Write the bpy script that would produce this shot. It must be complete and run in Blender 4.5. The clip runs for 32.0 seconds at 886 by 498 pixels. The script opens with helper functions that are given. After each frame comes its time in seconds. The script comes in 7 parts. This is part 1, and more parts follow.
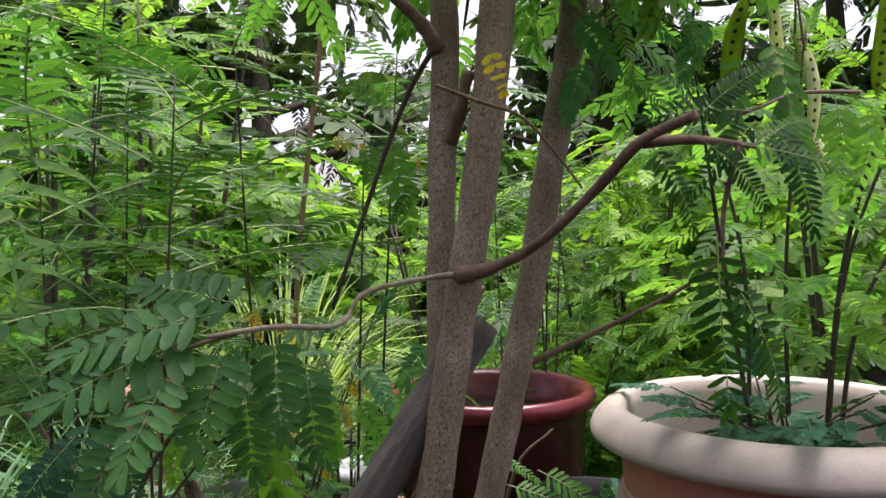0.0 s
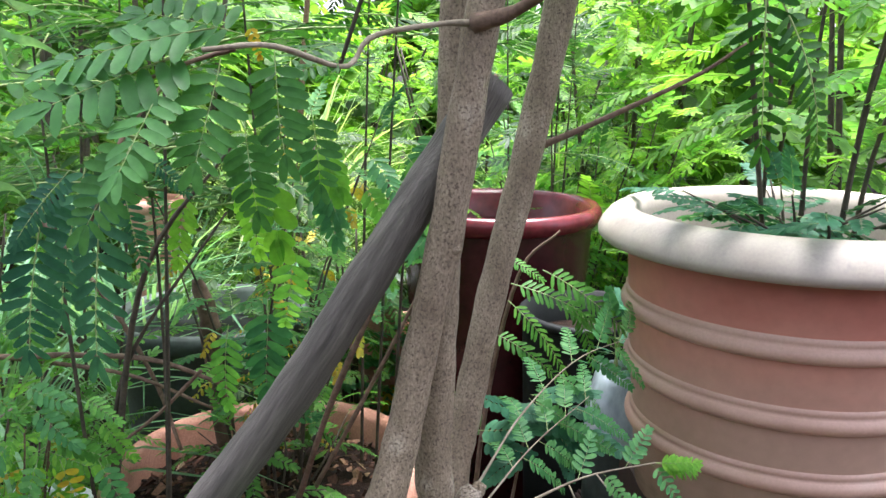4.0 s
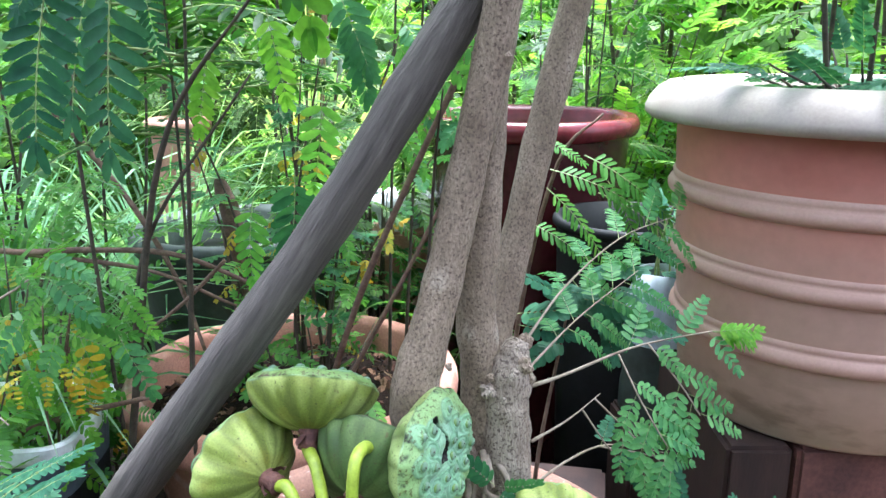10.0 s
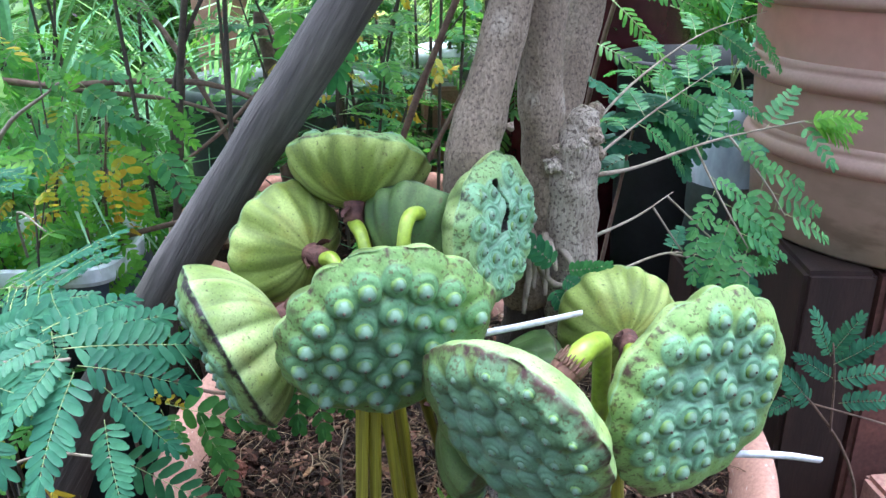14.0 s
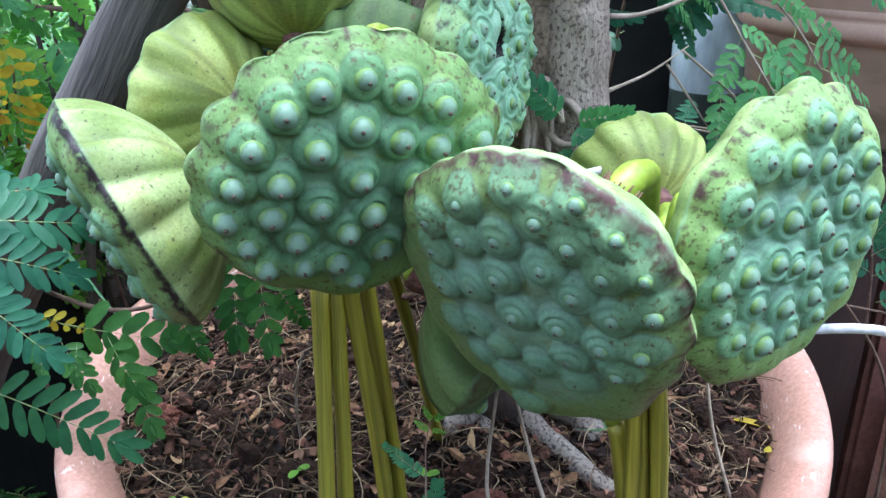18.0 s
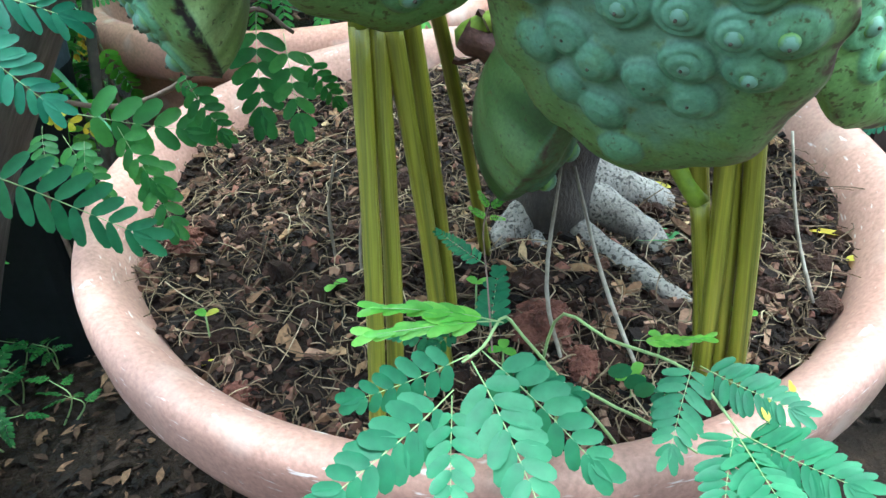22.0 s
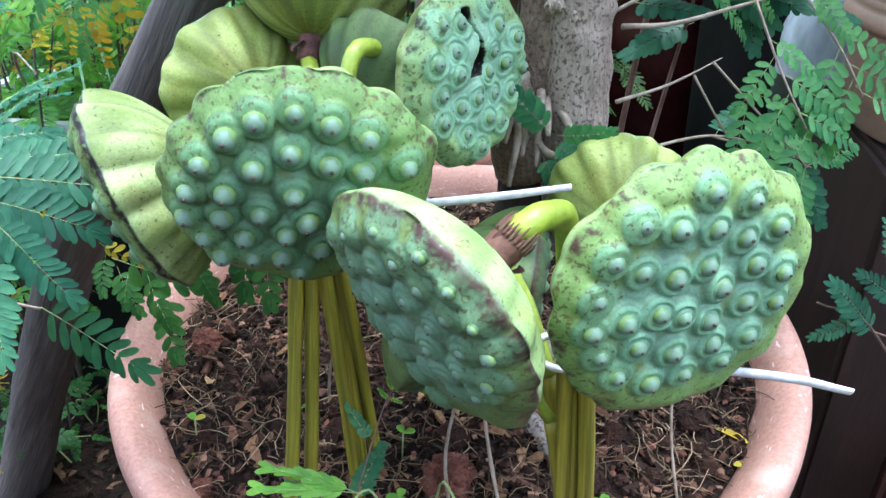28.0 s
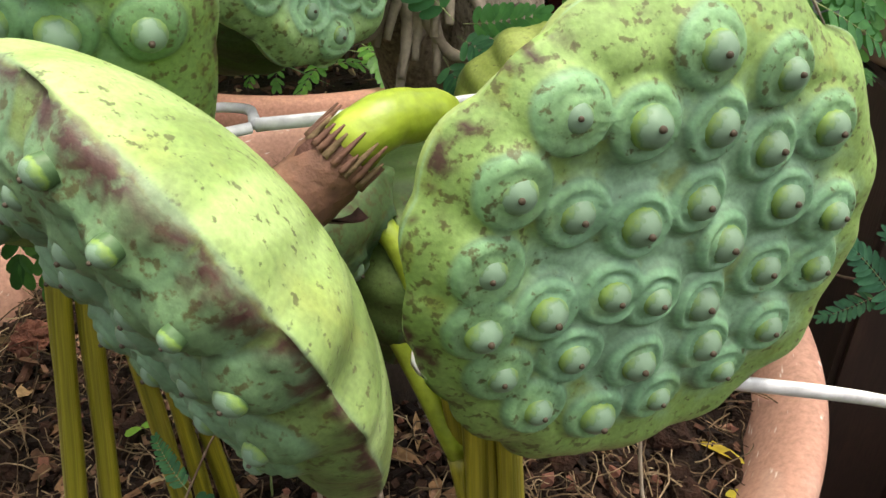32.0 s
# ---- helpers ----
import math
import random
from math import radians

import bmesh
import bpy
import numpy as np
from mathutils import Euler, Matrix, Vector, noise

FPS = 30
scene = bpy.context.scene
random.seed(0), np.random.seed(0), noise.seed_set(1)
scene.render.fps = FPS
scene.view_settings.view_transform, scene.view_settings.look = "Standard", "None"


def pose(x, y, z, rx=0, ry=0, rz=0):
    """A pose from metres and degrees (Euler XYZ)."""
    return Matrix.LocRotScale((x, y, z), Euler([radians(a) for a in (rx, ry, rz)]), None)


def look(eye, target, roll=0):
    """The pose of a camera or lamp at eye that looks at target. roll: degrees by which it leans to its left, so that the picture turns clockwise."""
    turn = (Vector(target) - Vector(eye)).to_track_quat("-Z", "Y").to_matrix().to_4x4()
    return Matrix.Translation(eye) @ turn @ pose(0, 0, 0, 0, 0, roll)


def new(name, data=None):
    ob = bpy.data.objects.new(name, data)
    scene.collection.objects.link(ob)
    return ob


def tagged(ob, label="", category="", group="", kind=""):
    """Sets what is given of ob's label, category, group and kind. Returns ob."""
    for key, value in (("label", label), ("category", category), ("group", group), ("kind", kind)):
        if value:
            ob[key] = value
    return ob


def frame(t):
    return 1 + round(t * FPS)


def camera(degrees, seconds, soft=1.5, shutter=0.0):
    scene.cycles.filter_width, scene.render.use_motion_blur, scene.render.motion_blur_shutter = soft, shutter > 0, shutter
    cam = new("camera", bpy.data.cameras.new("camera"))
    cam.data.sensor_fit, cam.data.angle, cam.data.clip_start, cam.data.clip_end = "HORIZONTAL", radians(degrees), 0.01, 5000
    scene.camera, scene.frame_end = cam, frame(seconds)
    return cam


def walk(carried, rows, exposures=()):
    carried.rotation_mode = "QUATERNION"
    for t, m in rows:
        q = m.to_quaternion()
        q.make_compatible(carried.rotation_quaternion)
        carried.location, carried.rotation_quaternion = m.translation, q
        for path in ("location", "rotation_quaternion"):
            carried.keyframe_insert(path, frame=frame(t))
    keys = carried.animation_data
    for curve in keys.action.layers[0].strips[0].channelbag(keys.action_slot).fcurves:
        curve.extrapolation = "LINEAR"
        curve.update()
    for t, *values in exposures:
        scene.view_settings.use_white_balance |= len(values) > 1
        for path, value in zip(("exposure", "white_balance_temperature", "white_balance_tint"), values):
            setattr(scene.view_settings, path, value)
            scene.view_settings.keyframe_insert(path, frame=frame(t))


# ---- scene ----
cam = camera(59.9, 32.0)
METRES, EYE, TILT, LEAN, TURN = 1.0, 1.07, 0.0, 0.0, 0.0
PATH = [
    (0, (0.038, 0.034, 1.087), (-0.022, 2.033, 1.051), -1.2),
    (0.5, (0.037, 0.04, 1.077), (-0.021, 2.038, 1.006), -0.8),
    (1, (0.035, 0.046, 1.066), (-0.031, 2.04, 0.927), -0.5),
    (1.5, (0.033, 0.049, 1.059), (-0.05, 2.038, 0.864), -0.7),
    (2, (0.039, 0.046, 1.051), (-0.044, 2.029, 0.803), -0.6),
    (2.5, (0.038, 0.046, 1.042), (-0.046, 2.022, 0.747), -0.6),
    (3, (0.036, 0.05, 1.032), (-0.037, 2.02, 0.696), -0.4),
    (3.5, (0.032, 0.054, 1.024), (-0.037, 2.015, 0.636), -0.1),
    (4, (0.031, 0.058, 1.015), (-0.042, 2.009, 0.583), 0.1),
    (4.5, (0.032, 0.06, 1.007), (-0.048, 2.005, 0.544), 0.0),
    (6.5, (0.022, 0.082, 0.974), (-0.055, 2.019, 0.483), 0.4),
    (7, (0.021, 0.081, 0.963), (-0.065, 2.017, 0.467), 0.7),
    (7.5, (0.016, 0.085, 0.949), (-0.08, 2.016, 0.437), 1.0),
    (8, (0.01, 0.093, 0.937), (-0.085, 2.023, 0.424), 1.0),
    (8.5, (0.012, 0.094, 0.928), (-0.085, 2.025, 0.416), 0.6),
    (9, (0.012, 0.093, 0.918), (-0.101, 2.024, 0.412), 0.1),
    (9.5, (0.012, 0.088, 0.904), (-0.105, 2.017, 0.389), 0.1),
    (10, (0.01, 0.089, 0.895), (-0.114, 2.016, 0.373), -0.0),
    (10.5, (0.01, 0.095, 0.878), (-0.108, 2.015, 0.329), -0.2),
    (11, (0.009, 0.097, 0.864), (-0.111, 2.007, 0.283), -0.5),
    (11.5, (0.004, 0.097, 0.853), (-0.13, 2.0, 0.25), -0.7),
    (12, (0.0, 0.095, 0.841), (-0.136, 1.99, 0.216), -0.5),
    (12.5, (-0.007, 0.096, 0.823), (-0.144, 1.986, 0.186), -0.0),
    (13, (-0.006, 0.099, 0.81), (-0.178, 1.967, 0.118), -0.2),
    (13.5, (-0.007, 0.105, 0.79), (-0.214, 1.962, 0.076), 0.1),
    (14, (-0.002, 0.115, 0.773), (-0.236, 1.956, 0.027), -0.8),
    (14.5, (0.002, 0.126, 0.753), (-0.252, 1.945, -0.039), -1.4),
    (15, (0.003, 0.134, 0.736), (-0.267, 1.933, -0.095), -2.0),
    (15.5, (0.002, 0.149, 0.716), (-0.278, 1.924, -0.163), -2.3),
    (17.5, (-0.027, 0.197, 0.665), (-0.161, 2.014, -0.159), -1.7),
    (18, (-0.031, 0.205, 0.655), (-0.136, 2.038, -0.137), -1.7),
    (18.5, (-0.032, 0.215, 0.639), (-0.139, 2.046, -0.158), -1.7),
    (19, (-0.035, 0.223, 0.634), (-0.139, 2.063, -0.142), -2.0),
    (19.5, (-0.042, 0.229, 0.628), (-0.15, 2.063, -0.163), -2.5),
    (20, (-0.055, 0.227, 0.615), (-0.16, 2.03, -0.244), -2.7),
    (20.5, (-0.065, 0.227, 0.595), (-0.161, 1.968, -0.384), -2.5),
    (21, (-0.064, 0.23, 0.577), (-0.169, 1.937, -0.458), -2.4),
    (21.5, (-0.062, 0.227, 0.575), (-0.174, 1.932, -0.465), -2.7),
    (22, (-0.056, 0.226, 0.577), (-0.199, 1.931, -0.46), -3.2),
    (22.5, (-0.042, 0.223, 0.593), (-0.23, 1.94, -0.414), -4.1),
    (23, (-0.029, 0.221, 0.61), (-0.259, 1.949, -0.37), -3.3),
    (23.5, (-0.026, 0.216, 0.622), (-0.307, 1.942, -0.348), -2.3),
    (24, (-0.023, 0.213, 0.638), (-0.349, 1.937, -0.323), -1.2),
    (24.5, (-0.012, 0.21, 0.659), (-0.38, 1.926, -0.299), -1.2),
    (25, (0.007, 0.208, 0.67), (-0.385, 1.914, -0.297), -0.9),
    (25.5, (0.02, 0.202, 0.682), (-0.395, 1.913, -0.268), -0.6),
    (27.5, (0.061, 0.19, 0.709), (-0.406, 1.882, -0.251), -0.0),
    (28, (0.07, 0.199, 0.708), (-0.391, 1.892, -0.251), 0.2),
    (28.5, (0.082, 0.215, 0.7), (-0.37, 1.907, -0.266), 0.7),
    (29, (0.083, 0.24, 0.68), (-0.36, 1.929, -0.295), 0.8),
    (29.5, (0.091, 0.269, 0.657), (-0.336, 1.958, -0.327), 0.7),
    (30, (0.085, 0.297, 0.647), (-0.338, 1.984, -0.339), 0.1),
    (30.5, (0.085, 0.315, 0.631), (-0.318, 1.999, -0.37), 0.4),
    (31, (0.084, 0.328, 0.624), (-0.324, 2.006, -0.385), 0.1),
    (31.5, (0.082, 0.336, 0.62), (-0.323, 2.016, -0.386), 0.2),
    (32, (0.083, 0.34, 0.621), (-0.307, 2.025, -0.383), 0.3),
]
walk(cam, [(t, look(eye, target, roll)) for t, eye, target, roll in PATH], [
    (0, 1.4, 6500, 24), (2, 2.15, 6300, 18), (4.5, 2.55, 6000, 15), (7, 2.8, 5700, 14), (9, 2.9, 5600, 14), (13, 2.8, 5300, 15), (15, 2.7, 5200, 14), (18, 2.8, 5200, 13), (20, 2.97, 5500, 17), (21, 3.2, 5050, -10),
    (22, 3.3, 4950, -8), (23, 3.4, 4850, -18), (24, 3.08, 4850, -9), (25, 2.7, 4900, 4), (26, 2.7, 5200, 8), (28, 2.8, 5300, 14), (30, 2.6, 6200, 14), (31, 2.55, 6700, 13), (32, 2.3, 7200, 12)])

# ---- world, sun, exposure ----
world = bpy.data.worlds.new("sky")
scene.world = world
world.use_nodes = True
wn = world.node_tree.nodes
sky = wn.new("ShaderNodeTexSky")
sky.sky_type = "NISHITA"
sky.sun_disc = False
sky.sun_elevation, sky.sun_rotation = radians(81), radians(36)
sky.air_density, sky.dust_density = 1.0, 4.0
wn["Background"].inputs["Strength"].default_value = 0.115
haze = wn.new("ShaderNodeHueSaturation")
haze.inputs["Saturation"].default_value = 0.35
world.node_tree.links.new(sky.outputs["Color"], haze.inputs["Color"])
world.node_tree.links.new(haze.outputs["Color"], wn["Background"].inputs["Color"])
sun = new("sun", bpy.data.lights.new("sun", "SUN"))
sun.data.energy, sun.data.angle, sun.data.color = 3.2, radians(36), (1.0, 0.97, 0.90)
sun.matrix_world = look((0.25, 0.95, 3.0), (0, 0.6, 0))


# ---- materials ----
def nodes_of(name, rough=0.6, metal=0.0):
    m = bpy.data.materials.new(name)
    m.use_nodes = True
    nt = m.node_tree
    b = nt.nodes["Principled BSDF"]
    b.inputs["Roughness"].default_value = rough
    b.inputs["Metallic"].default_value = metal
    return m, nt, b


def tex(nt, kind, scale, detail=4.0, coord="Object", stretch=None, rough=0.55):
    c = nt.nodes.new("ShaderNodeTexCoord")
    n = nt.nodes.new(kind)
    n.inputs["Scale"].default_value = scale
    if kind == "ShaderNodeTexNoise":
        n.inputs["Detail"].default_value = detail
        n.inputs["Roughness"].default_value = rough
    if stretch:
        mp = nt.nodes.new("ShaderNodeMapping")
        mp.inputs["Scale"].default_value = stretch
        nt.links.new(c.outputs[coord], mp.inputs["Vector"])
        nt.links.new(mp.outputs["Vector"], n.inputs["Vector"])
    else:
        nt.links.new(c.outputs[coord], n.inputs["Vector"])
    return n


def ramp(nt, src, stops):
    r = nt.nodes.new("ShaderNodeValToRGB")
    el = r.color_ramp.elements
    while len(el) < len(stops):
        el.new(0.5)
    for e, (p, c) in zip(el, stops):
        e.position, e.color = p, (*c, 1)
    nt.links.new(src, r.inputs["Fac"])
    return r.outputs["Color"]


def mixc(nt, fac, a, b, mode="MIX"):
    m = nt.nodes.new("ShaderNodeMix")
    m.data_type, m.blend_type = "RGBA", mode
    for sock, v in ((m.inputs["Factor"], fac), (m.inputs["A"], a), (m.inputs["B"], b)):
        if isinstance(v, (int, float)):
            sock.default_value = v
        elif isinstance(v, tuple):
            sock.default_value = (*v, 1)
        else:
            nt.links.new(v, sock)
    return m.outputs["Result"]


def bump(nt, b, height, strength=0.3, dist=0.002):
    n = nt.nodes.new("ShaderNodeBump")
    n.inputs["Strength"].default_value, n.inputs["Distance"].default_value = strength, dist
    nt.links.new(height, n.inputs["Height"])
    nt.links.new(n.outputs["Normal"], b.inputs["Normal"])


def mottled(name, c1, c2, c3=None, scale=20, fine=160, rough=0.6, bumps=0.25, dist=0.0015, stretch=None, spots=None, spec=0.5, scratch=None, grit=0.72):
    """A surface with stains at one scale and grain at another; spots: (colour, scale, from, to)."""
    m, nt, b = nodes_of(name, rough)
    big = tex(nt, "ShaderNodeTexNoise", scale, 5, stretch=stretch)
    small = tex(nt, "ShaderNodeTexNoise", fine, 3, stretch=stretch)
    col = ramp(nt, big.outputs["Fac"], [(0.3, c1), (0.62, c2)] + ([(0.75, c3)] if c3 else []))
    grain = ramp(nt, small.outputs["Fac"], [(0.3, (grit, grit, grit)), (0.7, (1.1, 1.1, 1.1))])
    col = mixc(nt, 1.0, col, grain, "MULTIPLY")
    if spots:
        sp = tex(nt, "ShaderNodeTexNoise", spots[1], 2)
        f = ramp(nt, sp.outputs["Fac"], [(spots[2], (0, 0, 0)), (spots[3], (1, 1, 1))])
        col = mixc(nt, f, col, spots[0])
    if scratch:
        sc = tex(nt, "ShaderNodeTexNoise", scratch[1], 2, stretch=scratch[2])
        col = mixc(nt, ramp(nt, sc.outputs["Fac"], [(scratch[3], (0, 0, 0)), (scratch[4], (0.85, 0.85, 0.85))]), col, scratch[0])
    nt.links.new(col, b.inputs["Base Color"])
    b.inputs["Specular IOR Level"].default_value = spec
    bump(nt, b, small.outputs["Fac"], bumps, dist)
    return m


def leafy(name, c1, c2, c3, gloss=0.45, through_light=0.45, back=None):
    """A leaf: colour varies from leaf to leaf and over the blade, and light comes through it."""
    m, nt, b = nodes_of(name, gloss)
    info = nt.nodes.new("ShaderNodeObjectInfo")
    geo = nt.nodes.new("ShaderNodeNewGeometry")
    add = nt.nodes.new("ShaderNodeMath")
    add.operation = "MULTIPLY_ADD"
    nt.links.new(geo.outputs["Random Per Island"], add.inputs[0])
    add.inputs[1].default_value = 0.5
    half = nt.nodes.new("ShaderNodeMath")
    half.operation = "MULTIPLY"
    nt.links.new(info.outputs["Random"], half.inputs[0])
    half.inputs[1].default_value = 0.5
    nt.links.new(half.outputs[0], add.inputs[2])
    col = ramp(nt, add.outputs[0], [(0.1, c1), (0.5, c2), (0.92, c3)])
    n = tex(nt, "ShaderNodeTexNoise", 120, 3)
    col = mixc(nt, 1.0, col, ramp(nt, n.outputs["Fac"], [(0.3, (0.8, 0.8, 0.8)), (0.7, (1.15, 1.15, 1.1))]), "MULTIPLY")
    nt.links.new(col, b.inputs["Base Color"])
    b.inputs["Specular IOR Level"].default_value = 0.22
    tr = nt.nodes.new("ShaderNodeBsdfTranslucent")
    warm = mixc(nt, 1.0, col, (1.9, 1.85, 0.9), "MULTIPLY")
    nt.links.new(warm, tr.inputs["Color"])
    mix = nt.nodes.new("ShaderNodeMixShader")
    mix.inputs["Fac"].default_value = through_light
    nt.links.new(b.outputs["BSDF"], mix.inputs[1])
    nt.links.new(tr.outputs["BSDF"], mix.inputs[2])
    nt.links.new(mix.outputs["Shader"], nt.nodes["Material Output"].inputs["Surface"])
    return m


def bits(name, c1, c2, c3, c4):
    """Small loose pieces, each of its own tone."""
    m, nt, b = nodes_of(name, 0.9)
    geo = nt.nodes.new("ShaderNodeNewGeometry")
    col = ramp(nt, geo.outputs["Random Per Island"], [(0.0, c1), (0.45, c2), (0.82, c3), (1.0, c4)])
    n = tex(nt, "ShaderNodeTexNoise", 240, 4)
    col = mixc(nt, 1.0, col, ramp(nt, n.outputs["Fac"], [(0.3, (0.55, 0.55, 0.55)), (0.7, (1.25, 1.25, 1.25))]), "MULTIPLY")
    nt.links.new(col, b.inputs["Base Color"])
    b.inputs["Specular IOR Level"].default_value = 0.2
    bump(nt, b, n.outputs["Fac"], 0.7, 0.002)
    return m


def plain(name, c, rough=0.5, vary=0.12):
    return mottled(name, tuple(v * (1 - vary) for v in c), tuple(min(1, v * (1 + vary)) for v in c), scale=14, rough=rough, bumps=0.1)


def weathered_pot():
    """Faded clay-coloured plastic: reddish where it is sheltered, bleached tan lower down, with water stains near the foot."""
    m, nt, b = nodes_of("faded_clay", 0.5)
    c = nt.nodes.new("ShaderNodeTexCoord")
    sep = nt.nodes.new("ShaderNodeSeparateXYZ")
    nt.links.new(c.outputs["Object"], sep.inputs["Vector"])
    n1 = tex(nt, "ShaderNodeTexNoise", 9, 5, stretch=(1, 1, 2.5))
    add = nt.nodes.new("ShaderNodeMath")
    add.operation = "MULTIPLY_ADD"
    nt.links.new(n1.outputs["Fac"], add.inputs[0])
    add.inputs[1].default_value = 0.10
    nt.links.new(sep.outputs["Z"], add.inputs[2])
    col = ramp(nt, add.outputs[0], [(0.05, (0.33, 0.25, 0.17)), (0.10, (0.38, 0.26, 0.19)), (0.23, (0.42, 0.255, 0.195)), (0.33, (0.46, 0.205, 0.15)), (0.41, (0.40, 0.125, 0.092))])
    st = tex(nt, "ShaderNodeTexNoise", 14, 6, stretch=(1, 1, 3))
    low = ramp(nt, add.outputs[0], [(0.09, (0.8, 0.8, 0.8)), (0.15, (0, 0, 0))])
    stain = mixc(nt, 1.0, ramp(nt, st.outputs["Fac"], [(0.48, (0, 0, 0)), (0.62, (1, 1, 1))]), low, "MULTIPLY")
    col = mixc(nt, stain, col, (0.20, 0.14, 0.09))
    fine = tex(nt, "ShaderNodeTexNoise", 60, 4)
    col = mixc(nt, 1.0, col, ramp(nt, fine.outputs["Fac"], [(0.3, (0.92, 0.92, 0.92)), (0.7, (1.04, 1.04, 1.04))]), "MULTIPLY")
    nt.links.new(col, b.inputs["Base Color"])
    bump(nt, b, fine.outputs["Fac"], 0.05, 0.001)
    return m


M_terra = mottled("terracotta", (0.36, 0.16, 0.105), (0.50, 0.26, 0.19), (0.56, 0.38, 0.31), scale=7, fine=300, rough=0.75, bumps=0.15, spots=((0.60, 0.47, 0.41), 16, 0.6, 0.8))
M_bigpot = weathered_pot()
M_band = mottled("pale_band", (0.37, 0.215, 0.165), (0.45, 0.285, 0.225), (0.42, 0.31, 0.25), scale=6, fine=300, rough=0.5, bumps=0.03, grit=0.97)
M_bigrim = mottled("pale_clay", (0.34, 0.285, 0.245), (0.415, 0.36, 0.318), (0.27, 0.235, 0.21), scale=13, fine=300, rough=0.55, bumps=0.05, spots=((0.27, 0.24, 0.215), 40, 0.64, 0.78), grit=0.95)
M_soil = mottled("soil", (0.006, 0.0037, 0.0027), (0.018, 0.0095, 0.006), (0.05, 0.023, 0.014), scale=45, fine=260, rough=0.95, bumps=1.0, dist=0.006, spec=0.15)
M_ground = mottled("earth", (0.006, 0.0038, 0.0025), (0.022, 0.0135, 0.0085), (0.042, 0.024, 0.014), scale=14, fine=120, rough=0.95, bumps=1.0, dist=0.01, spec=0.15)
M_bark = mottled("speckled_bark", (0.195, 0.142, 0.096), (0.325, 0.25, 0.182), (0.47, 0.39, 0.305), scale=34, fine=500, rough=0.85, bumps=0.8, dist=0.0012, stretch=(1, 1, 0.55), spots=((0.105, 0.074, 0.053), 430, 0.53, 0.66), grit=0.55)
M_dark_bark = mottled("dark_lower_bark", (0.022, 0.015, 0.011), (0.056, 0.04, 0.029), (0.105, 0.077, 0.059), scale=36, fine=320, rough=0.85, bumps=0.9, dist=0.002, stretch=(1.4, 1.4, 0.6))
M_root = mottled("white_bark", (0.13, 0.105, 0.085), (0.27, 0.235, 0.20), (0.36, 0.325, 0.285), scale=32, fine=340, rough=0.85, bumps=0.7, spots=((0.05, 0.04, 0.033), 430, 0.54, 0.60))
M_burl = mottled("cracked_bark", (0.21, 0.16, 0.118), (0.40, 0.335, 0.265), (0.52, 0.45, 0.37), scale=30, fine=330, rough=0.85, bumps=1.0, dist=0.002, stretch=(1.6, 1.6, 0.5), spots=((0.12, 0.09, 0.07), 380, 0.54, 0.62))
M_branch = mottled("brown_bark", (0.09, 0.05, 0.035), (0.19, 0.12, 0.085), scale=60, fine=300, rough=0.8, bumps=0.4)
M_twig = mottled("dark_bark", (0.03, 0.024, 0.018), (0.085, 0.065, 0.045), scale=50, fine=250, rough=0.8)
M_post = mottled("grey_driftwood", (0.06, 0.052, 0.046), (0.14, 0.122, 0.109), (0.245, 0.215, 0.193), scale=16, fine=75, rough=0.8, bumps=1.0, dist=0.002, stretch=(7, 7, 0.45), spots=((0.025, 0.021, 0.021), 9, 0.58, 0.8))
M_lump = mottled("clay_lumps", (0.10, 0.035, 0.022), (0.20, 0.08, 0.05), scale=60, fine=240, rough=0.95, bumps=0.6)
M_rim = mottled("worn_rim", (0.33, 0.165, 0.118), (0.37, 0.20, 0.148), (0.40, 0.255, 0.20), scale=7, fine=320, rough=0.7, bumps=0.12, spots=((0.46, 0.33, 0.27), 15, 0.60, 0.80), scratch=((0.58, 0.48, 0.43), 150, (0.4, 0.4, 2.4), 0.66, 0.72))
M_clod = mottled("soil_clods", (0.009, 0.005, 0.0035), (0.036, 0.017, 0.011), (0.10, 0.041, 0.026), scale=40, fine=300, rough=0.95, bumps=1.0, dist=0.004, spec=0.15)
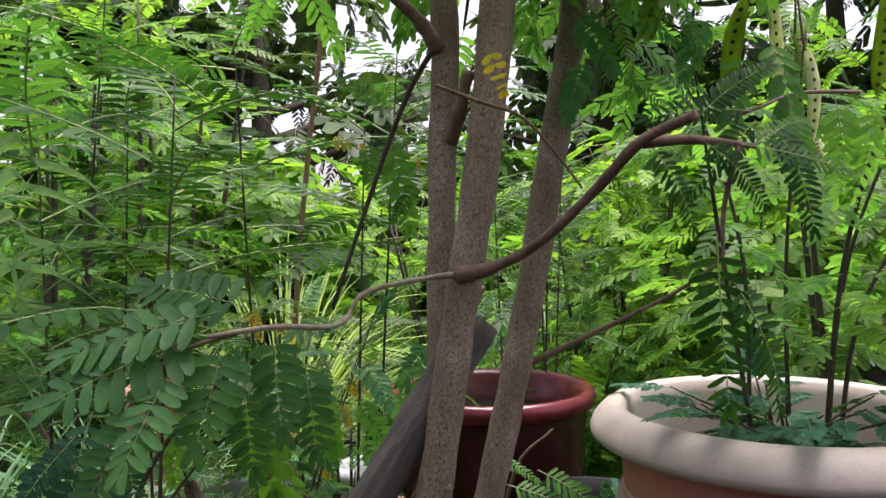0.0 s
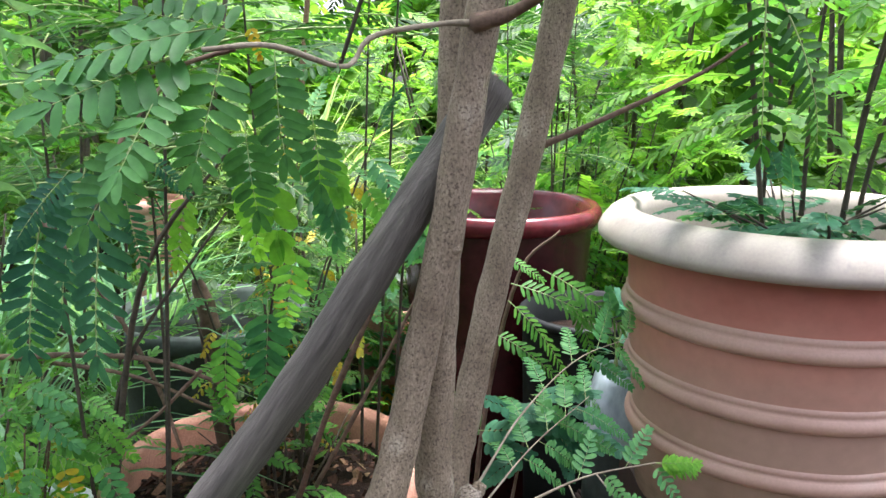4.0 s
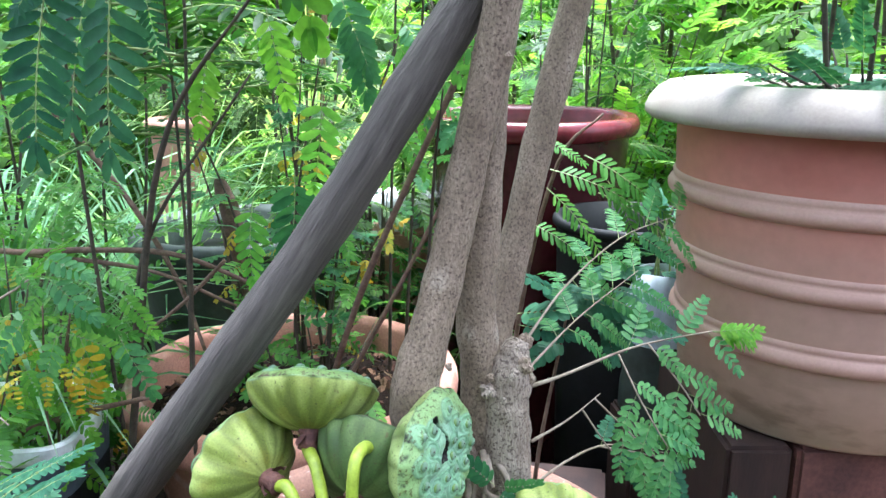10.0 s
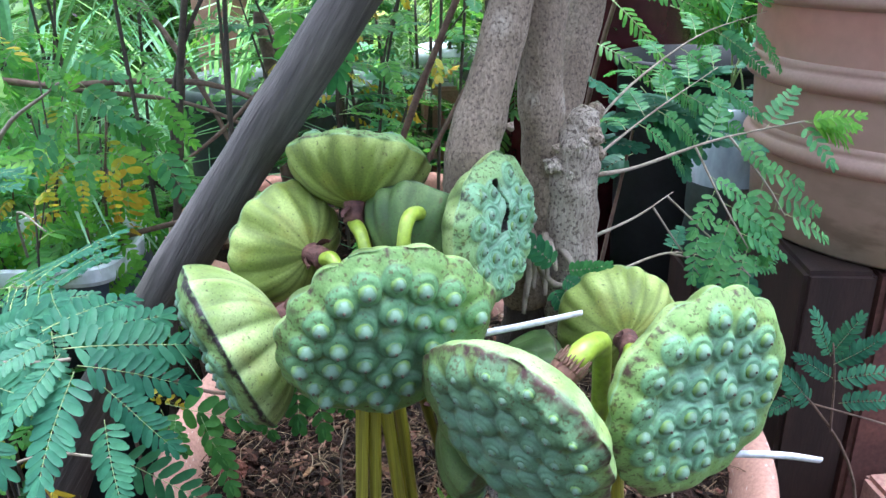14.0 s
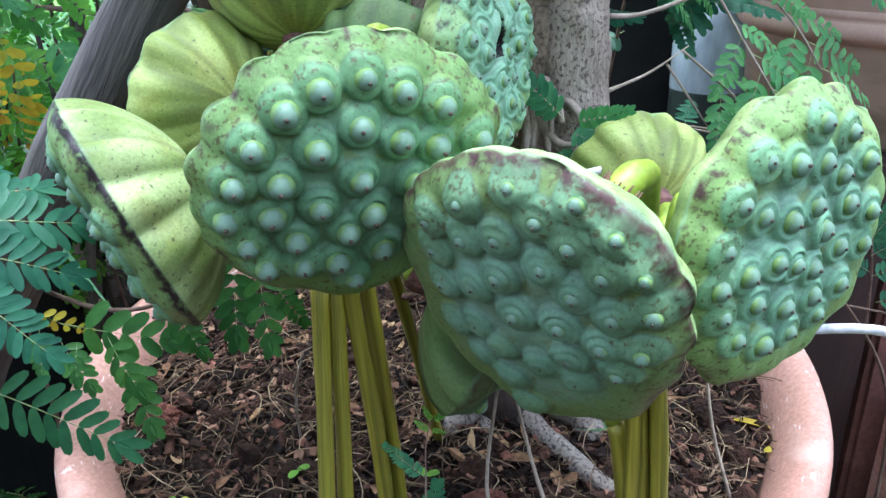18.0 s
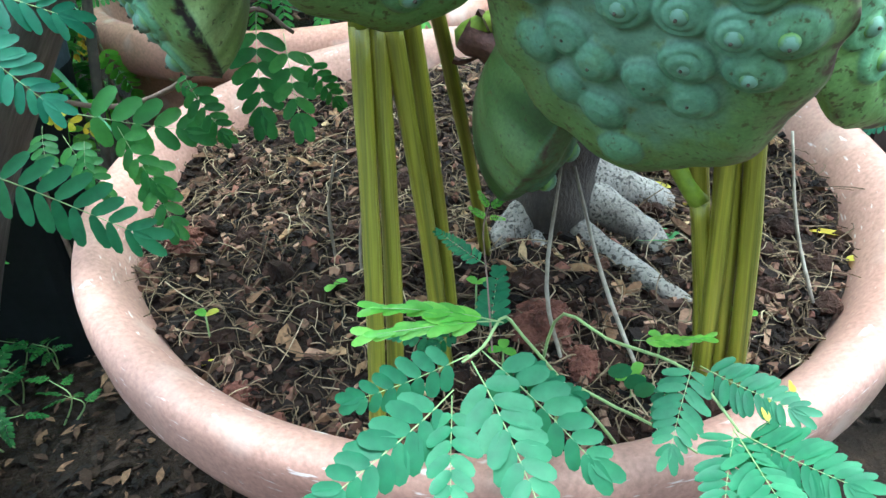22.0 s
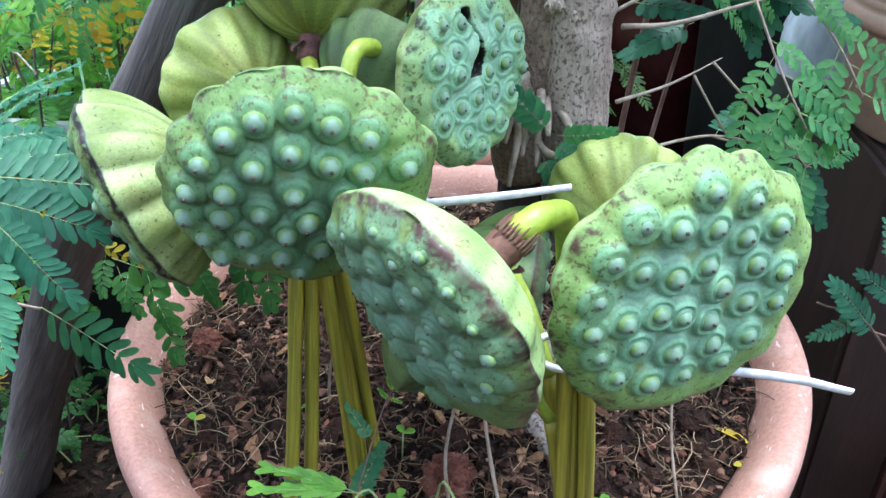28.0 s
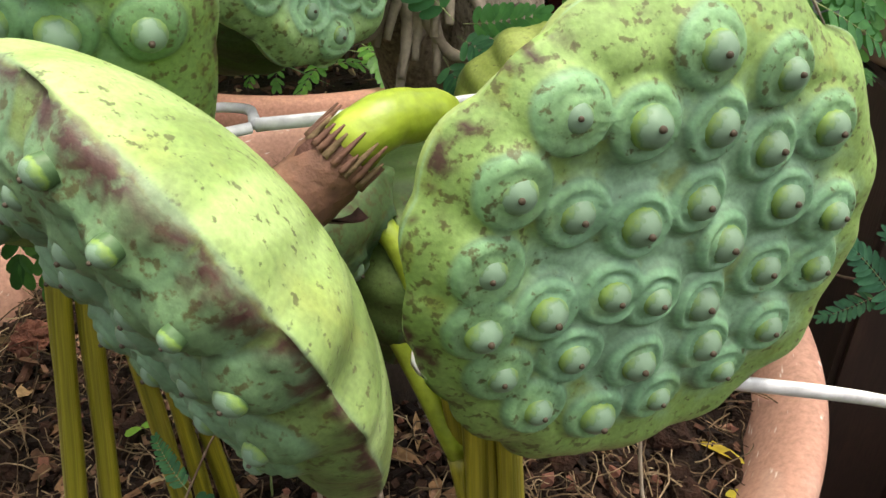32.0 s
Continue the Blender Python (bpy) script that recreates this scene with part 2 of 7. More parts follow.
def pod_skin(name, field, ring, back1, back2, rot_and_split=((0.03, 0.013, 0.014), (0.085, 0.042, 0.03)), pepper=0.61):
    """Skin of a seed head: the mesh's tone holds seed rings and rib grooves (red), bruise and the split's painted dark
    (green), back (blue).
    """
    m, nt, b = nodes_of(name, 0.55)
    at = nt.nodes.new("ShaderNodeAttribute")
    at.attribute_name = "tone"
    sep = nt.nodes.new("ShaderNodeSeparateColor")
    nt.links.new(at.outputs["Color"], sep.inputs["Color"])
    n1 = tex(nt, "ShaderNodeTexNoise", 38, 5)
    n2 = tex(nt, "ShaderNodeTexNoise", 650, 3)
    n3 = tex(nt, "ShaderNodeTexNoise", 95, 4)
    n4 = tex(nt, "ShaderNodeTexNoise", 30, 5, stretch=(1, 1, 0.3))
    # waxy bloom between the seeds, olive and freckled towards the rim
    bloom = ramp(nt, n1.outputs["Fac"], [(0.3, tuple(v * 0.72 for v in ring)), (0.55, ring), (0.75, tuple(v * 1.2 for v in ring))])
    rimward = nt.nodes.new("ShaderNodeMath")
    rimward.operation = "MULTIPLY_ADD"
    nt.links.new(n3.outputs["Fac"], rimward.inputs[0])
    rimward.inputs[1].default_value = 0.5
    nt.links.new(at.outputs["Alpha"], rimward.inputs[2])
    face = mixc(nt, ramp(nt, rimward.outputs[0], [(0.80, (0, 0, 0)), (1.12, (0.95, 0.95, 0.95))]), bloom, field)
    olive = ramp(nt, n3.outputs["Fac"], [(0.58, (0, 0, 0)), (0.68, (0.6, 0.6, 0.6))])
    face = mixc(nt, olive, face, (field[0] * 0.9, field[1] * 0.68, field[2] * 0.45))
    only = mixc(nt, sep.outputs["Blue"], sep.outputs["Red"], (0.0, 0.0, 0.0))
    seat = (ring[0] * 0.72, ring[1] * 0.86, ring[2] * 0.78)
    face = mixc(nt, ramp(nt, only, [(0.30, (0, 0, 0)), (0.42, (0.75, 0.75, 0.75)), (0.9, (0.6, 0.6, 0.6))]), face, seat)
    # crease darkening put into the colour: a thin line round each seat
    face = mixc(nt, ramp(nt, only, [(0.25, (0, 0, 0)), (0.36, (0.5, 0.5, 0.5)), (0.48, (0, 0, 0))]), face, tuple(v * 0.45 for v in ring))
    freck = nt.nodes.new("ShaderNodeMath")
    freck.operation = "MULTIPLY_ADD"
    n6 = tex(nt, "ShaderNodeTexNoise", 378, 4)
    nt.links.new(at.outputs["Alpha"], freck.inputs[0])
    freck.inputs[1].default_value = 0.22
    nt.links.new(n6.outputs["Fac"], freck.inputs[2])
    face = mixc(nt, ramp(nt, freck.outputs[0], [(0.75, (0, 0, 0)), (0.83, (0.8, 0.8, 0.8))]), face, (0.066, 0.058, 0.018))
    # the back: streaks run from rim to neck, with fine dark pepper
    bk = ramp(nt, at.outputs["Alpha"], [(0.25, tuple(v * 0.55 for v in back1)), (0.45, back1), (0.62, back2)])
    # grooves between the ribs are darkened in the colour
    bk = mixc(nt, sep.outputs["Red"], bk, tuple(v * 0.5 for v in back1))
    bk = mixc(nt, ramp(nt, n1.outputs["Fac"], [(0.52, (0, 0, 0)), (0.72, (0.45, 0.45, 0.45))]), bk, (back1[0] * 1.1, back1[1] * 0.75, back1[2] * 0.5))
    n7 = tex(nt, "ShaderNodeTexNoise", 420, 3)
    bk = mixc(nt, ramp(nt, n7.outputs["Fac"], [(pepper, (0, 0, 0)), (pepper + 0.07, (0.75, 0.75, 0.75))]), bk, (0.05, 0.045, 0.018))
    scar = ramp(nt, n3.outputs["Fac"], [(pepper + 0.07, (0, 0, 0)), (pepper + 0.12, (0.75, 0.75, 0.75))])
    bk = mixc(nt, scar, bk, (0.085, 0.065, 0.022))
    col = mixc(nt, sep.outputs["Blue"], face, bk)
    n5 = tex(nt, "ShaderNodeTexNoise", 300, 3)
    edge = mixc(nt, 1.0, sep.outputs["Green"], ramp(nt, n5.outputs["Fac"], [(0.32, (0.35, 0.35, 0.35)), (0.5, (1, 1, 1))]), "MULTIPLY")
    bruise = mixc(nt, n1.outputs["Fac"], *rot_and_split)
    col = mixc(nt, edge, col, bruise)
    col = mixc(nt, 1.0, col, ramp(nt, n2.outputs["Fac"], [(0.3, (0.80, 0.80, 0.80)), (0.7, (1.12, 1.12, 1.1))]), "MULTIPLY")
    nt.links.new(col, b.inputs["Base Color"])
    b.inputs["Subsurface Weight"].default_value = 0.08
    b.inputs["Subsurface Radius"].default_value = (0.004, 0.006, 0.002)
    b.inputs["Subsurface Scale"].default_value = 0.5
    b.inputs["Specular IOR Level"].default_value = 0.35
    bump(nt, b, n5.outputs["Fac"], 0.35, 0.0008)
    return m


def seed_skin():
    """A lotus seed: yellow-green shoulders and a pale waxy crown."""
    m, nt, b = nodes_of("seed", 0.5)
    c = nt.nodes.new("ShaderNodeTexCoord")
    sep = nt.nodes.new("ShaderNodeSeparateXYZ")
    nt.links.new(c.outputs["Object"], sep.inputs["Vector"])
    n = tex(nt, "ShaderNodeTexNoise", 260, 3)
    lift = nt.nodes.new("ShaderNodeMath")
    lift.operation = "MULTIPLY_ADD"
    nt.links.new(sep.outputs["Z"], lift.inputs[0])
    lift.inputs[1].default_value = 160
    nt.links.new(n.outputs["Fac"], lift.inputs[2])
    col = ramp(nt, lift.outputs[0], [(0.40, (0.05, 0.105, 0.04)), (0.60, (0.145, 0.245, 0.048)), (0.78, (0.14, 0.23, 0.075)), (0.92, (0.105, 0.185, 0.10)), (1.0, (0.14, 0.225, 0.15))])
    nt.links.new(col, b.inputs["Base Color"])
    b.inputs["Specular IOR Level"].default_value = 0.3
    bump(nt, b, n.outputs["Fac"], 0.3, 0.0005)
    return m


M_pod = pod_skin("pod_skin", (0.185, 0.295, 0.08), (0.21, 0.37, 0.228), (0.155, 0.225, 0.06), (0.27, 0.35, 0.125))
M_pod_dull = pod_skin("pod_skin_dull", (0.125, 0.195, 0.055), (0.158, 0.262, 0.165), (0.21, 0.31, 0.10), (0.30, 0.41, 0.165))
# darker-faced copy of M_pod: shade between the seeds put into the colour
M_pod_relief_shade = pod_skin("pod_skin_relief_shade", (0.145, 0.25, 0.066), (0.138, 0.258, 0.134), (0.155, 0.225, 0.06), (0.27, 0.35, 0.125))
# dark copy of the pod skin: the rear pods' shade painted in
M_pod_shade = pod_skin("pod_skin_shade", (0.07, 0.12, 0.045), (0.08, 0.145, 0.085), (0.06, 0.11, 0.028), (0.105, 0.165, 0.05))
M_pod_back = pod_skin("pod_skin_yellow", (0.165, 0.265, 0.075), (0.185, 0.325, 0.20), (0.19, 0.245, 0.045), (0.33, 0.40, 0.11), pepper=0.645)
M_pod_edge = pod_skin("pod_skin_black_edged", (0.165, 0.265, 0.075), (0.185, 0.325, 0.20), (0.19, 0.26, 0.07), (0.33, 0.41, 0.16), ((0.006, 0.004, 0.005), (0.022, 0.012, 0.012)))
M_pod_pale = pod_skin("pod_skin_pale", (0.20, 0.32, 0.12), (0.24, 0.40, 0.26), (0.155, 0.225, 0.06), (0.27, 0.35, 0.125), ((0.004, 0.003, 0.003), (0.012, 0.008, 0.007)))
M_seed = seed_skin()
M_tip = plain("seed_tip", (0.05, 0.034, 0.018), 0.7)
M_collar = mottled("dry_collar", (0.06, 0.022, 0.02), (0.15, 0.065, 0.048), (0.22, 0.11, 0.08), scale=120, fine=400, rough=0.8, bumps=0.6)
M_husk = mottled("papery_husk", (0.085, 0.036, 0.022), (0.165, 0.078, 0.048), (0.23, 0.125, 0.08), scale=60, fine=300, rough=0.8, bumps=0.6)
M_stalk = mottled("stalk", (0.085, 0.085, 0.008), (0.31, 0.28, 0.022), (0.42, 0.34, 0.05), scale=30, fine=150, rough=0.4, stretch=(8, 8, 0.12), bumps=0.35)
M_bend = mottled("fresh_stalk", (0.20, 0.28, 0.02), (0.33, 0.43, 0.045), scale=40, fine=200, rough=0.4)
M_tie = plain("white_nylon", (0.82, 0.83, 0.84), 0.35, 0.03)
M_maroon = mottled("maroon_glaze", (0.030, 0.006, 0.009), (0.058, 0.010, 0.014), scale=6, fine=40, rough=0.25, bumps=0.05)
M_redrim = mottled("red_glaze", (0.075, 0.009, 0.014), (0.13, 0.016, 0.024), scale=9, fine=60, rough=0.25, bumps=0.05)
M_redbox = mottled("red_clay_block", (0.07, 0.027, 0.021), (0.15, 0.058, 0.043), (0.22, 0.10, 0.07), scale=9, fine=160, rough=0.85, bumps=0.4)
M_black = mottled("black_plastic", (0.004, 0.0048, 0.0055), (0.008, 0.0095, 0.0105), scale=20, fine=120, rough=0.65, bumps=0.1, spec=0.25)
M_stand = mottled("brown_board", (0.015, 0.006, 0.0046), (0.036, 0.0155, 0.011), scale=10, fine=120, rough=0.7, stretch=(3, 3, 0.5))
M_block = mottled("pink_brick", (0.38, 0.18, 0.14), (0.48, 0.27, 0.21), scale=30, fine=200, rough=0.9)
M_blue = mottled("slate_blue_plastic", (0.045, 0.065, 0.085), (0.08, 0.105, 0.13), scale=10, fine=80, rough=0.45, bumps=0.1)
M_white = mottled("white_china", (0.62, 0.66, 0.70), (0.78, 0.80, 0.82), scale=12, fine=60, rough=0.3, bumps=0.05)
M_jar = mottled("streaked_jar", (0.22, 0.28, 0.32), (0.62, 0.70, 0.76), (0.80, 0.85, 0.88), scale=9, fine=60, rough=0.25, stretch=(1, 1, 0.4))
# only for the unseen wall added behind the camera
M_wall = mottled("unseen_wall_plaster", (0.05, 0.055, 0.04), (0.10, 0.10, 0.075), (0.13, 0.12, 0.10), scale=3, fine=40, rough=0.9)
M_leaf = leafy("green_leaflets", (0.05, 0.155, 0.032), (0.088, 0.25, 0.05), (0.155, 0.35, 0.068), 0.40, 0.45)
M_teal = leafy("bluegreen_leaflets", (0.02, 0.087, 0.051), (0.037, 0.132, 0.075), (0.06, 0.18, 0.093), 0.5, 0.3)
M_mint = leafy("mid_green_leaflets", (0.045, 0.16, 0.06), (0.085, 0.24, 0.085), (0.14, 0.32, 0.12), 0.5, 0.4)
M_oval = leafy("deep_green_leaflets", (0.022, 0.08, 0.02), (0.04, 0.125, 0.03), (0.07, 0.18, 0.04), 0.42, 0.4)
M_fan = leafy("shaded_fan_leaflets", (0.032, 0.105, 0.032), (0.05, 0.15, 0.045), (0.075, 0.20, 0.062), 0.42, 0.4)
M_frond = leafy("frond_leaflets", (0.012, 0.048, 0.010), (0.024, 0.088, 0.017), (0.055, 0.155, 0.028), 0.4, 0.35)
M_fresh = leafy("fresh_leaflets", (0.085, 0.24, 0.028), (0.15, 0.34, 0.045), (0.24, 0.44, 0.075), 0.42, 0.52)
M_dark = leafy("dark_leaflets", (0.028, 0.115, 0.05), (0.052, 0.175, 0.068), (0.08, 0.24, 0.085), 0.38, 0.35)
M_far = leafy("far_leaves", (0.02, 0.06, 0.012), (0.04, 0.105, 0.02), (0.085, 0.18, 0.035), 0.45, 0.5)
# brighter copy of the far leaves: sunlight put into the colour
M_bright = leafy("sun_toned_leaves", (0.03, 0.09, 0.012), (0.10, 0.235, 0.03), (0.24, 0.42, 0.065), 0.45, 0.5)
M_yellow = leafy("yellow_leaflets", (0.31, 0.20, 0.025), (0.41, 0.33, 0.035), (0.26, 0.32, 0.05), 0.5, 0.35)
M_grass = leafy("grass_blades", (0.07, 0.19, 0.09), (0.13, 0.29, 0.15), (0.27, 0.42, 0.27), 0.35, 0.35)
M_pale_grass = leafy("pale_grass_blades", (0.17, 0.28, 0.10), (0.28, 0.41, 0.17), (0.43, 0.53, 0.28), 0.35, 0.4)
M_rachis = plain("leaf_rib", (0.26, 0.34, 0.12), 0.55)
M_hangpod = leafy("flat_seed_pods", (0.15, 0.24, 0.03), (0.21, 0.31, 0.05), (0.28, 0.38, 0.08), 0.4, 0.6)
M_bean = leafy("beans", (0.022, 0.04, 0.008), (0.035, 0.06, 0.011), (0.055, 0.085, 0.016), 0.5, 0.2)
M_bleached = leafy("bleached_husk", (0.50, 0.55, 0.46), (0.60, 0.64, 0.55), (0.66, 0.70, 0.60), 0.5, 0.5)
M_seedling = leafy("seedling_leaflets", (0.025, 0.10, 0.045), (0.038, 0.132, 0.06), (0.056, 0.17, 0.077), 0.5, 0.35)
M_hang = leafy("hanging_leaflets", (0.015, 0.066, 0.042), (0.028, 0.10, 0.058), (0.045, 0.14, 0.074), 0.5, 0.3)
M_coir = mottled("red_fibre", (0.06, 0.022, 0.015), (0.17, 0.068, 0.046), (0.30, 0.14, 0.10), scale=70, fine=400, rough=0.95, bumps=1.0, dist=0.004, spec=0.15)
M_pale_twig = mottled("pale_twig", (0.17, 0.13, 0.09), (0.30, 0.25, 0.19), scale=60, fine=300, rough=0.8)
# darker copy of the far leaves: shade put into the colour
M_darkfar = leafy("shade_toned_leaves", (0.012, 0.03, 0.010), (0.024, 0.055, 0.016), (0.05, 0.10, 0.025), 0.5, 0.35)
M_darktrough = mottled("trough_green", (0.02, 0.03, 0.026), (0.045, 0.065, 0.055), scale=12, fine=90, rough=0.6)
M_litter = bits("dead_leaves", (0.05, 0.025, 0.014), (0.16, 0.085, 0.045), (0.27, 0.16, 0.08), (0.42, 0.29, 0.15))
M_mulch = bits("ground_mulch", (0.006, 0.004, 0.003), (0.018, 0.011, 0.007), (0.05, 0.027, 0.016), (0.17, 0.10, 0.055))
M_chip = bits("bark_chips", (0.006, 0.0038, 0.003), (0.026, 0.0135, 0.0085), (0.088, 0.040, 0.025), (0.25, 0.145, 0.092))
M_straw = bits("dry_roots", (0.035, 0.022, 0.014), (0.12, 0.08, 0.045), (0.23, 0.16, 0.092), (0.38, 0.29, 0.18))


# ---- mesh helpers ----
def mesh_of(name, verts, faces, mats, smooth=True, index=None):
    me = bpy.data.meshes.new(name)
    me.from_pydata([tuple(v) for v in verts], [], faces)
    for m in mats:
        me.materials.append(m)
    if smooth:
        me.shade_smooth()
    if index is not None:
        me.polygons.foreach_set("material_index", index)
    me.update()
    return me


def part(name, me, parent=None, label="", at_pose=None):
    ob = new(name, me)
    ob.parent = parent
    if at_pose is not None:
        ob.matrix_basis = at_pose
    if label:
        tagged(ob, label)
    return ob


def thing(name, label, category, group="", kind="", place=(0, 0, 0)):
    ob = new(name)
    ob.location = place
    ob.empty_display_size = 0.02
    return tagged(ob, label, category, group, kind)


def spline(pts, n):
    """Points along a smooth line through pts."""
    p = np.array(pts, float)
    p = np.vstack([2 * p[0] - p[1], p, 2 * p[-1] - p[-2]])
    out = []
    k = len(pts) - 1
    for i in range(n + 1):
        s = min(i / n * k, k - 1e-9)
        j = int(s)
        f = s - j
        a, b, c, d = p[j:j + 4]
        out.append(0.5 * (2 * b + (c - a) * f + (2 * a - 5 * b + 4 * c - d) * f * f + (3 * b - a - 3 * c + d) * f ** 3))
    return np.array(out)


def tube_data(pts, radii, n=12, seg=8, lumps=0.0, seed=0, flat=1.0):
    line = spline(pts, n)
    rr = np.interp(np.linspace(0, 1, n + 1), np.linspace(0, 1, len(radii)), radii)
    rng = np.random.RandomState(seed)
    ph = rng.rand(6) * 6.28
    verts, faces = [], []
    ref = None
    for i, p in enumerate(line):
        d = line[min(i + 1, n)] - line[max(i - 1, 0)]
        d = d / (np.linalg.norm(d) + 1e-9)
        if ref is None:
            ref = np.cross(d, (0.3, 0.9, 0.2) if abs(d[1]) < 0.9 else (1, 0, 0))
        ref = ref - d * (ref @ d)
        ref /= np.linalg.norm(ref)
        b = np.cross(d, ref)
        for j in range(seg):
            a = 2 * math.pi * j / seg
            r = rr[i] * (1 + lumps * (math.sin(2 * a + ph[0] + i * 0.9) + 0.7 * math.sin(3 * a + ph[1] - i * 0.6) + 0.8 * math.sin(i * 1.7 + ph[2])))
            verts.append(p + (ref * math.cos(a) + b * math.sin(a) * flat) * r)
    for i in range(n):
        for j in range(seg):
            k = (j + 1) % seg
            faces.append((i * seg + j, i * seg + k, (i + 1) * seg + k, (i + 1) * seg + j))
    faces.append(tuple(range(seg))[::-1])
    faces.append(tuple(n * seg + j for j in range(seg)))
    return verts, faces


def tube(name, pts, radii, mat, parent=None, label="", n=12, seg=8, lumps=0.0, seed=0, flat=1.0):
    v, f = tube_data(pts, radii, n, seg, lumps, seed, flat)
    return part(name, mesh_of(name, v, f, [mat]), parent, label)


def lathe(name, profile, mat, parent=None, label="", seg=72, wobble=0.0, seed=0):
    """A turned form from (radius, height) rows, outside first, closed at the axis where the radius is 0."""
    rng = np.random.RandomState(seed)
    ph = rng.rand(4) * 6.28
    verts, faces = [], []
    for i, (r, z) in enumerate(profile):
        for j in range(seg):
            a = 2 * math.pi * j / seg
            w = 1 + wobble * (math.sin(2 * a + ph[0]) + 0.6 * math.sin(3 * a + ph[1]) + 0.4 * math.sin(7 * a + ph[2] + i))
            verts.append((r * w * math.cos(a), r * w * math.sin(a), z))
    for i in range(len(profile) - 1):
        for j in range(seg):
            k = (j + 1) % seg
            faces.append((i * seg + j, i * seg + k, (i + 1) * seg + k, (i + 1) * seg + j))
    return part(name, mesh_of(name, verts, faces, [mat]), parent, label)


def arc(r, z, rad, a0, a1, n=8, ky=1.0):
    return [(r + rad * math.cos(radians(a0 + (a1 - a0) * i / n)), z + ky * rad * math.sin(radians(a0 + (a1 - a0) * i / n))) for i in range(n + 1)]


def aim(pos, d, up=(0, 0, 1), roll=0.0, scale=1.0):
    """A pose whose Y runs along d and whose Z is as near to up as it goes."""
    y = Vector(d).normalized()
    x = y.cross(Vector(up))
    x = x.normalized() if x.length > 1e-4 else Vector((1, 0, 0))
    z = x.cross(y)
    m = Matrix((x, y, z)).transposed().to_4x4() @ Matrix.Rotation(roll, 4, "Y")
    return Matrix.Translation(pos) @ m @ Matrix.Scale(scale, 4)


# ---- leaves ----
SHAPE = [(0.0, 0.0), (0.08, 0.55), (0.32, 0.96), (0.70, 1.0), (0.93, 0.62), (1.0, 0.0)]


def leaflet(verts, faces, o, d, side, up, length, width, sag=0.15, fold=0.25, fine=True):
    rows = SHAPE if fine else [SHAPE[0], SHAPE[2], SHAPE[4]]
    base = len(verts)
    for s, w in rows:
        c = o + d * (length * s) - up * (sag * length * s * s)
        if w == 0.0:
            verts.append(c)
        else:
            e = side * (w * width / 2)
            lift = up * (fold * w * width / 2)
            verts.extend((c - e + lift, c, c + e + lift))
    k = base + 1
    faces.append((base, k + 1, k))
    faces.append((base, k + 2, k + 1))
    for i in range(len(rows) - 2 - (rows[-1][1] == 0.0)):
        a, b = k + 3 * i, k + 3 * i + 3
        faces.append((a, a + 1, b + 1, b))
        faces.append((a + 1, a + 2, b + 2, b + 1))
    if rows[-1][1] == 0.0:
        a, t = k + 3 * (len(rows) - 3), len(verts) - 1
        faces.append((a, a + 1, t))
        faces.append((a + 1, a + 2, t))


def rib(verts, faces, pts, r):
    base = len(verts)
    for i, p in enumerate(pts):
        w = r * (1 - 0.6 * i / len(pts))
        verts.extend((p + np.array((w, 0, 0)), p + np.array((-w * 0.5, 0, w)), p + np.array((-w * 0.5, 0, -w))))
    for i in range(len(pts) - 1):
        for j in range(3):
            k = (j + 1) % 3
            faces.append((base + 3 * i + j, base + 3 * i + k, base + 3 * i + 3 + k, base + 3 * i + 3 + j))


def pinnate_data(pairs, length, llen, lwid, droop=0.25, seed=0, stalk=0.12, angle=62, end=True, fine=True, limp=0.0):
    """A feather leaf along +Y with its face to +Z: leaflets, then the rib."""
    rng = np.random.RandomState(seed)
    v, f = [], []

    def axis(s):
        return np.array((0.02 * length * math.sin(3 * s + seed), length * s * (1 - 0.12 * droop * s), -droop * length * s * s))

    for i in range(pairs):
        s = stalk + (1 - stalk) * (i + 0.6) / pairs
        o = axis(s)
        t = axis(min(1, s + 0.02)) - axis(s - 0.02)
        t /= np.linalg.norm(t)
        up = np.cross((1, 0, 0), t)
        grow = (0.78 + 0.35 * math.sin(math.pi * min(1, s + 0.08)))
        for sg in (-1, 1):
            a = radians(angle + rng.uniform(-8, 8) - 22 * s)
            d = t * math.cos(a) + np.array((sg, 0, 0)) * math.sin(a)
            d = d - up * (limp + rng.uniform(-0.08, 0.12))
            d /= np.linalg.norm(d)
            side = np.cross(d, up)
            side /= np.linalg.norm(side)
            leaflet(v, f, o + t * rng.uniform(-0.1, 0.1) * llen * 0.2, d, side, np.cross(side, d), llen * grow * rng.uniform(0.9, 1.08), lwid * grow, rng.uniform(0.02, 0.2), 0.22, fine)
    if end:
        o = axis(1.0)
        t = axis(1.0) - axis(0.96)
        t /= np.linalg.norm(t)
        up = np.cross((1, 0, 0), t)
        for sg in (-0.3, 0.3):
            d = t + np.array((sg, 0, 0))
            d /= np.linalg.norm(d)
            leaflet(v, f, o, d, np.cross(d, up), up, llen, lwid, 0.1, 0.2, fine)
    nb = len(f)
    rib(v, f, [axis(s) for s in np.linspace(0, 1, 7 if fine else 4)], length * 0.007)
    return v, f, nb


def leaf_mesh(name, mat, *a, **k):
    v, f, nb = pinnate_data(*a, **k)
    return mesh_of(name, v, f, [mat, M_rachis], True, [0] * nb + [1] * (len(f) - nb))


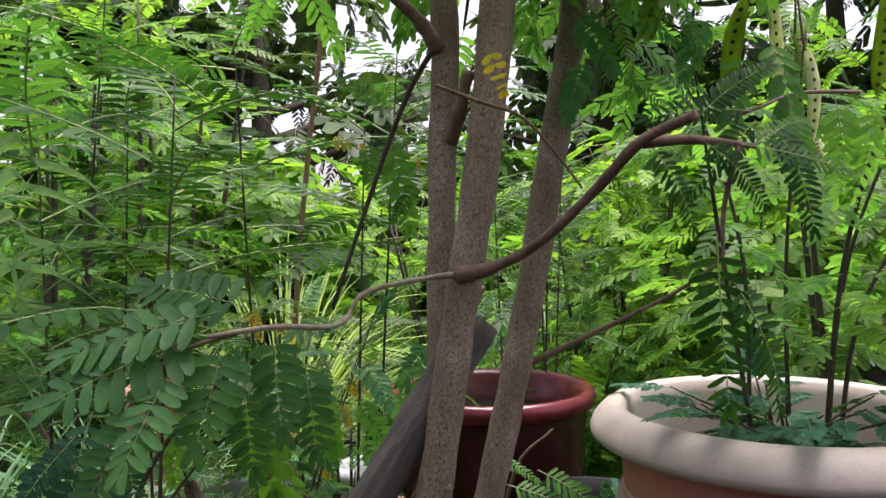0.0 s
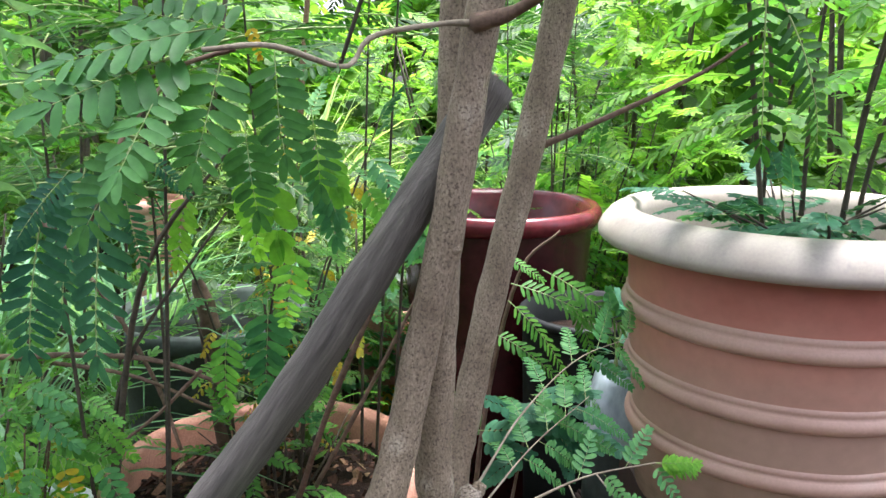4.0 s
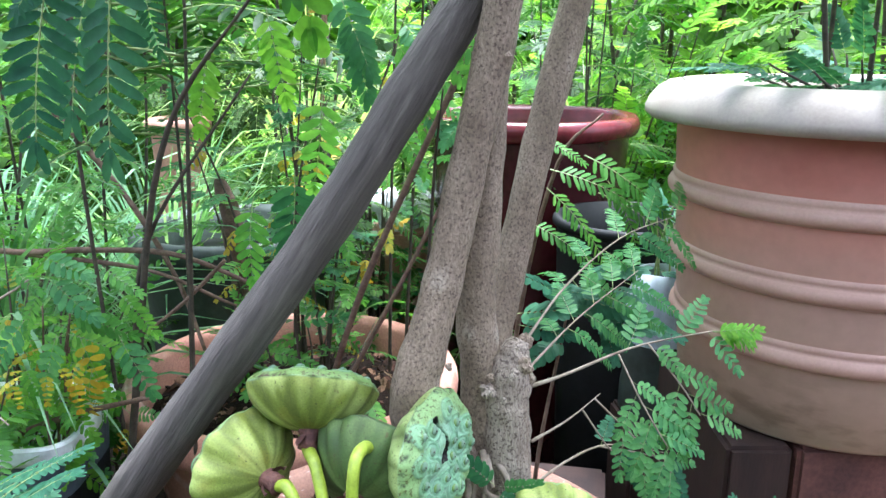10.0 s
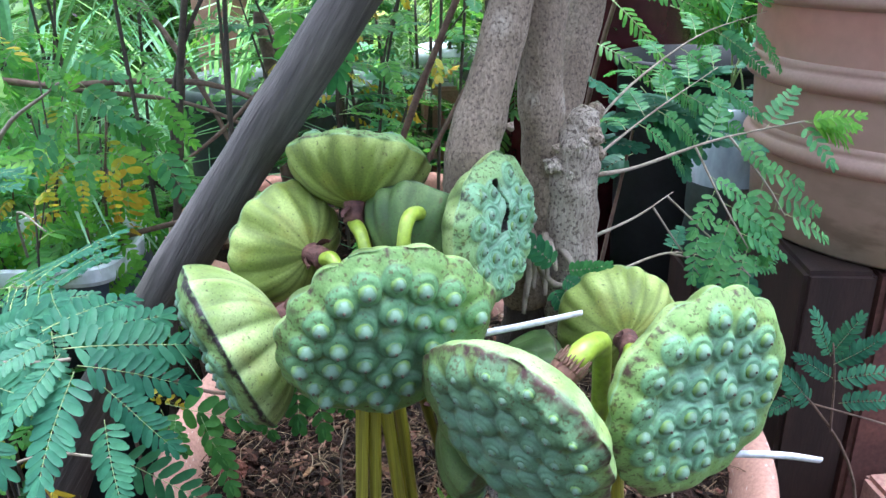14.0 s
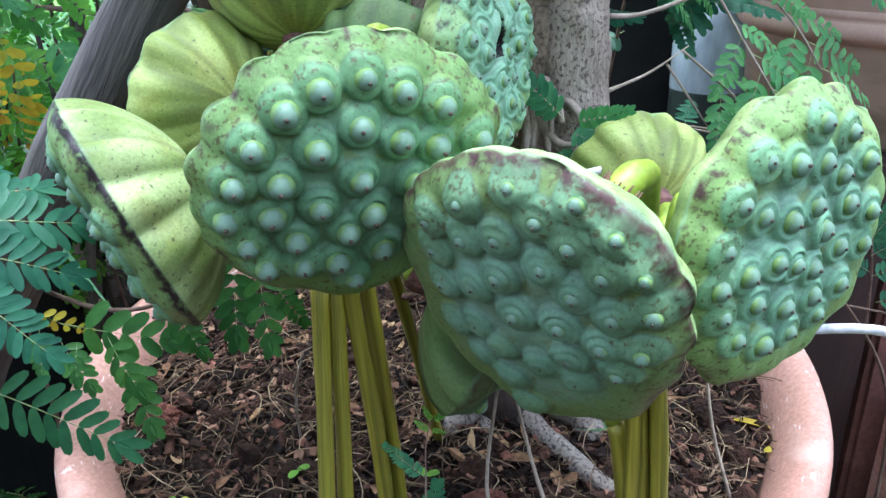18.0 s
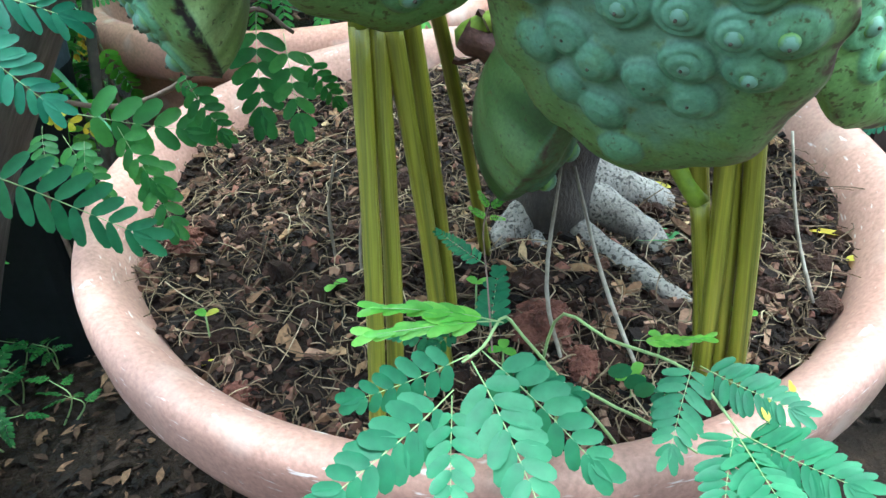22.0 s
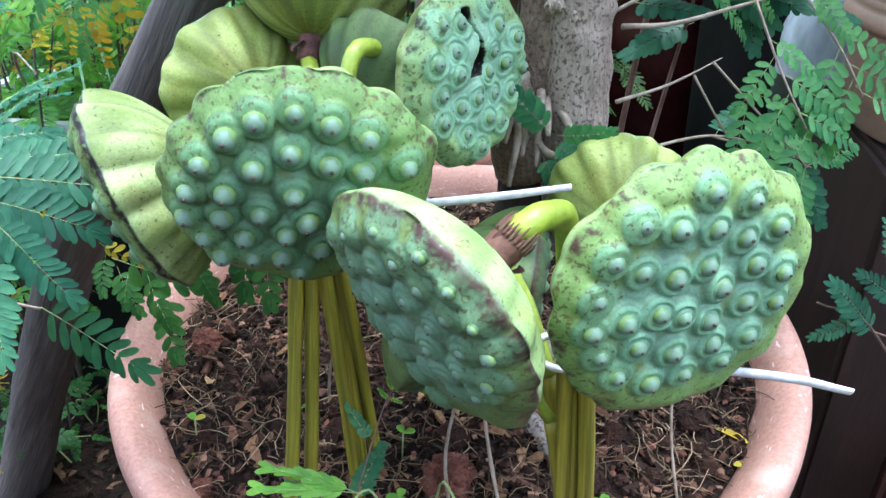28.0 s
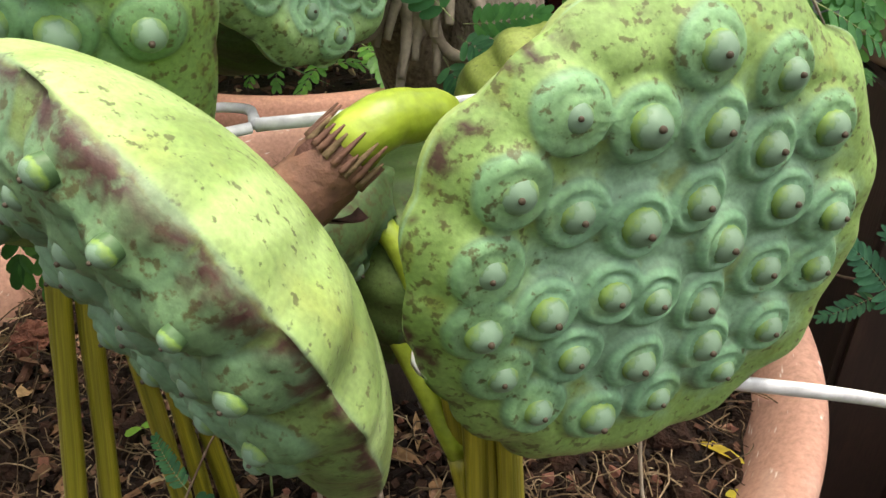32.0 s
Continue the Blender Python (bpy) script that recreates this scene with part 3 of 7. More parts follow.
def fern_data(pinnae, length, plen, pairs, llen, lwid, droop=0.2, seed=0, fine=False):
    """A twice-feathered leaf."""
    rng = np.random.RandomState(seed)
    v, f, idx = [], [], []
    line = [np.array((0, length * s, -droop * length * s * s)) for s in np.linspace(0, 1, 6)]
    for i in range(pinnae):
        s = 0.25 + 0.75 * (i + 0.5) / pinnae
        o = np.array((0, length * s, -droop * length * s * s))
        for sg in (-1, 1):
            if rng.rand() < 0.06:
                continue
            pv, pf, nb = pinnate_data(pairs, plen * rng.uniform(0.85, 1.1) * (0.75 + 0.4 * math.sin(math.pi * s)), llen, lwid, 0.15, seed * 31 + i * 2 + (sg > 0), 0.06, 66, True, fine)
            m = np.array(aim((0, 0, 0), (sg * math.sin(radians(62 - 30 * s)), math.cos(radians(62 - 30 * s)), rng.uniform(-0.25, 0.1)), (0, 0, 1), rng.uniform(-0.3, 0.3)).to_3x3())
            base = len(v)
            v.extend(np.array(pv) @ m.T + o)
            f.extend(tuple(q + base for q in face) for face in pf)
            idx.extend([0] * nb + [1] * (len(pf) - nb))
    n0 = len(f)
    rib(v, f, line, length * 0.006)
    idx.extend([1] * (len(f) - n0))
    return v, f, idx


def fern_mesh(name, mat, *a, **k):
    v, f, idx = fern_data(*a, **k)
    return mesh_of(name, v, f, [mat, M_rachis], True, idx)


# sizes in metres: a leaf is 6 to 10 cm long, its leaflets 1.5 to 2 cm
LEAF = [leaf_mesh("leaf", M_leaf, 8 + i % 3, 0.088, 0.0195, 0.0070, 0.2 + 0.12 * i, i) for i in range(4)]
DARK = [leaf_mesh("leaf", M_dark, 8 + i, 0.066, 0.0180, 0.0062, 0.15, 10 + i, limp=0.05) for i in range(3)]
FRESH = [leaf_mesh("leaf", M_fresh, 7 + i, 0.088, 0.020, 0.0076, 0.25, 20 + i) for i in range(3)]
FROND = [leaf_mesh("leaf", M_leaf, 13 + i, 0.20, 0.032, 0.0080, 0.25, 90 + i, stalk=0.08) for i in range(3)]
MINT = [leaf_mesh("leaf", M_mint, 6 + i % 2, 0.070, 0.0165, 0.0070, 0.15, 80 + i, angle=66) for i in range(4)]
FAN = [leaf_mesh("leaf", M_fan, 7 + i, 0.068, 0.0205, 0.0068, 0.10, 110 + i, angle=80, limp=0.0) for i in range(3)]
BROAD = [leaf_mesh("leaf", M_fresh, 3 + i, 0.062, 0.025, 0.0135, 0.15, 140 + i, stalk=0.2, angle=56) for i in range(2)]
HANG = [leaf_mesh("leaf", M_hang, 12 + i, 0.13, 0.025, 0.0072, 0.12, 130 + i, stalk=0.06, angle=72) for i in range(2)]
LONG = [leaf_mesh("leaf", M_frond, 12 + 2 * i, 0.23, 0.037, 0.0092, 0.22 + 0.12 * i, 120 + i, stalk=0.1, angle=74) for i in range(3)]
TEAL = [leaf_mesh("leaf", M_teal, 8 + i % 2, 0.060, 0.0155, 0.0072, 0.08, 30 + i) for i in range(3)]
PINNA = [leaf_mesh("pinna", M_teal, 11 + i, 0.078, 0.0185, 0.0061, 0.10, 35 + i, stalk=0.05, angle=66) for i in range(3)]
OVAL = [leaf_mesh("leaf", M_oval, 5 + i, 0.066, 0.0185, 0.0085, 0.15, 150 + i, stalk=0.15, angle=62) for i in range(2)]
EDGE = [leaf_mesh("leaf", M_seedling, 8, 0.075, 0.0195, 0.0064, 0.06, 180, stalk=0.05, angle=66)]
SEEDLING = [leaf_mesh("leaf", M_seedling, 7 + i % 2, 0.062, 0.0145, 0.0070, 0.08, 160 + i, stalk=0.12, angle=60) for i in range(3)]
FOLDED = [leaf_mesh("leaf", M_fresh, 7 + i, 0.066, 0.0140, 0.0050, 0.12, 170 + i, stalk=0.12, angle=24) for i in range(2)]
DENSE = [leaf_mesh("leaf", M_seedling, 10 + i, 0.046, 0.0135, 0.0046, 0.06, 175 + i, stalk=0.08, angle=68) for i in range(2)]
FERN2 = [leaf_mesh("leaf", M_dark, 9 + i, 0.055, 0.014, 0.006, 0.2, 45 + i) for i in range(2)]
YELLOW = [leaf_mesh("leaf", M_yellow, 4 + i, 0.045, 0.013, 0.006, 0.6, 40 + i, limp=0.5) for i in range(2)]
FERN = [fern_mesh("leaf", M_teal, 5, 0.075, 0.055, 13, 0.010, 0.0040, 0.15, 50 + i) for i in range(2)]


def put_leaf(plant, kinds, pos, d, up=(0, 0, 1), roll=0.0, scale=1.0, label="", rng=random):
    return part("leaf", rng.choice(kinds), plant, label, aim(pos, d, up, roll, scale))


def sprig(plant, pts, radii, kinds, count, start=0.25, spread=1.0, mat=None, size=1.0, seed=0, name="branch", up=(0, 0, 1), sag=0.3, odd=None):
    """A branch with leaves set along it, side by side in turn, and one at its end."""
    rng = random.Random(seed)
    tube(name, pts, radii, mat or M_branch, plant, n=max(8, 4 * len(pts)), seg=7, lumps=0.05, seed=seed)
    line = spline(pts, 60)
    for i in range(count):
        s = start + (1 - start) * (i + 1) / count
        j = min(59, int(s * 59))
        t = Vector(line[j + 1] - line[j]).normalized()
        sd = t.cross(Vector(up))
        sd = sd.normalized() if sd.length > 0.05 else Vector((1, 0, 0))
        sg = 1 if i % 2 else -1
        d = t * (0.45 if i < count - 1 else 1.0) + sd * (sg * spread * (1 if i < count - 1 else 0.1)) + Vector((0, 0, -sag * rng.uniform(0.2, 1.4)))
        use = odd[0] if odd and rng.random() < odd[1] else kinds
        put_leaf(plant, use, line[j], d, Vector(up) + Vector((rng.uniform(-0.4, 0.4), rng.uniform(-0.4, 0.4), 0)), rng.uniform(-0.3, 0.3), size * rng.uniform(0.8, 1.15), rng=rng)


def gather(items):
    """Many leaves laid into one mesh: items of (verts, faces, bones, pose)."""
    vs, fs, idx, n = [], [], [], 0
    for (v, f, nb), m in items:
        a = np.array(m)
        p = v @ a[:3, :3].T + a[:3, 3]
        vs.append(p)
        fs.extend(tuple(q + n for q in face) for face in f)
        idx.extend([0] * nb + [1] * (len(f) - nb))
        n += len(p)
    return np.vstack(vs), fs, idx


def coarse(*a, **k):
    v, f, nb = pinnate_data(*a, fine=False, **k)
    return np.array(v), f, nb


FAR_LEAF = [coarse(10, 0.15, 0.034, 0.0105, 0.2 + 0.1 * i, 60 + i) for i in range(3)]
FAR_BROAD = [coarse(3, 0.16, 0.085, 0.04, 0.3, 70 + i, angle=50) for i in range(2)]


# ---- the ground ----
def ground_sheet():
    verts, faces = [], []
    rings = [0.0, 0.3, 0.6, 0.9, 1.2, 1.6, 2.1, 2.8, 3.8, 5.5, 8, 12, 20, 40, 90, 250]
    seg = 72
    for i, r in enumerate(rings):
        for j in range(seg):
            a = 2 * math.pi * j / seg
            x, y = r * math.cos(a), 0.8 + r * math.sin(a)
            z = 0.0 if r > 30 else 0.018 * noise.noise((x * 3, y * 3, 0)) + 0.008 * noise.noise((x * 11, y * 11, 4))
            verts.append((x, y, z))
    for i in range(len(rings) - 1):
        for j in range(seg):
            k = (j + 1) % seg
            faces.append((i * seg + j, i * seg + k, (i + 1) * seg + k, (i + 1) * seg + j))
    ob = part("ground", mesh_of("ground", verts, faces, [M_ground]))
    return tagged(ob, "dark damp garden earth with dead leaves", "ground", kind="structure")


ground_sheet()


def sky_block_wall():
    """Unseen plain wall added to close the place and block low sky light."""
    bm = bmesh.new()
    bmesh.ops.create_cube(bm, size=1.0)
    bmesh.ops.scale(bm, vec=(11.0, 0.2, 2.0), verts=bm.verts)
    bmesh.ops.translate(bm, vec=(0, -2.4, 0.98), verts=bm.verts)
    bmesh.ops.bevel(bm, geom=bm.edges[:], offset=0.012, segments=2, affect="EDGES")
    me = bpy.data.meshes.new("unseen_wall_south")
    bm.to_mesh(me)
    bm.free()
    me.materials.append(M_wall)
    tagged(part("unseen_wall_south", me), "unseen plain wall added behind the camera to block low sky light", "wall", kind="structure")


sky_block_wall()


# ---- pots ----
POT_AT, POT_LEAN = (-0.066, 0.770, 0.004), 4.6


def soil_local(x, y):
    z = 0.306 + 0.012 * max(0, 1 - math.hypot(x - 0.05, y + 0.06) / 0.2)
    return z + 0.007 * noise.noise((x * 22, y * 22, 1)) + 0.005 * noise.noise((x * 60, y * 60, 2)) + 0.003 * noise.noise((x * 140, y * 140, 3))


def soil_top(x, y):
    """The height of the front pot's soil, in the world."""
    return soil_local(x - POT_AT[0], y - POT_AT[1]) + 0.0805 * (y - POT_AT[1]) + POT_AT[2]


def front_pot():
    pot = thing("flower_pot", "weathered terracotta pot with a scuffed rim, leaning slightly, filled with soil", "pot", place=POT_AT)
    pot.rotation_euler = (radians(POT_LEAN), 0, 0)
    lathe("body", [(0.0, 0.004), (0.185, 0.0), (0.195, 0.006), (0.215, 0.10), (0.235, 0.19), (0.255, 0.285)], M_terra, pot, seg=96, wobble=0.004)
    rim = [(0.250, 0.262), (0.268, 0.266), (0.281, 0.278), (0.288, 0.297), (0.2895, 0.318), (0.289, 0.328), (0.286, 0.334), (0.280, 0.3365), (0.272, 0.335), (0.263, 0.328), (0.255, 0.315), (0.249, 0.300), (0.245, 0.27), (0.24, 0.22)]
    lathe("rim", rim, M_rim, pot, "scuffed pinkish clay rim with pale scratches", seg=140, wobble=0.004, seed=3)
    verts, faces = [], []
    rings, seg = 60, 150
    for i in range(rings):
        r = 0.251 * i / (rings - 1)
        for j in range(seg):
            a = 2 * math.pi * j / seg
            x, y = r * math.cos(a), r * math.sin(a)
            verts.append((x, y, soil_local(x, y)))
    for i in range(rings - 1):
        for j in range(seg):
            k = (j + 1) % seg
            faces.append((i * seg + j, i * seg + k, (i + 1) * seg + k, (i + 1) * seg + j))
    part("soil", mesh_of("soil", verts, faces, [M_soil]), pot, "dark potting soil")
    rng = random.Random(12)

    def litter(name, mat, count, make, label):
        vs, fs = [], []
        for i in range(count):
            r, a = 0.249 * math.sqrt(rng.random()), rng.uniform(0, 6.283)
            x, y = r * math.cos(a), r * math.sin(a)
            v, f = make(rng)
            m = np.array(Matrix.Translation((x, y, soil_local(x, y) + 0.002)) @ Matrix.Rotation(rng.uniform(0, 6.28), 4, "Z") @ Matrix.Rotation(rng.gauss(0, 0.35), 4, "X") @ Matrix.Rotation(rng.gauss(0, 0.35), 4, "Y"))
            n0 = len(vs)
            vs.extend((np.array(v) @ m[:3, :3].T + m[:3, 3]).tolist())
            fs.extend(tuple(q + n0 for q in face) for face in f)
        tagged(part(name, mesh_of(name, vs, fs, [mat], False), pot, label), kind="stuff")

    def chip(g):
        l, w, h = 0.0018 + 0.008 * g.random() ** 3, g.uniform(0.0011, 0.0036), g.uniform(0.0006, 0.0022)
        v = [(sx * l * g.uniform(0.6, 1.1), sy * w * g.uniform(0.5, 1.1), sz * h * g.uniform(0.5, 1.2)) for sz in (-1, 1) for sx, sy in ((-1, -1), (1, -1), (1, 1), (-1, 1))]
        return v, [(3, 2, 1, 0), (4, 5, 6, 7), (0, 1, 5, 4), (1, 2, 6, 5), (2, 3, 7, 6), (3, 0, 4, 7)]

    def crumb(g):
        s0 = g.uniform(0.0015, 0.006)
        v = [(s0 * x * g.uniform(0.6, 1.3), s0 * y * g.uniform(0.6, 1.3), s0 * z * g.uniform(0.6, 1.3)) for x, y, z in ((1, 0, 0), (-1, 0, 0), (0, 1, 0), (0, -1, 0), (0, 0, 1), (0, 0, -1))]
        return v, [(0, 2, 4), (2, 1, 4), (1, 3, 4), (3, 0, 4), (2, 0, 5), (1, 2, 5), (3, 1, 5), (0, 3, 5)]

    def straw(g):
        l = 0.006 + 0.026 * g.random() ** 1.6
        p = [Vector((-l, 0, 0)), Vector((-l * 0.3, g.uniform(-0.6, 0.6) * l, g.uniform(0, 0.006))), Vector((l * 0.4, g.uniform(-0.3, 0.3) * l, g.uniform(0, 0.007))), Vector((l, g.uniform(-0.3, 0.3) * l, 0))]
        return tube_data(p, [g.uniform(0.00022, 0.00055)] * 2, 5, 3)

    def dead_leaf(g):
        l, w = g.uniform(0.006, 0.016), g.uniform(0.002, 0.005)
        c = g.uniform(-0.004, 0.006)
        return [(-l, 0, 0), (-l * 0.3, -w, c), (-l * 0.2, 0, 0.001), (-l * 0.3, w, c), (l * 0.5, -w * 0.8, c), (l * 0.5, 0, 0.002), (l * 0.5, w * 0.8, c), (l, 0, c)], [(0, 1, 2), (0, 2, 3), (1, 4, 5, 2), (2, 5, 6, 3), (4, 7, 5), (5, 7, 6)]

    litter("bark_litter", M_chip, 3800, chip, "brown bark chips")
    litter("soil_crumb_litter", M_soil, 1400, crumb, "crumbs of dark soil")
    def clod(g):
        s0 = 0.004 + 0.009 * g.random() ** 2.5
        v, f = [], []
        for a in range(7):
            for k in range(5):
                th, ph = 6.28318 * a / 7, math.pi * (k + 0.5) / 5
                r = s0 * g.uniform(0.7, 1.2)
                v.append((r * math.sin(ph) * math.cos(th), r * math.sin(ph) * math.sin(th), 0.7 * r * math.cos(ph)))
        for a in range(7):
            for k in range(4):
                c = (a + 1) % 7
                f.append((a * 5 + k, a * 5 + k + 1, c * 5 + k + 1, c * 5 + k))
        f += [tuple(a * 5 for a in range(7)), tuple(a * 5 + 4 for a in reversed(range(7)))]
        return v, f

    litter("soil_clod_litter", M_clod, 240, clod, "crumbly brown clods of earth")
    litter("clay_lump_litter", M_lump, 160, crumb, "reddish clay lumps")
    litter("root_litter", M_straw, 2600, straw, "tangled straw-coloured dry roots")
    litter("leaflet_litter", M_litter, 240, dead_leaf, "small dead tan leaflets")
    return pot


def big_pot():
    pot = thing("planter", "large faded terracotta-coloured planter with raised bands and a pale rim", "planter", place=(0.462, 1.09, 0.434))
    prof = [(0.0, 0.003), (0.178, 0.0), (0.186, 0.006), (0.196, 0.12), (0.203, 0.2), (0.209, 0.28), (0.214, 0.372)]
    lathe("body", prof, M_bigpot, pot, seg=110)
    for z, r in ((0.114, 0.1955), (0.196, 0.2025), (0.2825, 0.209)):
        lathe("band", [(r - 0.004, z - 0.016)] + arc(r, z - 0.003, 0.0105, -75, 75, 8, 1.0) + [(r + 0.004, z + 0.010), (r + 0.0045, z + 0.016), (r - 0.003, z + 0.018)], M_band, pot, seg=110)
    rim = [(0.207, 0.372), (0.236, 0.366), (0.249, 0.368), (0.2555, 0.374), (0.2558, 0.381), (0.251, 0.392), (0.241, 0.404), (0.228, 0.412), (0.216, 0.414), (0.207, 0.407), (0.204, 0.39), (0.196, 0.29)]
    lathe("rim", rim, M_bigrim, pot, "pale grey-beige thick rim", seg=110)
    lathe("soil", [(0.200, 0.315), (0.12, 0.325), (0.05, 0.33), (0.0, 0.33)], M_soil, pot, "dark soil")
    return pot


def rear_pot():
    pot = thing("flower_pot", "terracotta pot with a thick rolled rim holding a shrub", "pot", place=(-0.32, 1.28, 0.0))
    lathe("body", [(0.0, 0.004), (0.175, 0.0), (0.183, 0.006), (0.225, 0.19), (0.247, 0.315)], M_terra, pot, seg=90, wobble=0.003, seed=6)
    lathe("rim", [(0.244, 0.300)] + arc(0.262, 0.336, 0.018, -110, 95, 9, 1.5) + [(0.250, 0.362), (0.243, 0.35), (0.236, 0.27)], M_terra, pot, "rolled clay rim", seg=110, wobble=0.003, seed=8)
    lathe("soil", [(0.240, 0.300), (0.14, 0.315), (0.05, 0.32), (0.0, 0.322)], M_soil, pot, "dark soil with litter")
    rng = random.Random(5)
    for name, mat, count, thin in (("bark_litter", M_chip, 500, 1.0), ("root_litter", M_straw, 160, 0.15)):
        vs, fs = [], []
        for i in range(count):
            r, a = 0.232 * math.sqrt(rng.random()), rng.uniform(0, 6.283)
            l, w, h = rng.uniform(0.004, 0.02), rng.uniform(0.003, 0.009) * thin, rng.uniform(0.001, 0.005)
            v = [(sx * l * rng.uniform(0.6, 1.1), sy * w * rng.uniform(0.5, 1.1), sz * h) for sz in (-1, 1) for sx, sy in ((-1, -1), (1, -1), (1, 1), (-1, 1))]
            m = np.array(Matrix.Translation((r * math.cos(a), r * math.sin(a), 0.321 - 0.085 * r + 0.002)) @ Matrix.Rotation(rng.uniform(0, 6.28), 4, "Z") @ Matrix.Rotation(rng.gauss(0, 0.35), 4, "X") @ Matrix.Rotation(rng.gauss(0, 0.35), 4, "Y"))
            n0 = len(vs)
            vs.extend((np.array(v) @ m[:3, :3].T + m[:3, 3]).tolist())
            fs.extend(tuple(q + n0 for q in face) for face in [(3, 2, 1, 0), (4, 5, 6, 7), (0, 1, 5, 4), (1, 2, 6, 5), (2, 3, 7, 6), (3, 0, 4, 7)])
        tagged(part(name, mesh_of(name, vs, fs, [mat], False), pot, "dark bark litter" if thin == 1.0 else "dry roots"), kind="stuff")
    return pot


front_pot()
big_pot()
rear_pot()


def plain_pot(name, label, cat, place, r0, r1, h, mat, lip=0.012, inside=None, rim_mat=None):
    pot = thing(name, label, cat, place=place)
    lathe("body", [(0.0, 0.004), (r0 * 0.97, 0.0), (r0, 0.005), (r0 + (r1 - r0) * 0.5, h * 0.5), (r1, h - 0.03)], mat, pot, seg=72)
    lathe("rim", [(r1 - 0.004, h - 0.035)] + arc(r1 + lip * 0.4, h - 0.018, lip, -90, 95, 7, 1.5) + [(r1 - lip, h - 0.01), (r1 - lip * 1.4, h - 0.09)], rim_mat or mat, pot, seg=72)
    lathe("soil", [(r1 - lip * 1.2, h - 0.07), (r1 * 0.5, h - 0.055), (0.0, h - 0.05)], inside or M_soil, pot)
    return pot


plain_pot("glazed_pot", "maroon glazed pot with a wide red rim", "pot", (0.087, 1.76, 0.0), 0.165, 0.2125, 0.745, M_maroon, 0.014, rim_mat=M_redrim)
plain_pot("plastic_pot", "black plastic plant pot in shade", "pot", (0.26, 1.465, 0.0), 0.115, 0.13, 0.60, M_black, 0.006)


def bottle_pot():
    jar = thing("cut_bottle", "clouded cut plastic bottle used as a planter", "bottle", place=(0.283, 1.275, 0.30))
    lathe("body", [(0.0, 0.003), (0.05, 0.0), (0.056, 0.008), (0.056, 0.05), (0.053, 0.07), (0.056, 0.09), (0.056, 0.135)], M_darktrough, jar, "dark lower half filled with soil", seg=40, wobble=0.02)
    lathe("neck", [(0.0565, 0.132), (0.0565, 0.19), (0.045, 0.225), (0.04, 0.245), (0.037, 0.245), (0.042, 0.22), (0.05, 0.18)], M_jar, jar, "clouded white upper half", seg=40, wobble=0.02)
    lathe("soil", [(0.05, 0.16), (0.0, 0.17)], M_soil, jar, seg=24)


bottle_pot()


def crate(name, label, cat, place, w, d, h, mat, planks=0, yaw=0):
    c = thing(name, label, cat, place=place)
    c.rotation_euler = (0, 0, radians(yaw))
    bm = bmesh.new()
    bmesh.ops.create_cube(bm, size=1.0)
    bmesh.ops.scale(bm, vec=(w, d, h), verts=bm.verts)
    bmesh.ops.translate(bm, vec=(0, 0, h / 2), verts=bm.verts)
    bmesh.ops.bevel(bm, geom=bm.edges[:], offset=0.006, segments=2, affect="EDGES")
    me = bpy.data.meshes.new("body")
    bm.to_mesh(me)
    bm.free()
    me.materials.append(mat)
    part("body", me, c)
    for i in range(planks):
        x = -w / 2 + (i + 0.5) * w / planks
        bm = bmesh.new()
        bmesh.ops.create_cube(bm, size=1.0)
        bmesh.ops.scale(bm, vec=(w / planks - 0.006, 0.016, h - 0.01 * (i % 3)), verts=bm.verts)
        bmesh.ops.translate(bm, vec=(x, -d / 2 - 0.008, h / 2), verts=bm.verts)
        bmesh.ops.bevel(bm, geom=bm.edges[:], offset=0.003, segments=1, affect="EDGES")
        me = bpy.data.meshes.new("plank")
        bm.to_mesh(me)
        bm.free()
        me.materials.append(mat)
        part("plank", me, c)
    return c


# the dark support stands for boards, the red one beside it is clay
crate("clay_block", "dark brown board box under the large planter", "block", (0.322, 1.09, 0.0), 0.078, 0.34, 0.434, M_stand, 0, 3)
crate("clay_block", "red-brown clay block under the large planter", "block", (0.502, 1.10, 0.0), 0.27, 0.34, 0.434, M_redbox, 0, 3)
crate("wooden_box", "dark brown plank box in shade", "box", (0.13, 1.2, 0.0), 0.14, 0.14, 0.20, M_stand, 3, -8)
crate("brick", "pinkish clay brick lying in shade", "brick", (0.50, 0.86, 0.0), 0.22, 0.11, 0.2, M_block, 0, 12)


# ---- the driftwood post ----
def driftwood():
    post = thing("driftwood_post", "grey weathered driftwood pole leaning against the trunks", "wood")
    pts = [(-0.60, 0.72, 0.0), (-0.43, 0.69, 0.33), (-0.268, 0.665, 0.557), (-0.124, 0.660, 0.748), (-0.030, 0.668, 0.892), (0.048, 0.70, 1.012)]
    post.matrix_basis = Matrix.Translation(pts[0]) @ Vector((0.648, -0.02, 1.012)).to_track_quat("Z", "Y").to_matrix().to_4x4()
    inv = post.matrix_basis.inverted()
    tube("pole", [inv @ Vector(p) for p in pts], [0.030, 0.027, 0.0235, 0.022, 0.0215, 0.0225], M_post, post, n=60, seg=28, lumps=0.025, seed=5, flat=0.8)


driftwood()


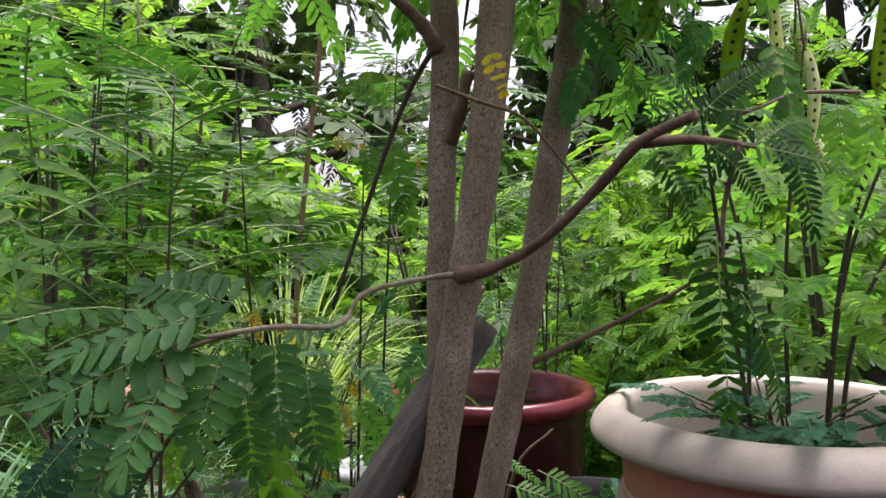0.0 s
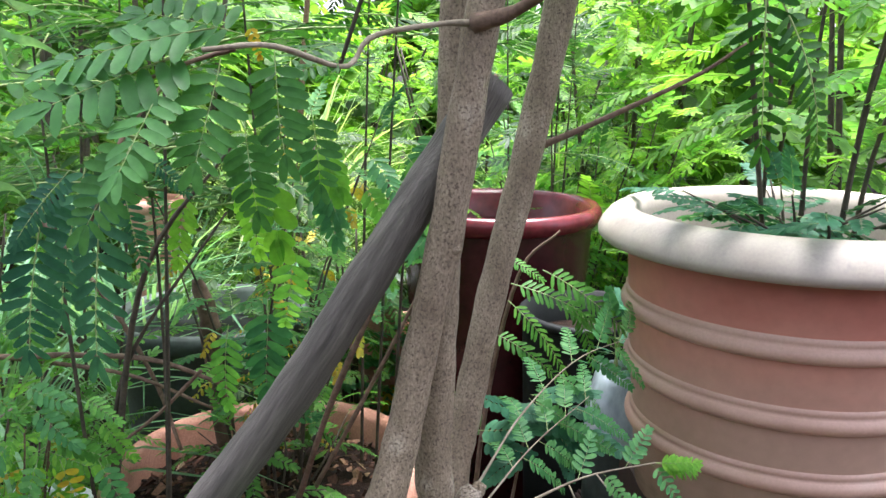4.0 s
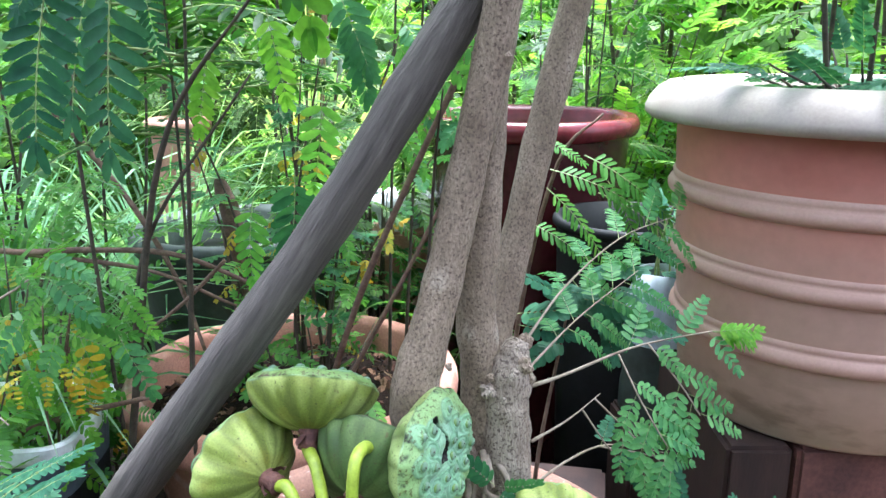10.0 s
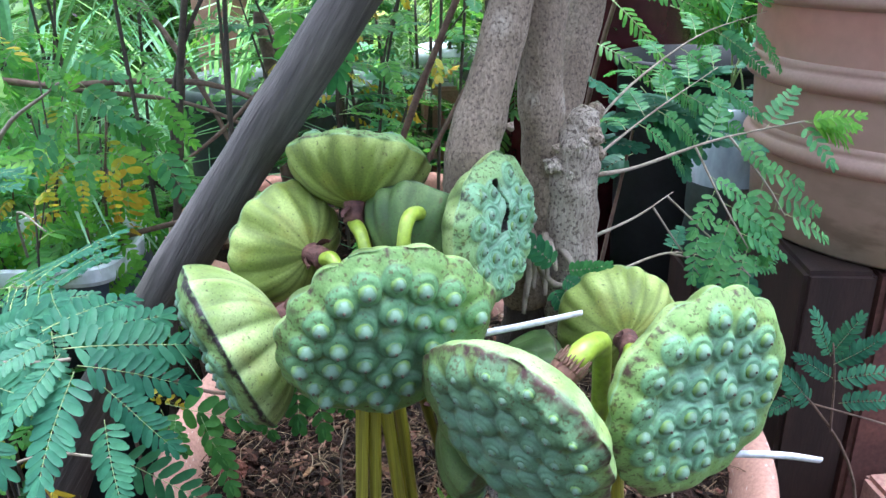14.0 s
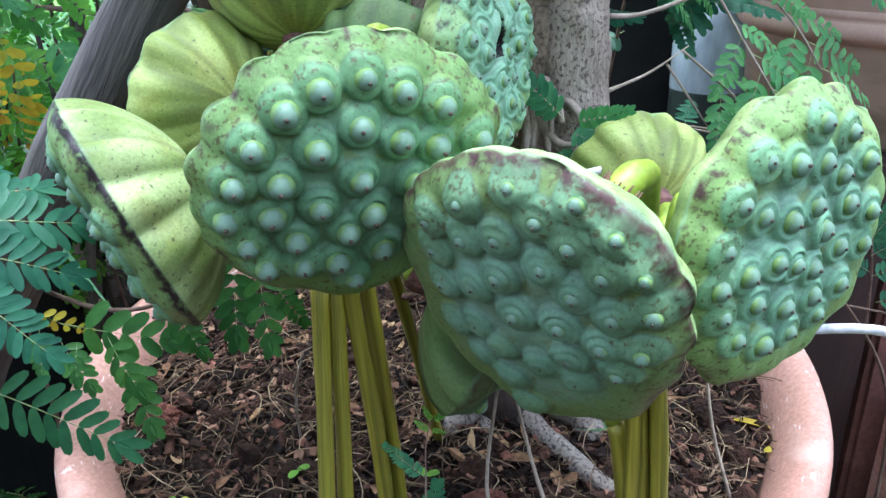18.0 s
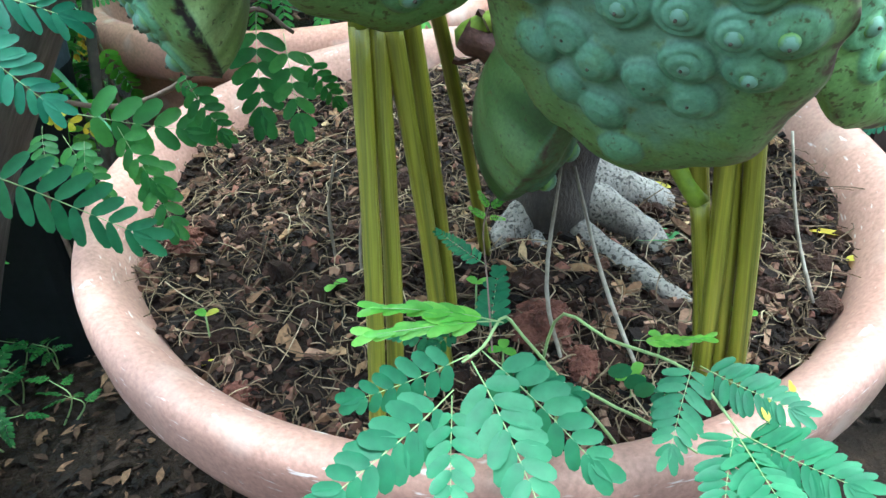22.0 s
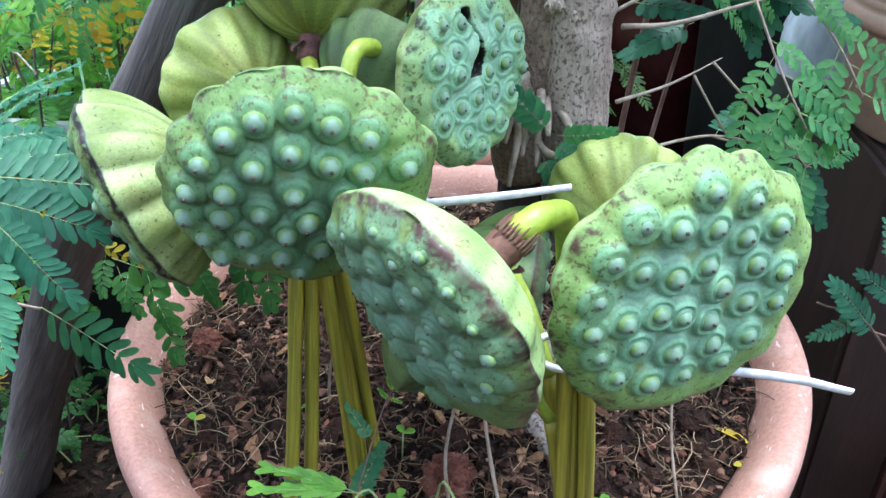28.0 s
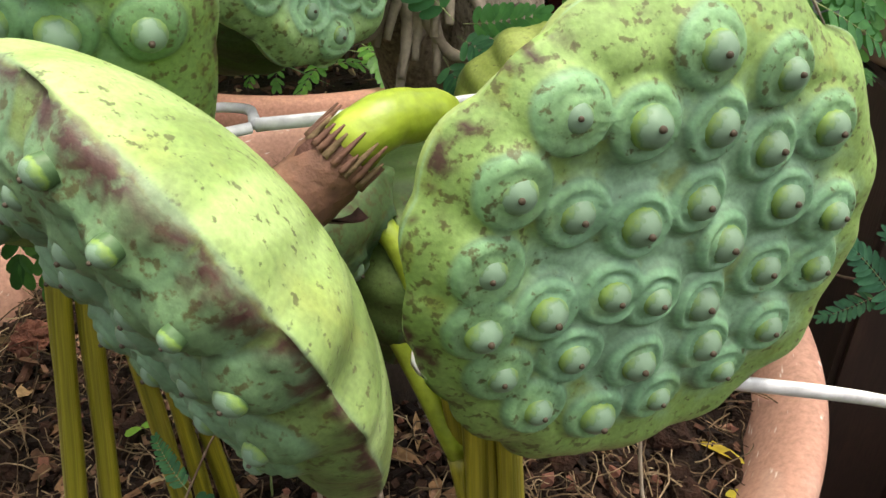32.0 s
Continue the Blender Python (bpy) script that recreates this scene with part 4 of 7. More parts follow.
# ---- the potted tree ----
def main_tree():
    tree = thing("tree", "young multi-stemmed tree with speckled grey-brown bark in the terracotta pot", "tree", place=(0, 0, 0))
    tube("trunk", [(-0.045, 0.645, 0.58), (-0.047, 0.642, 0.635), (-0.030, 0.65, 0.70), (-0.012, 0.655, 0.785), (0.012, 0.655, 0.90), (0.031, 0.655, 1.02), (0.048, 0.66, 1.117), (0.068, 0.665, 1.278), (0.085, 0.68, 1.55)], [0.021, 0.0195, 0.0155, 0.0145, 0.0145, 0.0138, 0.0145, 0.0145, 0.012], M_bark, tree, n=70, seg=16, lumps=0.03, seed=1)
    # the lower trunk has a darker brown bark than the stems above
    tube("rootstock", [(-0.020, 0.698, 0.30), (-0.012, 0.698, 0.40), (0.000, 0.700, 0.50), (0.004, 0.698, 0.56)], [0.031, 0.026, 0.0225, 0.019], M_dark_bark, tree, "dark brown lower trunk", n=30, seg=16, lumps=0.05, seed=12)
    tube("trunk", [(0.002, 0.695, 0.52), (0.006, 0.692, 0.60), (-0.001, 0.69, 0.68), (0.006, 0.695, 0.79), (0.010, 0.705, 0.90), (0.014, 0.715, 1.0), (0.018, 0.722, 1.15), (0.022, 0.73, 1.3), (0.0, 0.75, 1.55)], [0.0195, 0.019, 0.0165, 0.0135, 0.013, 0.0125, 0.0125, 0.0125, 0.01], M_bark, tree, n=80, seg=16, lumps=0.035, seed=2)
    tube("trunk", [(0.010, 0.74, 0.50), (0.016, 0.785, 0.62), (0.029, 0.80, 0.68), (0.046, 0.815, 0.77), (0.070, 0.832, 0.87), (0.094, 0.85, 0.97), (0.122, 0.87, 1.11), (0.144, 0.88, 1.23), (0.162, 0.89, 1.343), (0.17, 0.91, 1.6)], [0.018, 0.0165, 0.0155, 0.015, 0.0155, 0.0155, 0.0165, 0.0155, 0.015, 0.012], M_bark, tree, n=70, seg=16, lumps=0.03, seed=3)
    tube("burl", [(0.026, 0.690, 0.475), (0.026, 0.687, 0.53), (0.025, 0.683, 0.59), (0.027, 0.682, 0.625), (0.031, 0.684, 0.645), (0.036, 0.688, 0.656)], [0.020, 0.0225, 0.0205, 0.018, 0.0135, 0.008], M_burl, tree, "pale cracked stump of a cut stem", n=40, seg=22, lumps=0.035, seed=7)
    for i, (c, r) in enumerate([((0.040, 0.674, 0.640), 0.0065), ((0.030, 0.668, 0.634), 0.0055), ((0.043, 0.682, 0.625), 0.0055), ((0.010, 0.668, 0.618), 0.006), ((0.040, 0.688, 0.655), 0.006), ((0.022, 0.668, 0.612), 0.005)]):
        bm = bmesh.new()
        bmesh.ops.create_icosphere(bm, subdivisions=3, radius=r)
        for v in bm.verts:
            v.co *= 1 + 0.5 * noise.noise(v.co * 190 + Vector((i, 0, 0))) + 0.25 * noise.noise(v.co * 480)
        me = bpy.data.meshes.new("burl")
        bm.to_mesh(me)
        bm.free()
        me.materials.append(M_burl if i % 2 else M_bark)
        part("burl", me, tree, "ragged woody knob", Matrix.Translation(c))
    tube("burl", [(-0.045, 0.655, 0.60), (-0.02, 0.675, 0.56), (-0.005, 0.69, 0.50)], [0.02, 0.02, 0.02], M_bark, tree, n=16, seg=12, lumps=0.05, seed=9)
    for i, (pts, rr) in enumerate([
        ([(-0.01, 0.70, 0.335), (0.018, 0.688, 0.326), (0.040, 0.672, 0.316), (0.055, 0.660, 0.302)], [0.018, 0.0125, 0.011, 0.009]),
        ([(-0.01, 0.69, 0.318), (0.006, 0.664, 0.315), (0.030, 0.634, 0.311), (0.056, 0.606, 0.303)], [0.010, 0.0085, 0.0075, 0.006]),
        ([(-0.02, 0.695, 0.33), (-0.045, 0.68, 0.318), (-0.06, 0.665, 0.305)], [0.016, 0.012, 0.008]),
        ([(-0.03, 0.690, 0.318), (-0.028, 0.668, 0.312), (-0.018, 0.645, 0.303)], [0.009, 0.006, 0.004]),
        ([(0.0, 0.71, 0.34), (0.05, 0.715, 0.32), (0.085, 0.72, 0.295)], [0.02, 0.012, 0.006]),
    ]):
        tube("root", pts, rr, M_root, tree, "mottled white and dark surface root", n=18, seg=12, lumps=0.05, seed=20 + i)
    rng = random.Random(3)
    for i in range(9):
        a = rng.uniform(-2.4, -0.6)
        o = Vector((0.004 + 0.02 * math.cos(a), 0.685 + 0.02 * math.sin(a), rng.uniform(0.535, 0.575)))
        d = Vector((math.cos(a), math.sin(a), -0.5))
        tube("aerial_root", [o, o + d * 0.015, o + d * 0.022 + Vector((0, 0, -rng.uniform(0.004, 0.02)))], [0.0032, 0.0026, 0.0018], M_pale_twig, tree, n=6, seg=6)
    for p in [[(-0.008, 0.657, 0.555), (-0.005, 0.652, 0.538), (-0.006, 0.645, 0.52)], [(0.0, 0.658, 0.553), (0.007, 0.655, 0.538), (0.008, 0.649, 0.521)], [(-0.012, 0.655, 0.549), (-0.02, 0.649, 0.537), (-0.031, 0.645, 0.534)], [(-0.003, 0.657, 0.55), (0.012, 0.653, 0.531), (0.024, 0.654, 0.528)], [(-0.007, 0.659, 0.558), (-0.015, 0.655, 0.554), (-0.021, 0.651, 0.545)], [(-0.001, 0.66, 0.559), (-0.001, 0.654, 0.541), (-0.001, 0.649, 0.527)]]:
        tube("aerial_root", p, [0.0030, 0.0027, 0.0016], M_pale_twig, tree, n=10, seg=7, lumps=0.08)
    for p, r in (((0.020, 0.645, 0.885), 0.006), ((0.012, 0.665, 0.632), 0.005), ((0.050, 0.808, 0.742), 0.007), ((0.033, 0.645, 1.056), 0.009), ((-0.02, 0.632, 0.655), 0.005)):
        me = bpy.data.meshes.new("knot")
        bm = bmesh.new()
        bmesh.ops.create_icosphere(bm, subdivisions=2, radius=r)
        for v in bm.verts:
            v.co *= 0.6 + 0.5 * noise.noise(v.co * 300)
        bm.to_mesh(me)
        bm.free()
        me.materials.append(M_bark)
        part("knot", me, tree, "", Matrix.Translation(p))
    # the side branch that crosses both stems
    tube("branch", [(0.165, 0.46, 1.150), (0.143, 0.50, 1.140), (0.126, 0.54, 1.117), (0.093, 0.59, 1.082), (0.060, 0.625, 1.062), (0.033, 0.645, 1.055)], [0.003, 0.0036, 0.0036, 0.0038, 0.0045, 0.008], M_branch, tree, n=24, seg=9, lumps=0.06, seed=31)
    tube("branch", [(0.145, 0.50, 1.140), (0.175, 0.50, 1.141), (0.21, 0.49, 1.135)], [0.004, 0.003, 0.0015], M_branch, tree, n=8, seg=7, seed=35)
    tube("branch", [(0.034, 0.648, 1.055), (0.009, 0.635, 1.054), (-0.040, 0.618, 1.044), (-0.056, 0.595, 1.023), (-0.082, 0.50, 1.033), (-0.115, 0.48, 1.030)], [0.003, 0.0022, 0.002, 0.0019, 0.0018, 0.0014], M_pale_twig, tree, n=24, seg=7, lumps=0.05, seed=32)
    tube("branch", [(0.094, 0.852, 0.945), (0.158, 0.86, 0.972), (0.255, 0.86, 1.018), (0.30, 0.85, 1.05)], [0.004, 0.003, 0.0022, 0.0012], M_branch, tree, n=16, seg=7, lumps=0.05, seed=33)
    tube("branch", [(0.02, 0.74, 1.27), (-0.02, 0.74, 1.20), (-0.09, 0.76, 1.02)], [0.003, 0.0025, 0.002], M_twig, tree, n=12, seg=6, seed=34)
    # broken stub, dry leaf stalk and a limb that leaves the picture
    tube("branch_stub", [(0.027, 0.7, 1.168), (0.036, 0.675, 1.193), (0.043, 0.665, 1.221)], [0.007, 0.0055, 0.0048], M_branch, tree, "broken dark branch stub", n=14, seg=9, lumps=0.08, seed=41)
    tube("leaf_stalk", [(0.018, 0.6, 1.197), (0.051, 0.6, 1.184), (0.081, 0.6, 1.172), (0.106, 0.6, 1.144), (0.124, 0.6, 1.119)], [0.0016, 0.0014, 0.0012, 0.0008], M_straw, tree, "dry straw-coloured leaf stalk", n=20, seg=6)
    tube("branch", [(0.017, 0.72, 1.251), (0.001, 0.71, 1.275), (-0.023, 0.7, 1.297)], [0.008, 0.006, 0.005], M_branch, tree, n=14, seg=9, lumps=0.06, seed=42)
    return tree


tree = main_tree()


# ---- lotus seed heads ----
def head_frame(c, n, roll=0.0):
    z = Vector(n).normalized()
    y = (Vector((0, 0, 1)) - z * z.z).normalized()
    x = y.cross(z)
    return Matrix.Translation(c) @ Matrix((x, y, z)).transposed().to_4x4() @ Matrix.Rotation(roll, 4, "Z")


def ring_seeds(n, R, seed):
    rng = random.Random(seed)
    return [(1000 * R * 0.80 * math.sqrt((i + 0.5) / n) * math.cos(i * 2.39996 + seed) + rng.uniform(-2, 2), 1000 * R * 0.80 * math.sqrt((i + 0.5) / n) * math.sin(i * 2.39996 + seed) + rng.uniform(-2, 2)) for i in range(n)]


def seed_mesh():
    prof = [(0.0050, -0.004), (0.0052, -0.0005), (0.0050, 0.0012), (0.0044, 0.0027), (0.0034, 0.0039), (0.0021, 0.0047), (0.0008, 0.0051)]
    tip = [(0.0009, 0.0049), (0.00085, 0.0056), (0.0006, 0.0061), (0.0, 0.0061)]
    out = []
    for p, nm, mat in ((prof, "seed", M_seed), (tip, "tip", M_tip)):
        v, f, s = [], [], 16
        for r, z in p:
            v.extend((r * math.cos(6.28318 * j / s), r * math.sin(6.28318 * j / s), z) for j in range(s))
        for i in range(len(p) - 1):
            f.extend((i * s + j, i * s + (j + 1) % s, (i + 1) * s + (j + 1) % s, (i + 1) * s + j) for j in range(s))
        out.append(mesh_of(nm, v, f, [mat]))
    return out


SEED, SEED_TIP = seed_mesh()


def lotus_head(label, c, n, R, depth=0.045, seeds=None, radii=None, seed=0, bulge=0.12, lobes=13, proud=1.0, crack=False, mat=None, near=False, bruised=0.0, ribs=1.0, line=0.0, mound=0.0036, reach=0.0052, seed_size=1.0, curl=0.007, sink=0.0014):
    """A lotus seed head: face along n, its back a ribbed bowl that narrows to a neck; seeds in mm in the face's own plane."""
    head = thing("lotus_pod", label, "seed pod", "lotus pods in the terracotta pot")
    head.matrix_basis = head_frame(c, n)
    rng = random.Random(seed)
    seeds = seeds or ring_seeds(24, R, seed)
    S = np.array([p for p in seeds if not (crack and abs(p[0] + 4) < 7 and p[1] > -4)], float) / 1000
    seg, rows, back = (220, 60, 30) if near else (130, 34, 24)
    th = np.linspace(0, 2 * math.pi, seg, endpoint=False)
    if radii:
        rad = np.array(radii, float) / 1000
        ext = np.concatenate([rad, rad, rad])
        g = np.arange(len(ext)) * (2 * math.pi / len(rad)) - 2 * math.pi
        k = np.exp(-0.5 * (np.arange(-2, 3) / 0.8) ** 2)
        ext = np.convolve(ext, k / k.sum(), "same")
        Rt = np.interp(th, g, ext)
    else:
        Rt = np.full(seg, R) * (1 + 0.03 * np.sin(2 * th + seed) + 0.02 * np.sin(3 * th + 2 * seed))
    scal = np.zeros(seg)
    for s in S[np.hypot(S[:, 0], S[:, 1]) > 0.55 * R]:
        a = math.atan2(s[1], s[0])
        scal = np.maximum(scal, np.exp(-0.5 * (np.angle(np.exp(1j * (th - a))) / 0.13) ** 2))
    Rt = Rt * (0.955 + 0.055 * scal)

    def face_z(x, y, q):
        d = math.sqrt(float(np.min((S[:, 0] - x) ** 2 + (S[:, 1] - y) ** 2)))
        d = max(0.0, d + 0.0005 * noise.noise((x * 140, y * 140, seed + 9)))
        z = bulge * R * (1 - q * q)
        e = min(1.0, max(0.0, (d - (0.011 - reach)) / reach))
        z += mound * proud * (1 - e * e * (3 - 2 * e)) * (1 if q < 0.92 else 0.5) + 0.0003 * math.exp(-((d - 0.0072) / 0.0011) ** 2)
        z -= 0.0012 * math.exp(-((d - 0.0056) / 0.0008) ** 2) + 0.0003 * math.exp(-((d - 0.0105) / 0.0012) ** 2)
        z += 0.0009 * noise.noise((x * 110, y * 110, seed)) + 0.003 * noise.noise((x * 30, y * 30, seed + 5)) + (0.0025 * noise.noise((x * 75, y * 75, seed)) if crack else 0.0)
        if q > 0.82:
            z -= curl * ((q - 0.82) / 0.18) ** 2
        if crack:
            w = abs(x - 0.005 * math.sin(y * 110) + 0.004)
            wide = 0.0050 * (0.55 + 0.45 * math.sin(y * 160 + 1))
            if 0.0 < y < 0.037 and w < wide:
                z -= 0.03 * (1 - w / wide) * min(1, (0.037 - y) / 0.006, y / 0.006)
                # marks the split, whose depth is also painted dark in the tone
                d = -1.0
        return z, d

    verts, faces, tone = [], [], []
    for i in range(rows + 1):
        q = i / rows
        for j in range(seg):
            x, y = q * Rt[j] * math.cos(th[j]), q * Rt[j] * math.sin(th[j])
            z, d = face_z(x, y, q)
            verts.append((x, y, z))
            br = max(0.0, noise.noise((3 * math.cos(th[j]), 3 * math.sin(th[j]), seed)) + 1.3 * noise.noise((x * 260, y * 260, seed)) - 0.15 + bruised) * max(0, (q - 0.93) / 0.07) + line * max(0.0, (q - 0.965) / 0.035)
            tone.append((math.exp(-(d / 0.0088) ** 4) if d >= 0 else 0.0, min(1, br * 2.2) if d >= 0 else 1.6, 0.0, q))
    for i in range(1, back + 1):
        s = i / back
        r = (1 - s ** 1.7) ** 0.55 if s < 1 else 0.0
        for j in range(seg):
            fold = abs(math.sin(0.5 * (lobes * th[j] + 1.5 * math.sin(2 * th[j] + seed) + 1.1 * math.sin(3 * th[j] + 2 * seed))))
            ridge = ribs * (0.10 * (fold - 0.6) * math.sin(math.pi * min(1, s * 1.1 + 0.12)) * (1 - 0.3 * s)) + 0.025 * noise.noise((2 * math.cos(th[j]), 2 * math.sin(th[j]), 2 * s + seed))
            rr = 0.0078 + (Rt[j] - 0.0078) * r * (1 + ridge)
            z0 = -curl
            verts.append((rr * math.cos(th[j]), rr * math.sin(th[j]), z0 - (depth - curl) * s ** 1.1))
            br = max(0.0, noise.noise((3 * math.cos(th[j]), 3 * math.sin(th[j]), seed)) + 1.3 * noise.noise((rr * math.cos(th[j]) * 260, rr * math.sin(th[j]) * 260, seed)) - 0.15 + bruised) * max(0, 1 - s * 24) + line * max(0.0, 1 - s * 22)
            tone.append((ribs * 0.75 * (1 - fold) ** 2 * min(1, s * 4), min(1, br * 2.2), min(1, s * 12), 0.5 + 0.45 * noise.noise((2.6 * math.cos(th[j]), 2.6 * math.sin(th[j]), 1.4 * s + seed)) + 0.16 * noise.noise((9 * math.cos(th[j]), 9 * math.sin(th[j]), 2.6 * s + seed))))
    last = rows + back
    for i in range(last):
        for j in range(seg):
            k = (j + 1) % seg
            faces.append((i * seg + j, i * seg + k, (i + 1) * seg + k, (i + 1) * seg + j))
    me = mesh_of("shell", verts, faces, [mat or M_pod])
    col = me.color_attributes.new("tone", "FLOAT_COLOR", "POINT")
    col.data.foreach_set("color", np.array(tone, dtype=np.float32).ravel())
    part("shell", me, head)
    for x, y in S:
        q = math.hypot(x, y) / R
        tilt = Matrix.Rotation(rng.uniform(-0.15, 0.15) - 0.2 * y / R, 4, "X") @ Matrix.Rotation(rng.uniform(-0.15, 0.15) + 0.2 * x / R, 4, "Y")
        sc = rng.uniform(0.76, 1.0) * (1 if q < 0.85 else 0.85) * seed_size
        m = Matrix.Translation((x, y, face_z(x, y, min(q, 0.9))[0] - sink * sc)) @ tilt @ Matrix.Diagonal((sc, sc, sc * rng.uniform(0.85, 1.1) * (0.75 + 0.25 * proud), 1))
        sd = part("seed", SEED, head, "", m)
        part("tip", SEED_TIP, sd, "tiny brown seed tip")
    neck = head.matrix_basis @ Vector((0, 0, -depth))
    l0 = Vector((0, 0, -depth + 0.006))
    tube("collar", [l0, l0 + Vector((0, 0, -0.010)), l0 + Vector((0.001, 0, -0.021))], [0.0094, 0.0080, 0.0078], M_collar, head, "dry reddish-brown collar at the neck", n=8, seg=16, lumps=0.06, seed=seed)
    for a in (0.4, 2.3, 4.4):
        b = l0 + Vector((0, 0, -0.010))
        e = Vector((math.cos(a + seed), math.sin(a + seed), 0))
        f = Vector((-e.y, e.x, 0))
        lv = []
        for i in range(5):
            u = i / 4
            w = 0.0036 * math.sin(math.pi * (0.18 + 0.72 * u))
            o = b + e * (0.0072 + 0.005 * math.sin(1.9 * u)) + Vector((0, 0, -0.010 * u))
            lv.extend((o - f * w + e * 0.002 * u, o, o + f * w + e * 0.003 * u))
        fc = [(3 * i + j, 3 * i + j + 1, 3 * i + j + 4, 3 * i + j + 3) for i in range(4) for j in range(2)]
        n0 = len(lv)
        lv += [p - e * 0.0007 for p in lv]
        fc += [tuple(q + n0 for q in face[::-1]) for face in fc]
        part("sepal", mesh_of("sepal", lv, fc, [M_collar]), head)
    return head, neck, Vector(n).normalized()


def stalk(head, neck, n, bend, top, foot, r=0.0043, seed=0, thick=0.0052):
    """The stem of a seed head: from the neck over the bend and down into the soil, in world coordinates."""
    foot = Vector((foot[0], foot[1], soil_top(foot[0], foot[1]) - 0.02))
    inv = head.matrix_basis.inverted()
    top = Vector(top)
    pts = [neck + n * 0.004, neck - n * 0.014] + [Vector(p) for p in bend] + [top]
    tube("stem_bend", [inv @ p for p in pts], [thick * 0.97, thick * 1.04, thick, thick * 0.9, r * 1.1], M_bend, head, "bright green bent top of the stem", n=30, seg=12, lumps=0.02, seed=seed)
    frame_of = Matrix.Translation(top) @ (top - foot).to_track_quat("Z", "Y").to_matrix().to_4x4()
    back = frame_of.inverted()
    v, f = tube_data([back @ p for p in (top, top.lerp(foot, 0.5) + Vector((0.002, -0.001, 0)), foot)], [r * 1.08, r, r * 1.05], 14, 14, 0.03, seed)
    part("stem", mesh_of("stem", v, f, [M_stalk]), head, "olive-yellow stem standing in the soil", inv @ frame_of)


def husk_ring(head, neck, end):
    """A brown papery collar and its fibrous skirt round the start of the bend."""
    inv = head.matrix_basis.inverted()
    a, b = Vector(neck), Vector(end)
    tube("collar", [inv @ a.lerp(b, -0.25), inv @ a.lerp(b, 0.35), inv @ a.lerp(b, 0.8)], [0.0098, 0.0092, 0.0086], M_husk, head, "papery brown collar", n=12, seg=22, lumps=0.03, seed=4)
    rng = random.Random(6)
    d = (b - a).normalized()
    u = d.cross(Vector((0, 0, 1))).normalized()
    w = u.cross(d)
    for i in range(26):
        t = 6.28318 * i / 26 + rng.uniform(-0.08, 0.08)
        e = u * math.cos(t) + w * math.sin(t)
        o = a.lerp(b, 0.62) + e * 0.0089
        q = a.lerp(b, rng.uniform(0.85, 1.1)) + e * rng.uniform(0.0082, 0.0098)
        tube("fibre", [inv @ o, inv @ o.lerp(q, 0.5), inv @ q], [0.0010, 0.0008, 0.0003], M_husk if i % 3 else M_straw, head, n=5, seg=5)


B_SEEDS = [(2, 47), (-15, 44), (17, 40), (-28, 37), (33, 33), (-1, 30), (-18, 23), (-41, 24), (15, 22), (30, 18), (50, 16), (-32, 10), (-49, 9), (-2, 9), (21, 3), (-18, -2), (-36, -5), (3, -8), (-53, -7), (-7, -15), (-27, -18), (8, -28), (-46, -19), (-11, -31), (-40, -31), (-25, -32), (-4, -42)]
C_SEEDS = [(0, 58), (-20, 49), (23, 55), (-7, 37), (9, 47), (-22, 33), (-38, 36), (20, 39), (36, 45), (45, 31), (31, 29), (9, 28), (-10, 19), (-23, 10), (19, 17), (-6, 1), (12, 0), (32, 9), (46, 13), (27, -6), (41, -7), (12, -19), (-1, -29), (31, -21), (-16, -66), (12, -35), (-40, 21), (-40, 3), (-42, -22), (-28, -15), (-19, -23), (-33, -39), (-20, -46)]
D_SEEDS = [(-38, 47), (-21, 43), (-6, 57), (17, 49), (-2, 40), (17, 31), (34, 34), (-50, 32), (-35, 24), (-19, 19), (-3, 22), (26, 16), (41, 10), (8, 8), (25, -4), (41, -6), (-55, 14), (-24, 2), (-12, -2), (-40, 0), (5, -9), (-56, -2), (31, -24), (-32, -15), (-13, -22), (10, -24), (-50, -17), (20, -37), (-40, -30), (-22, -38), (-3, -38)]

h, k, n = lotus_head("green lotus seed pod with prominent pale-tipped seeds", (-0.0826, 0.502, 0.5577), (0.373, -0.895, -0.246), 0.063, 0.04, B_SEEDS, [67, 67, 63, 62, 60, 62, 61, 61, 61, 64, 66, 66, 64, 64, 65, 66, 66, 65, 65, 65], 2, 0.18, 13, 1.5, mat=M_pod_relief_shade, near=True, bruised=0.05, mound=0.0036, reach=0.0060, seed_size=1.12)
stalk(h, k, n, [(-0.108, 0.552, 0.560)], (-0.114, 0.552, 0.49), (-0.119, 0.500), 0.0043, 2)
h, k, n = lotus_head("bruised grey-green lotus seed pod with sunken seeds and a purplish edge", (-0.0085, 0.464, 0.522), (-0.496, -0.77, -0.401), 0.064, 0.036, C_SEEDS, [54, 56, 60, 61, 63, 64, 64, 64, 66, 68, 70, 73, 80, 92, 98, 92, 78, 64, 57, 54], 3, 0.14, 12, 0.7, mat=M_pod_dull, near=True, bruised=0.35, ribs=0.5, line=0.35, mound=0.0062, reach=0.0064, seed_size=0.68, sink=0.0030)
stalk(h, k, n, [(0.025, 0.504, 0.552), (0.033, 0.514, 0.554), (0.041, 0.53, 0.542)], (0.044, 0.549, 0.47), (0.052, 0.551), 0.0048, 3, 0.0072)
husk_ring(h, k, (0.025, 0.504, 0.552))
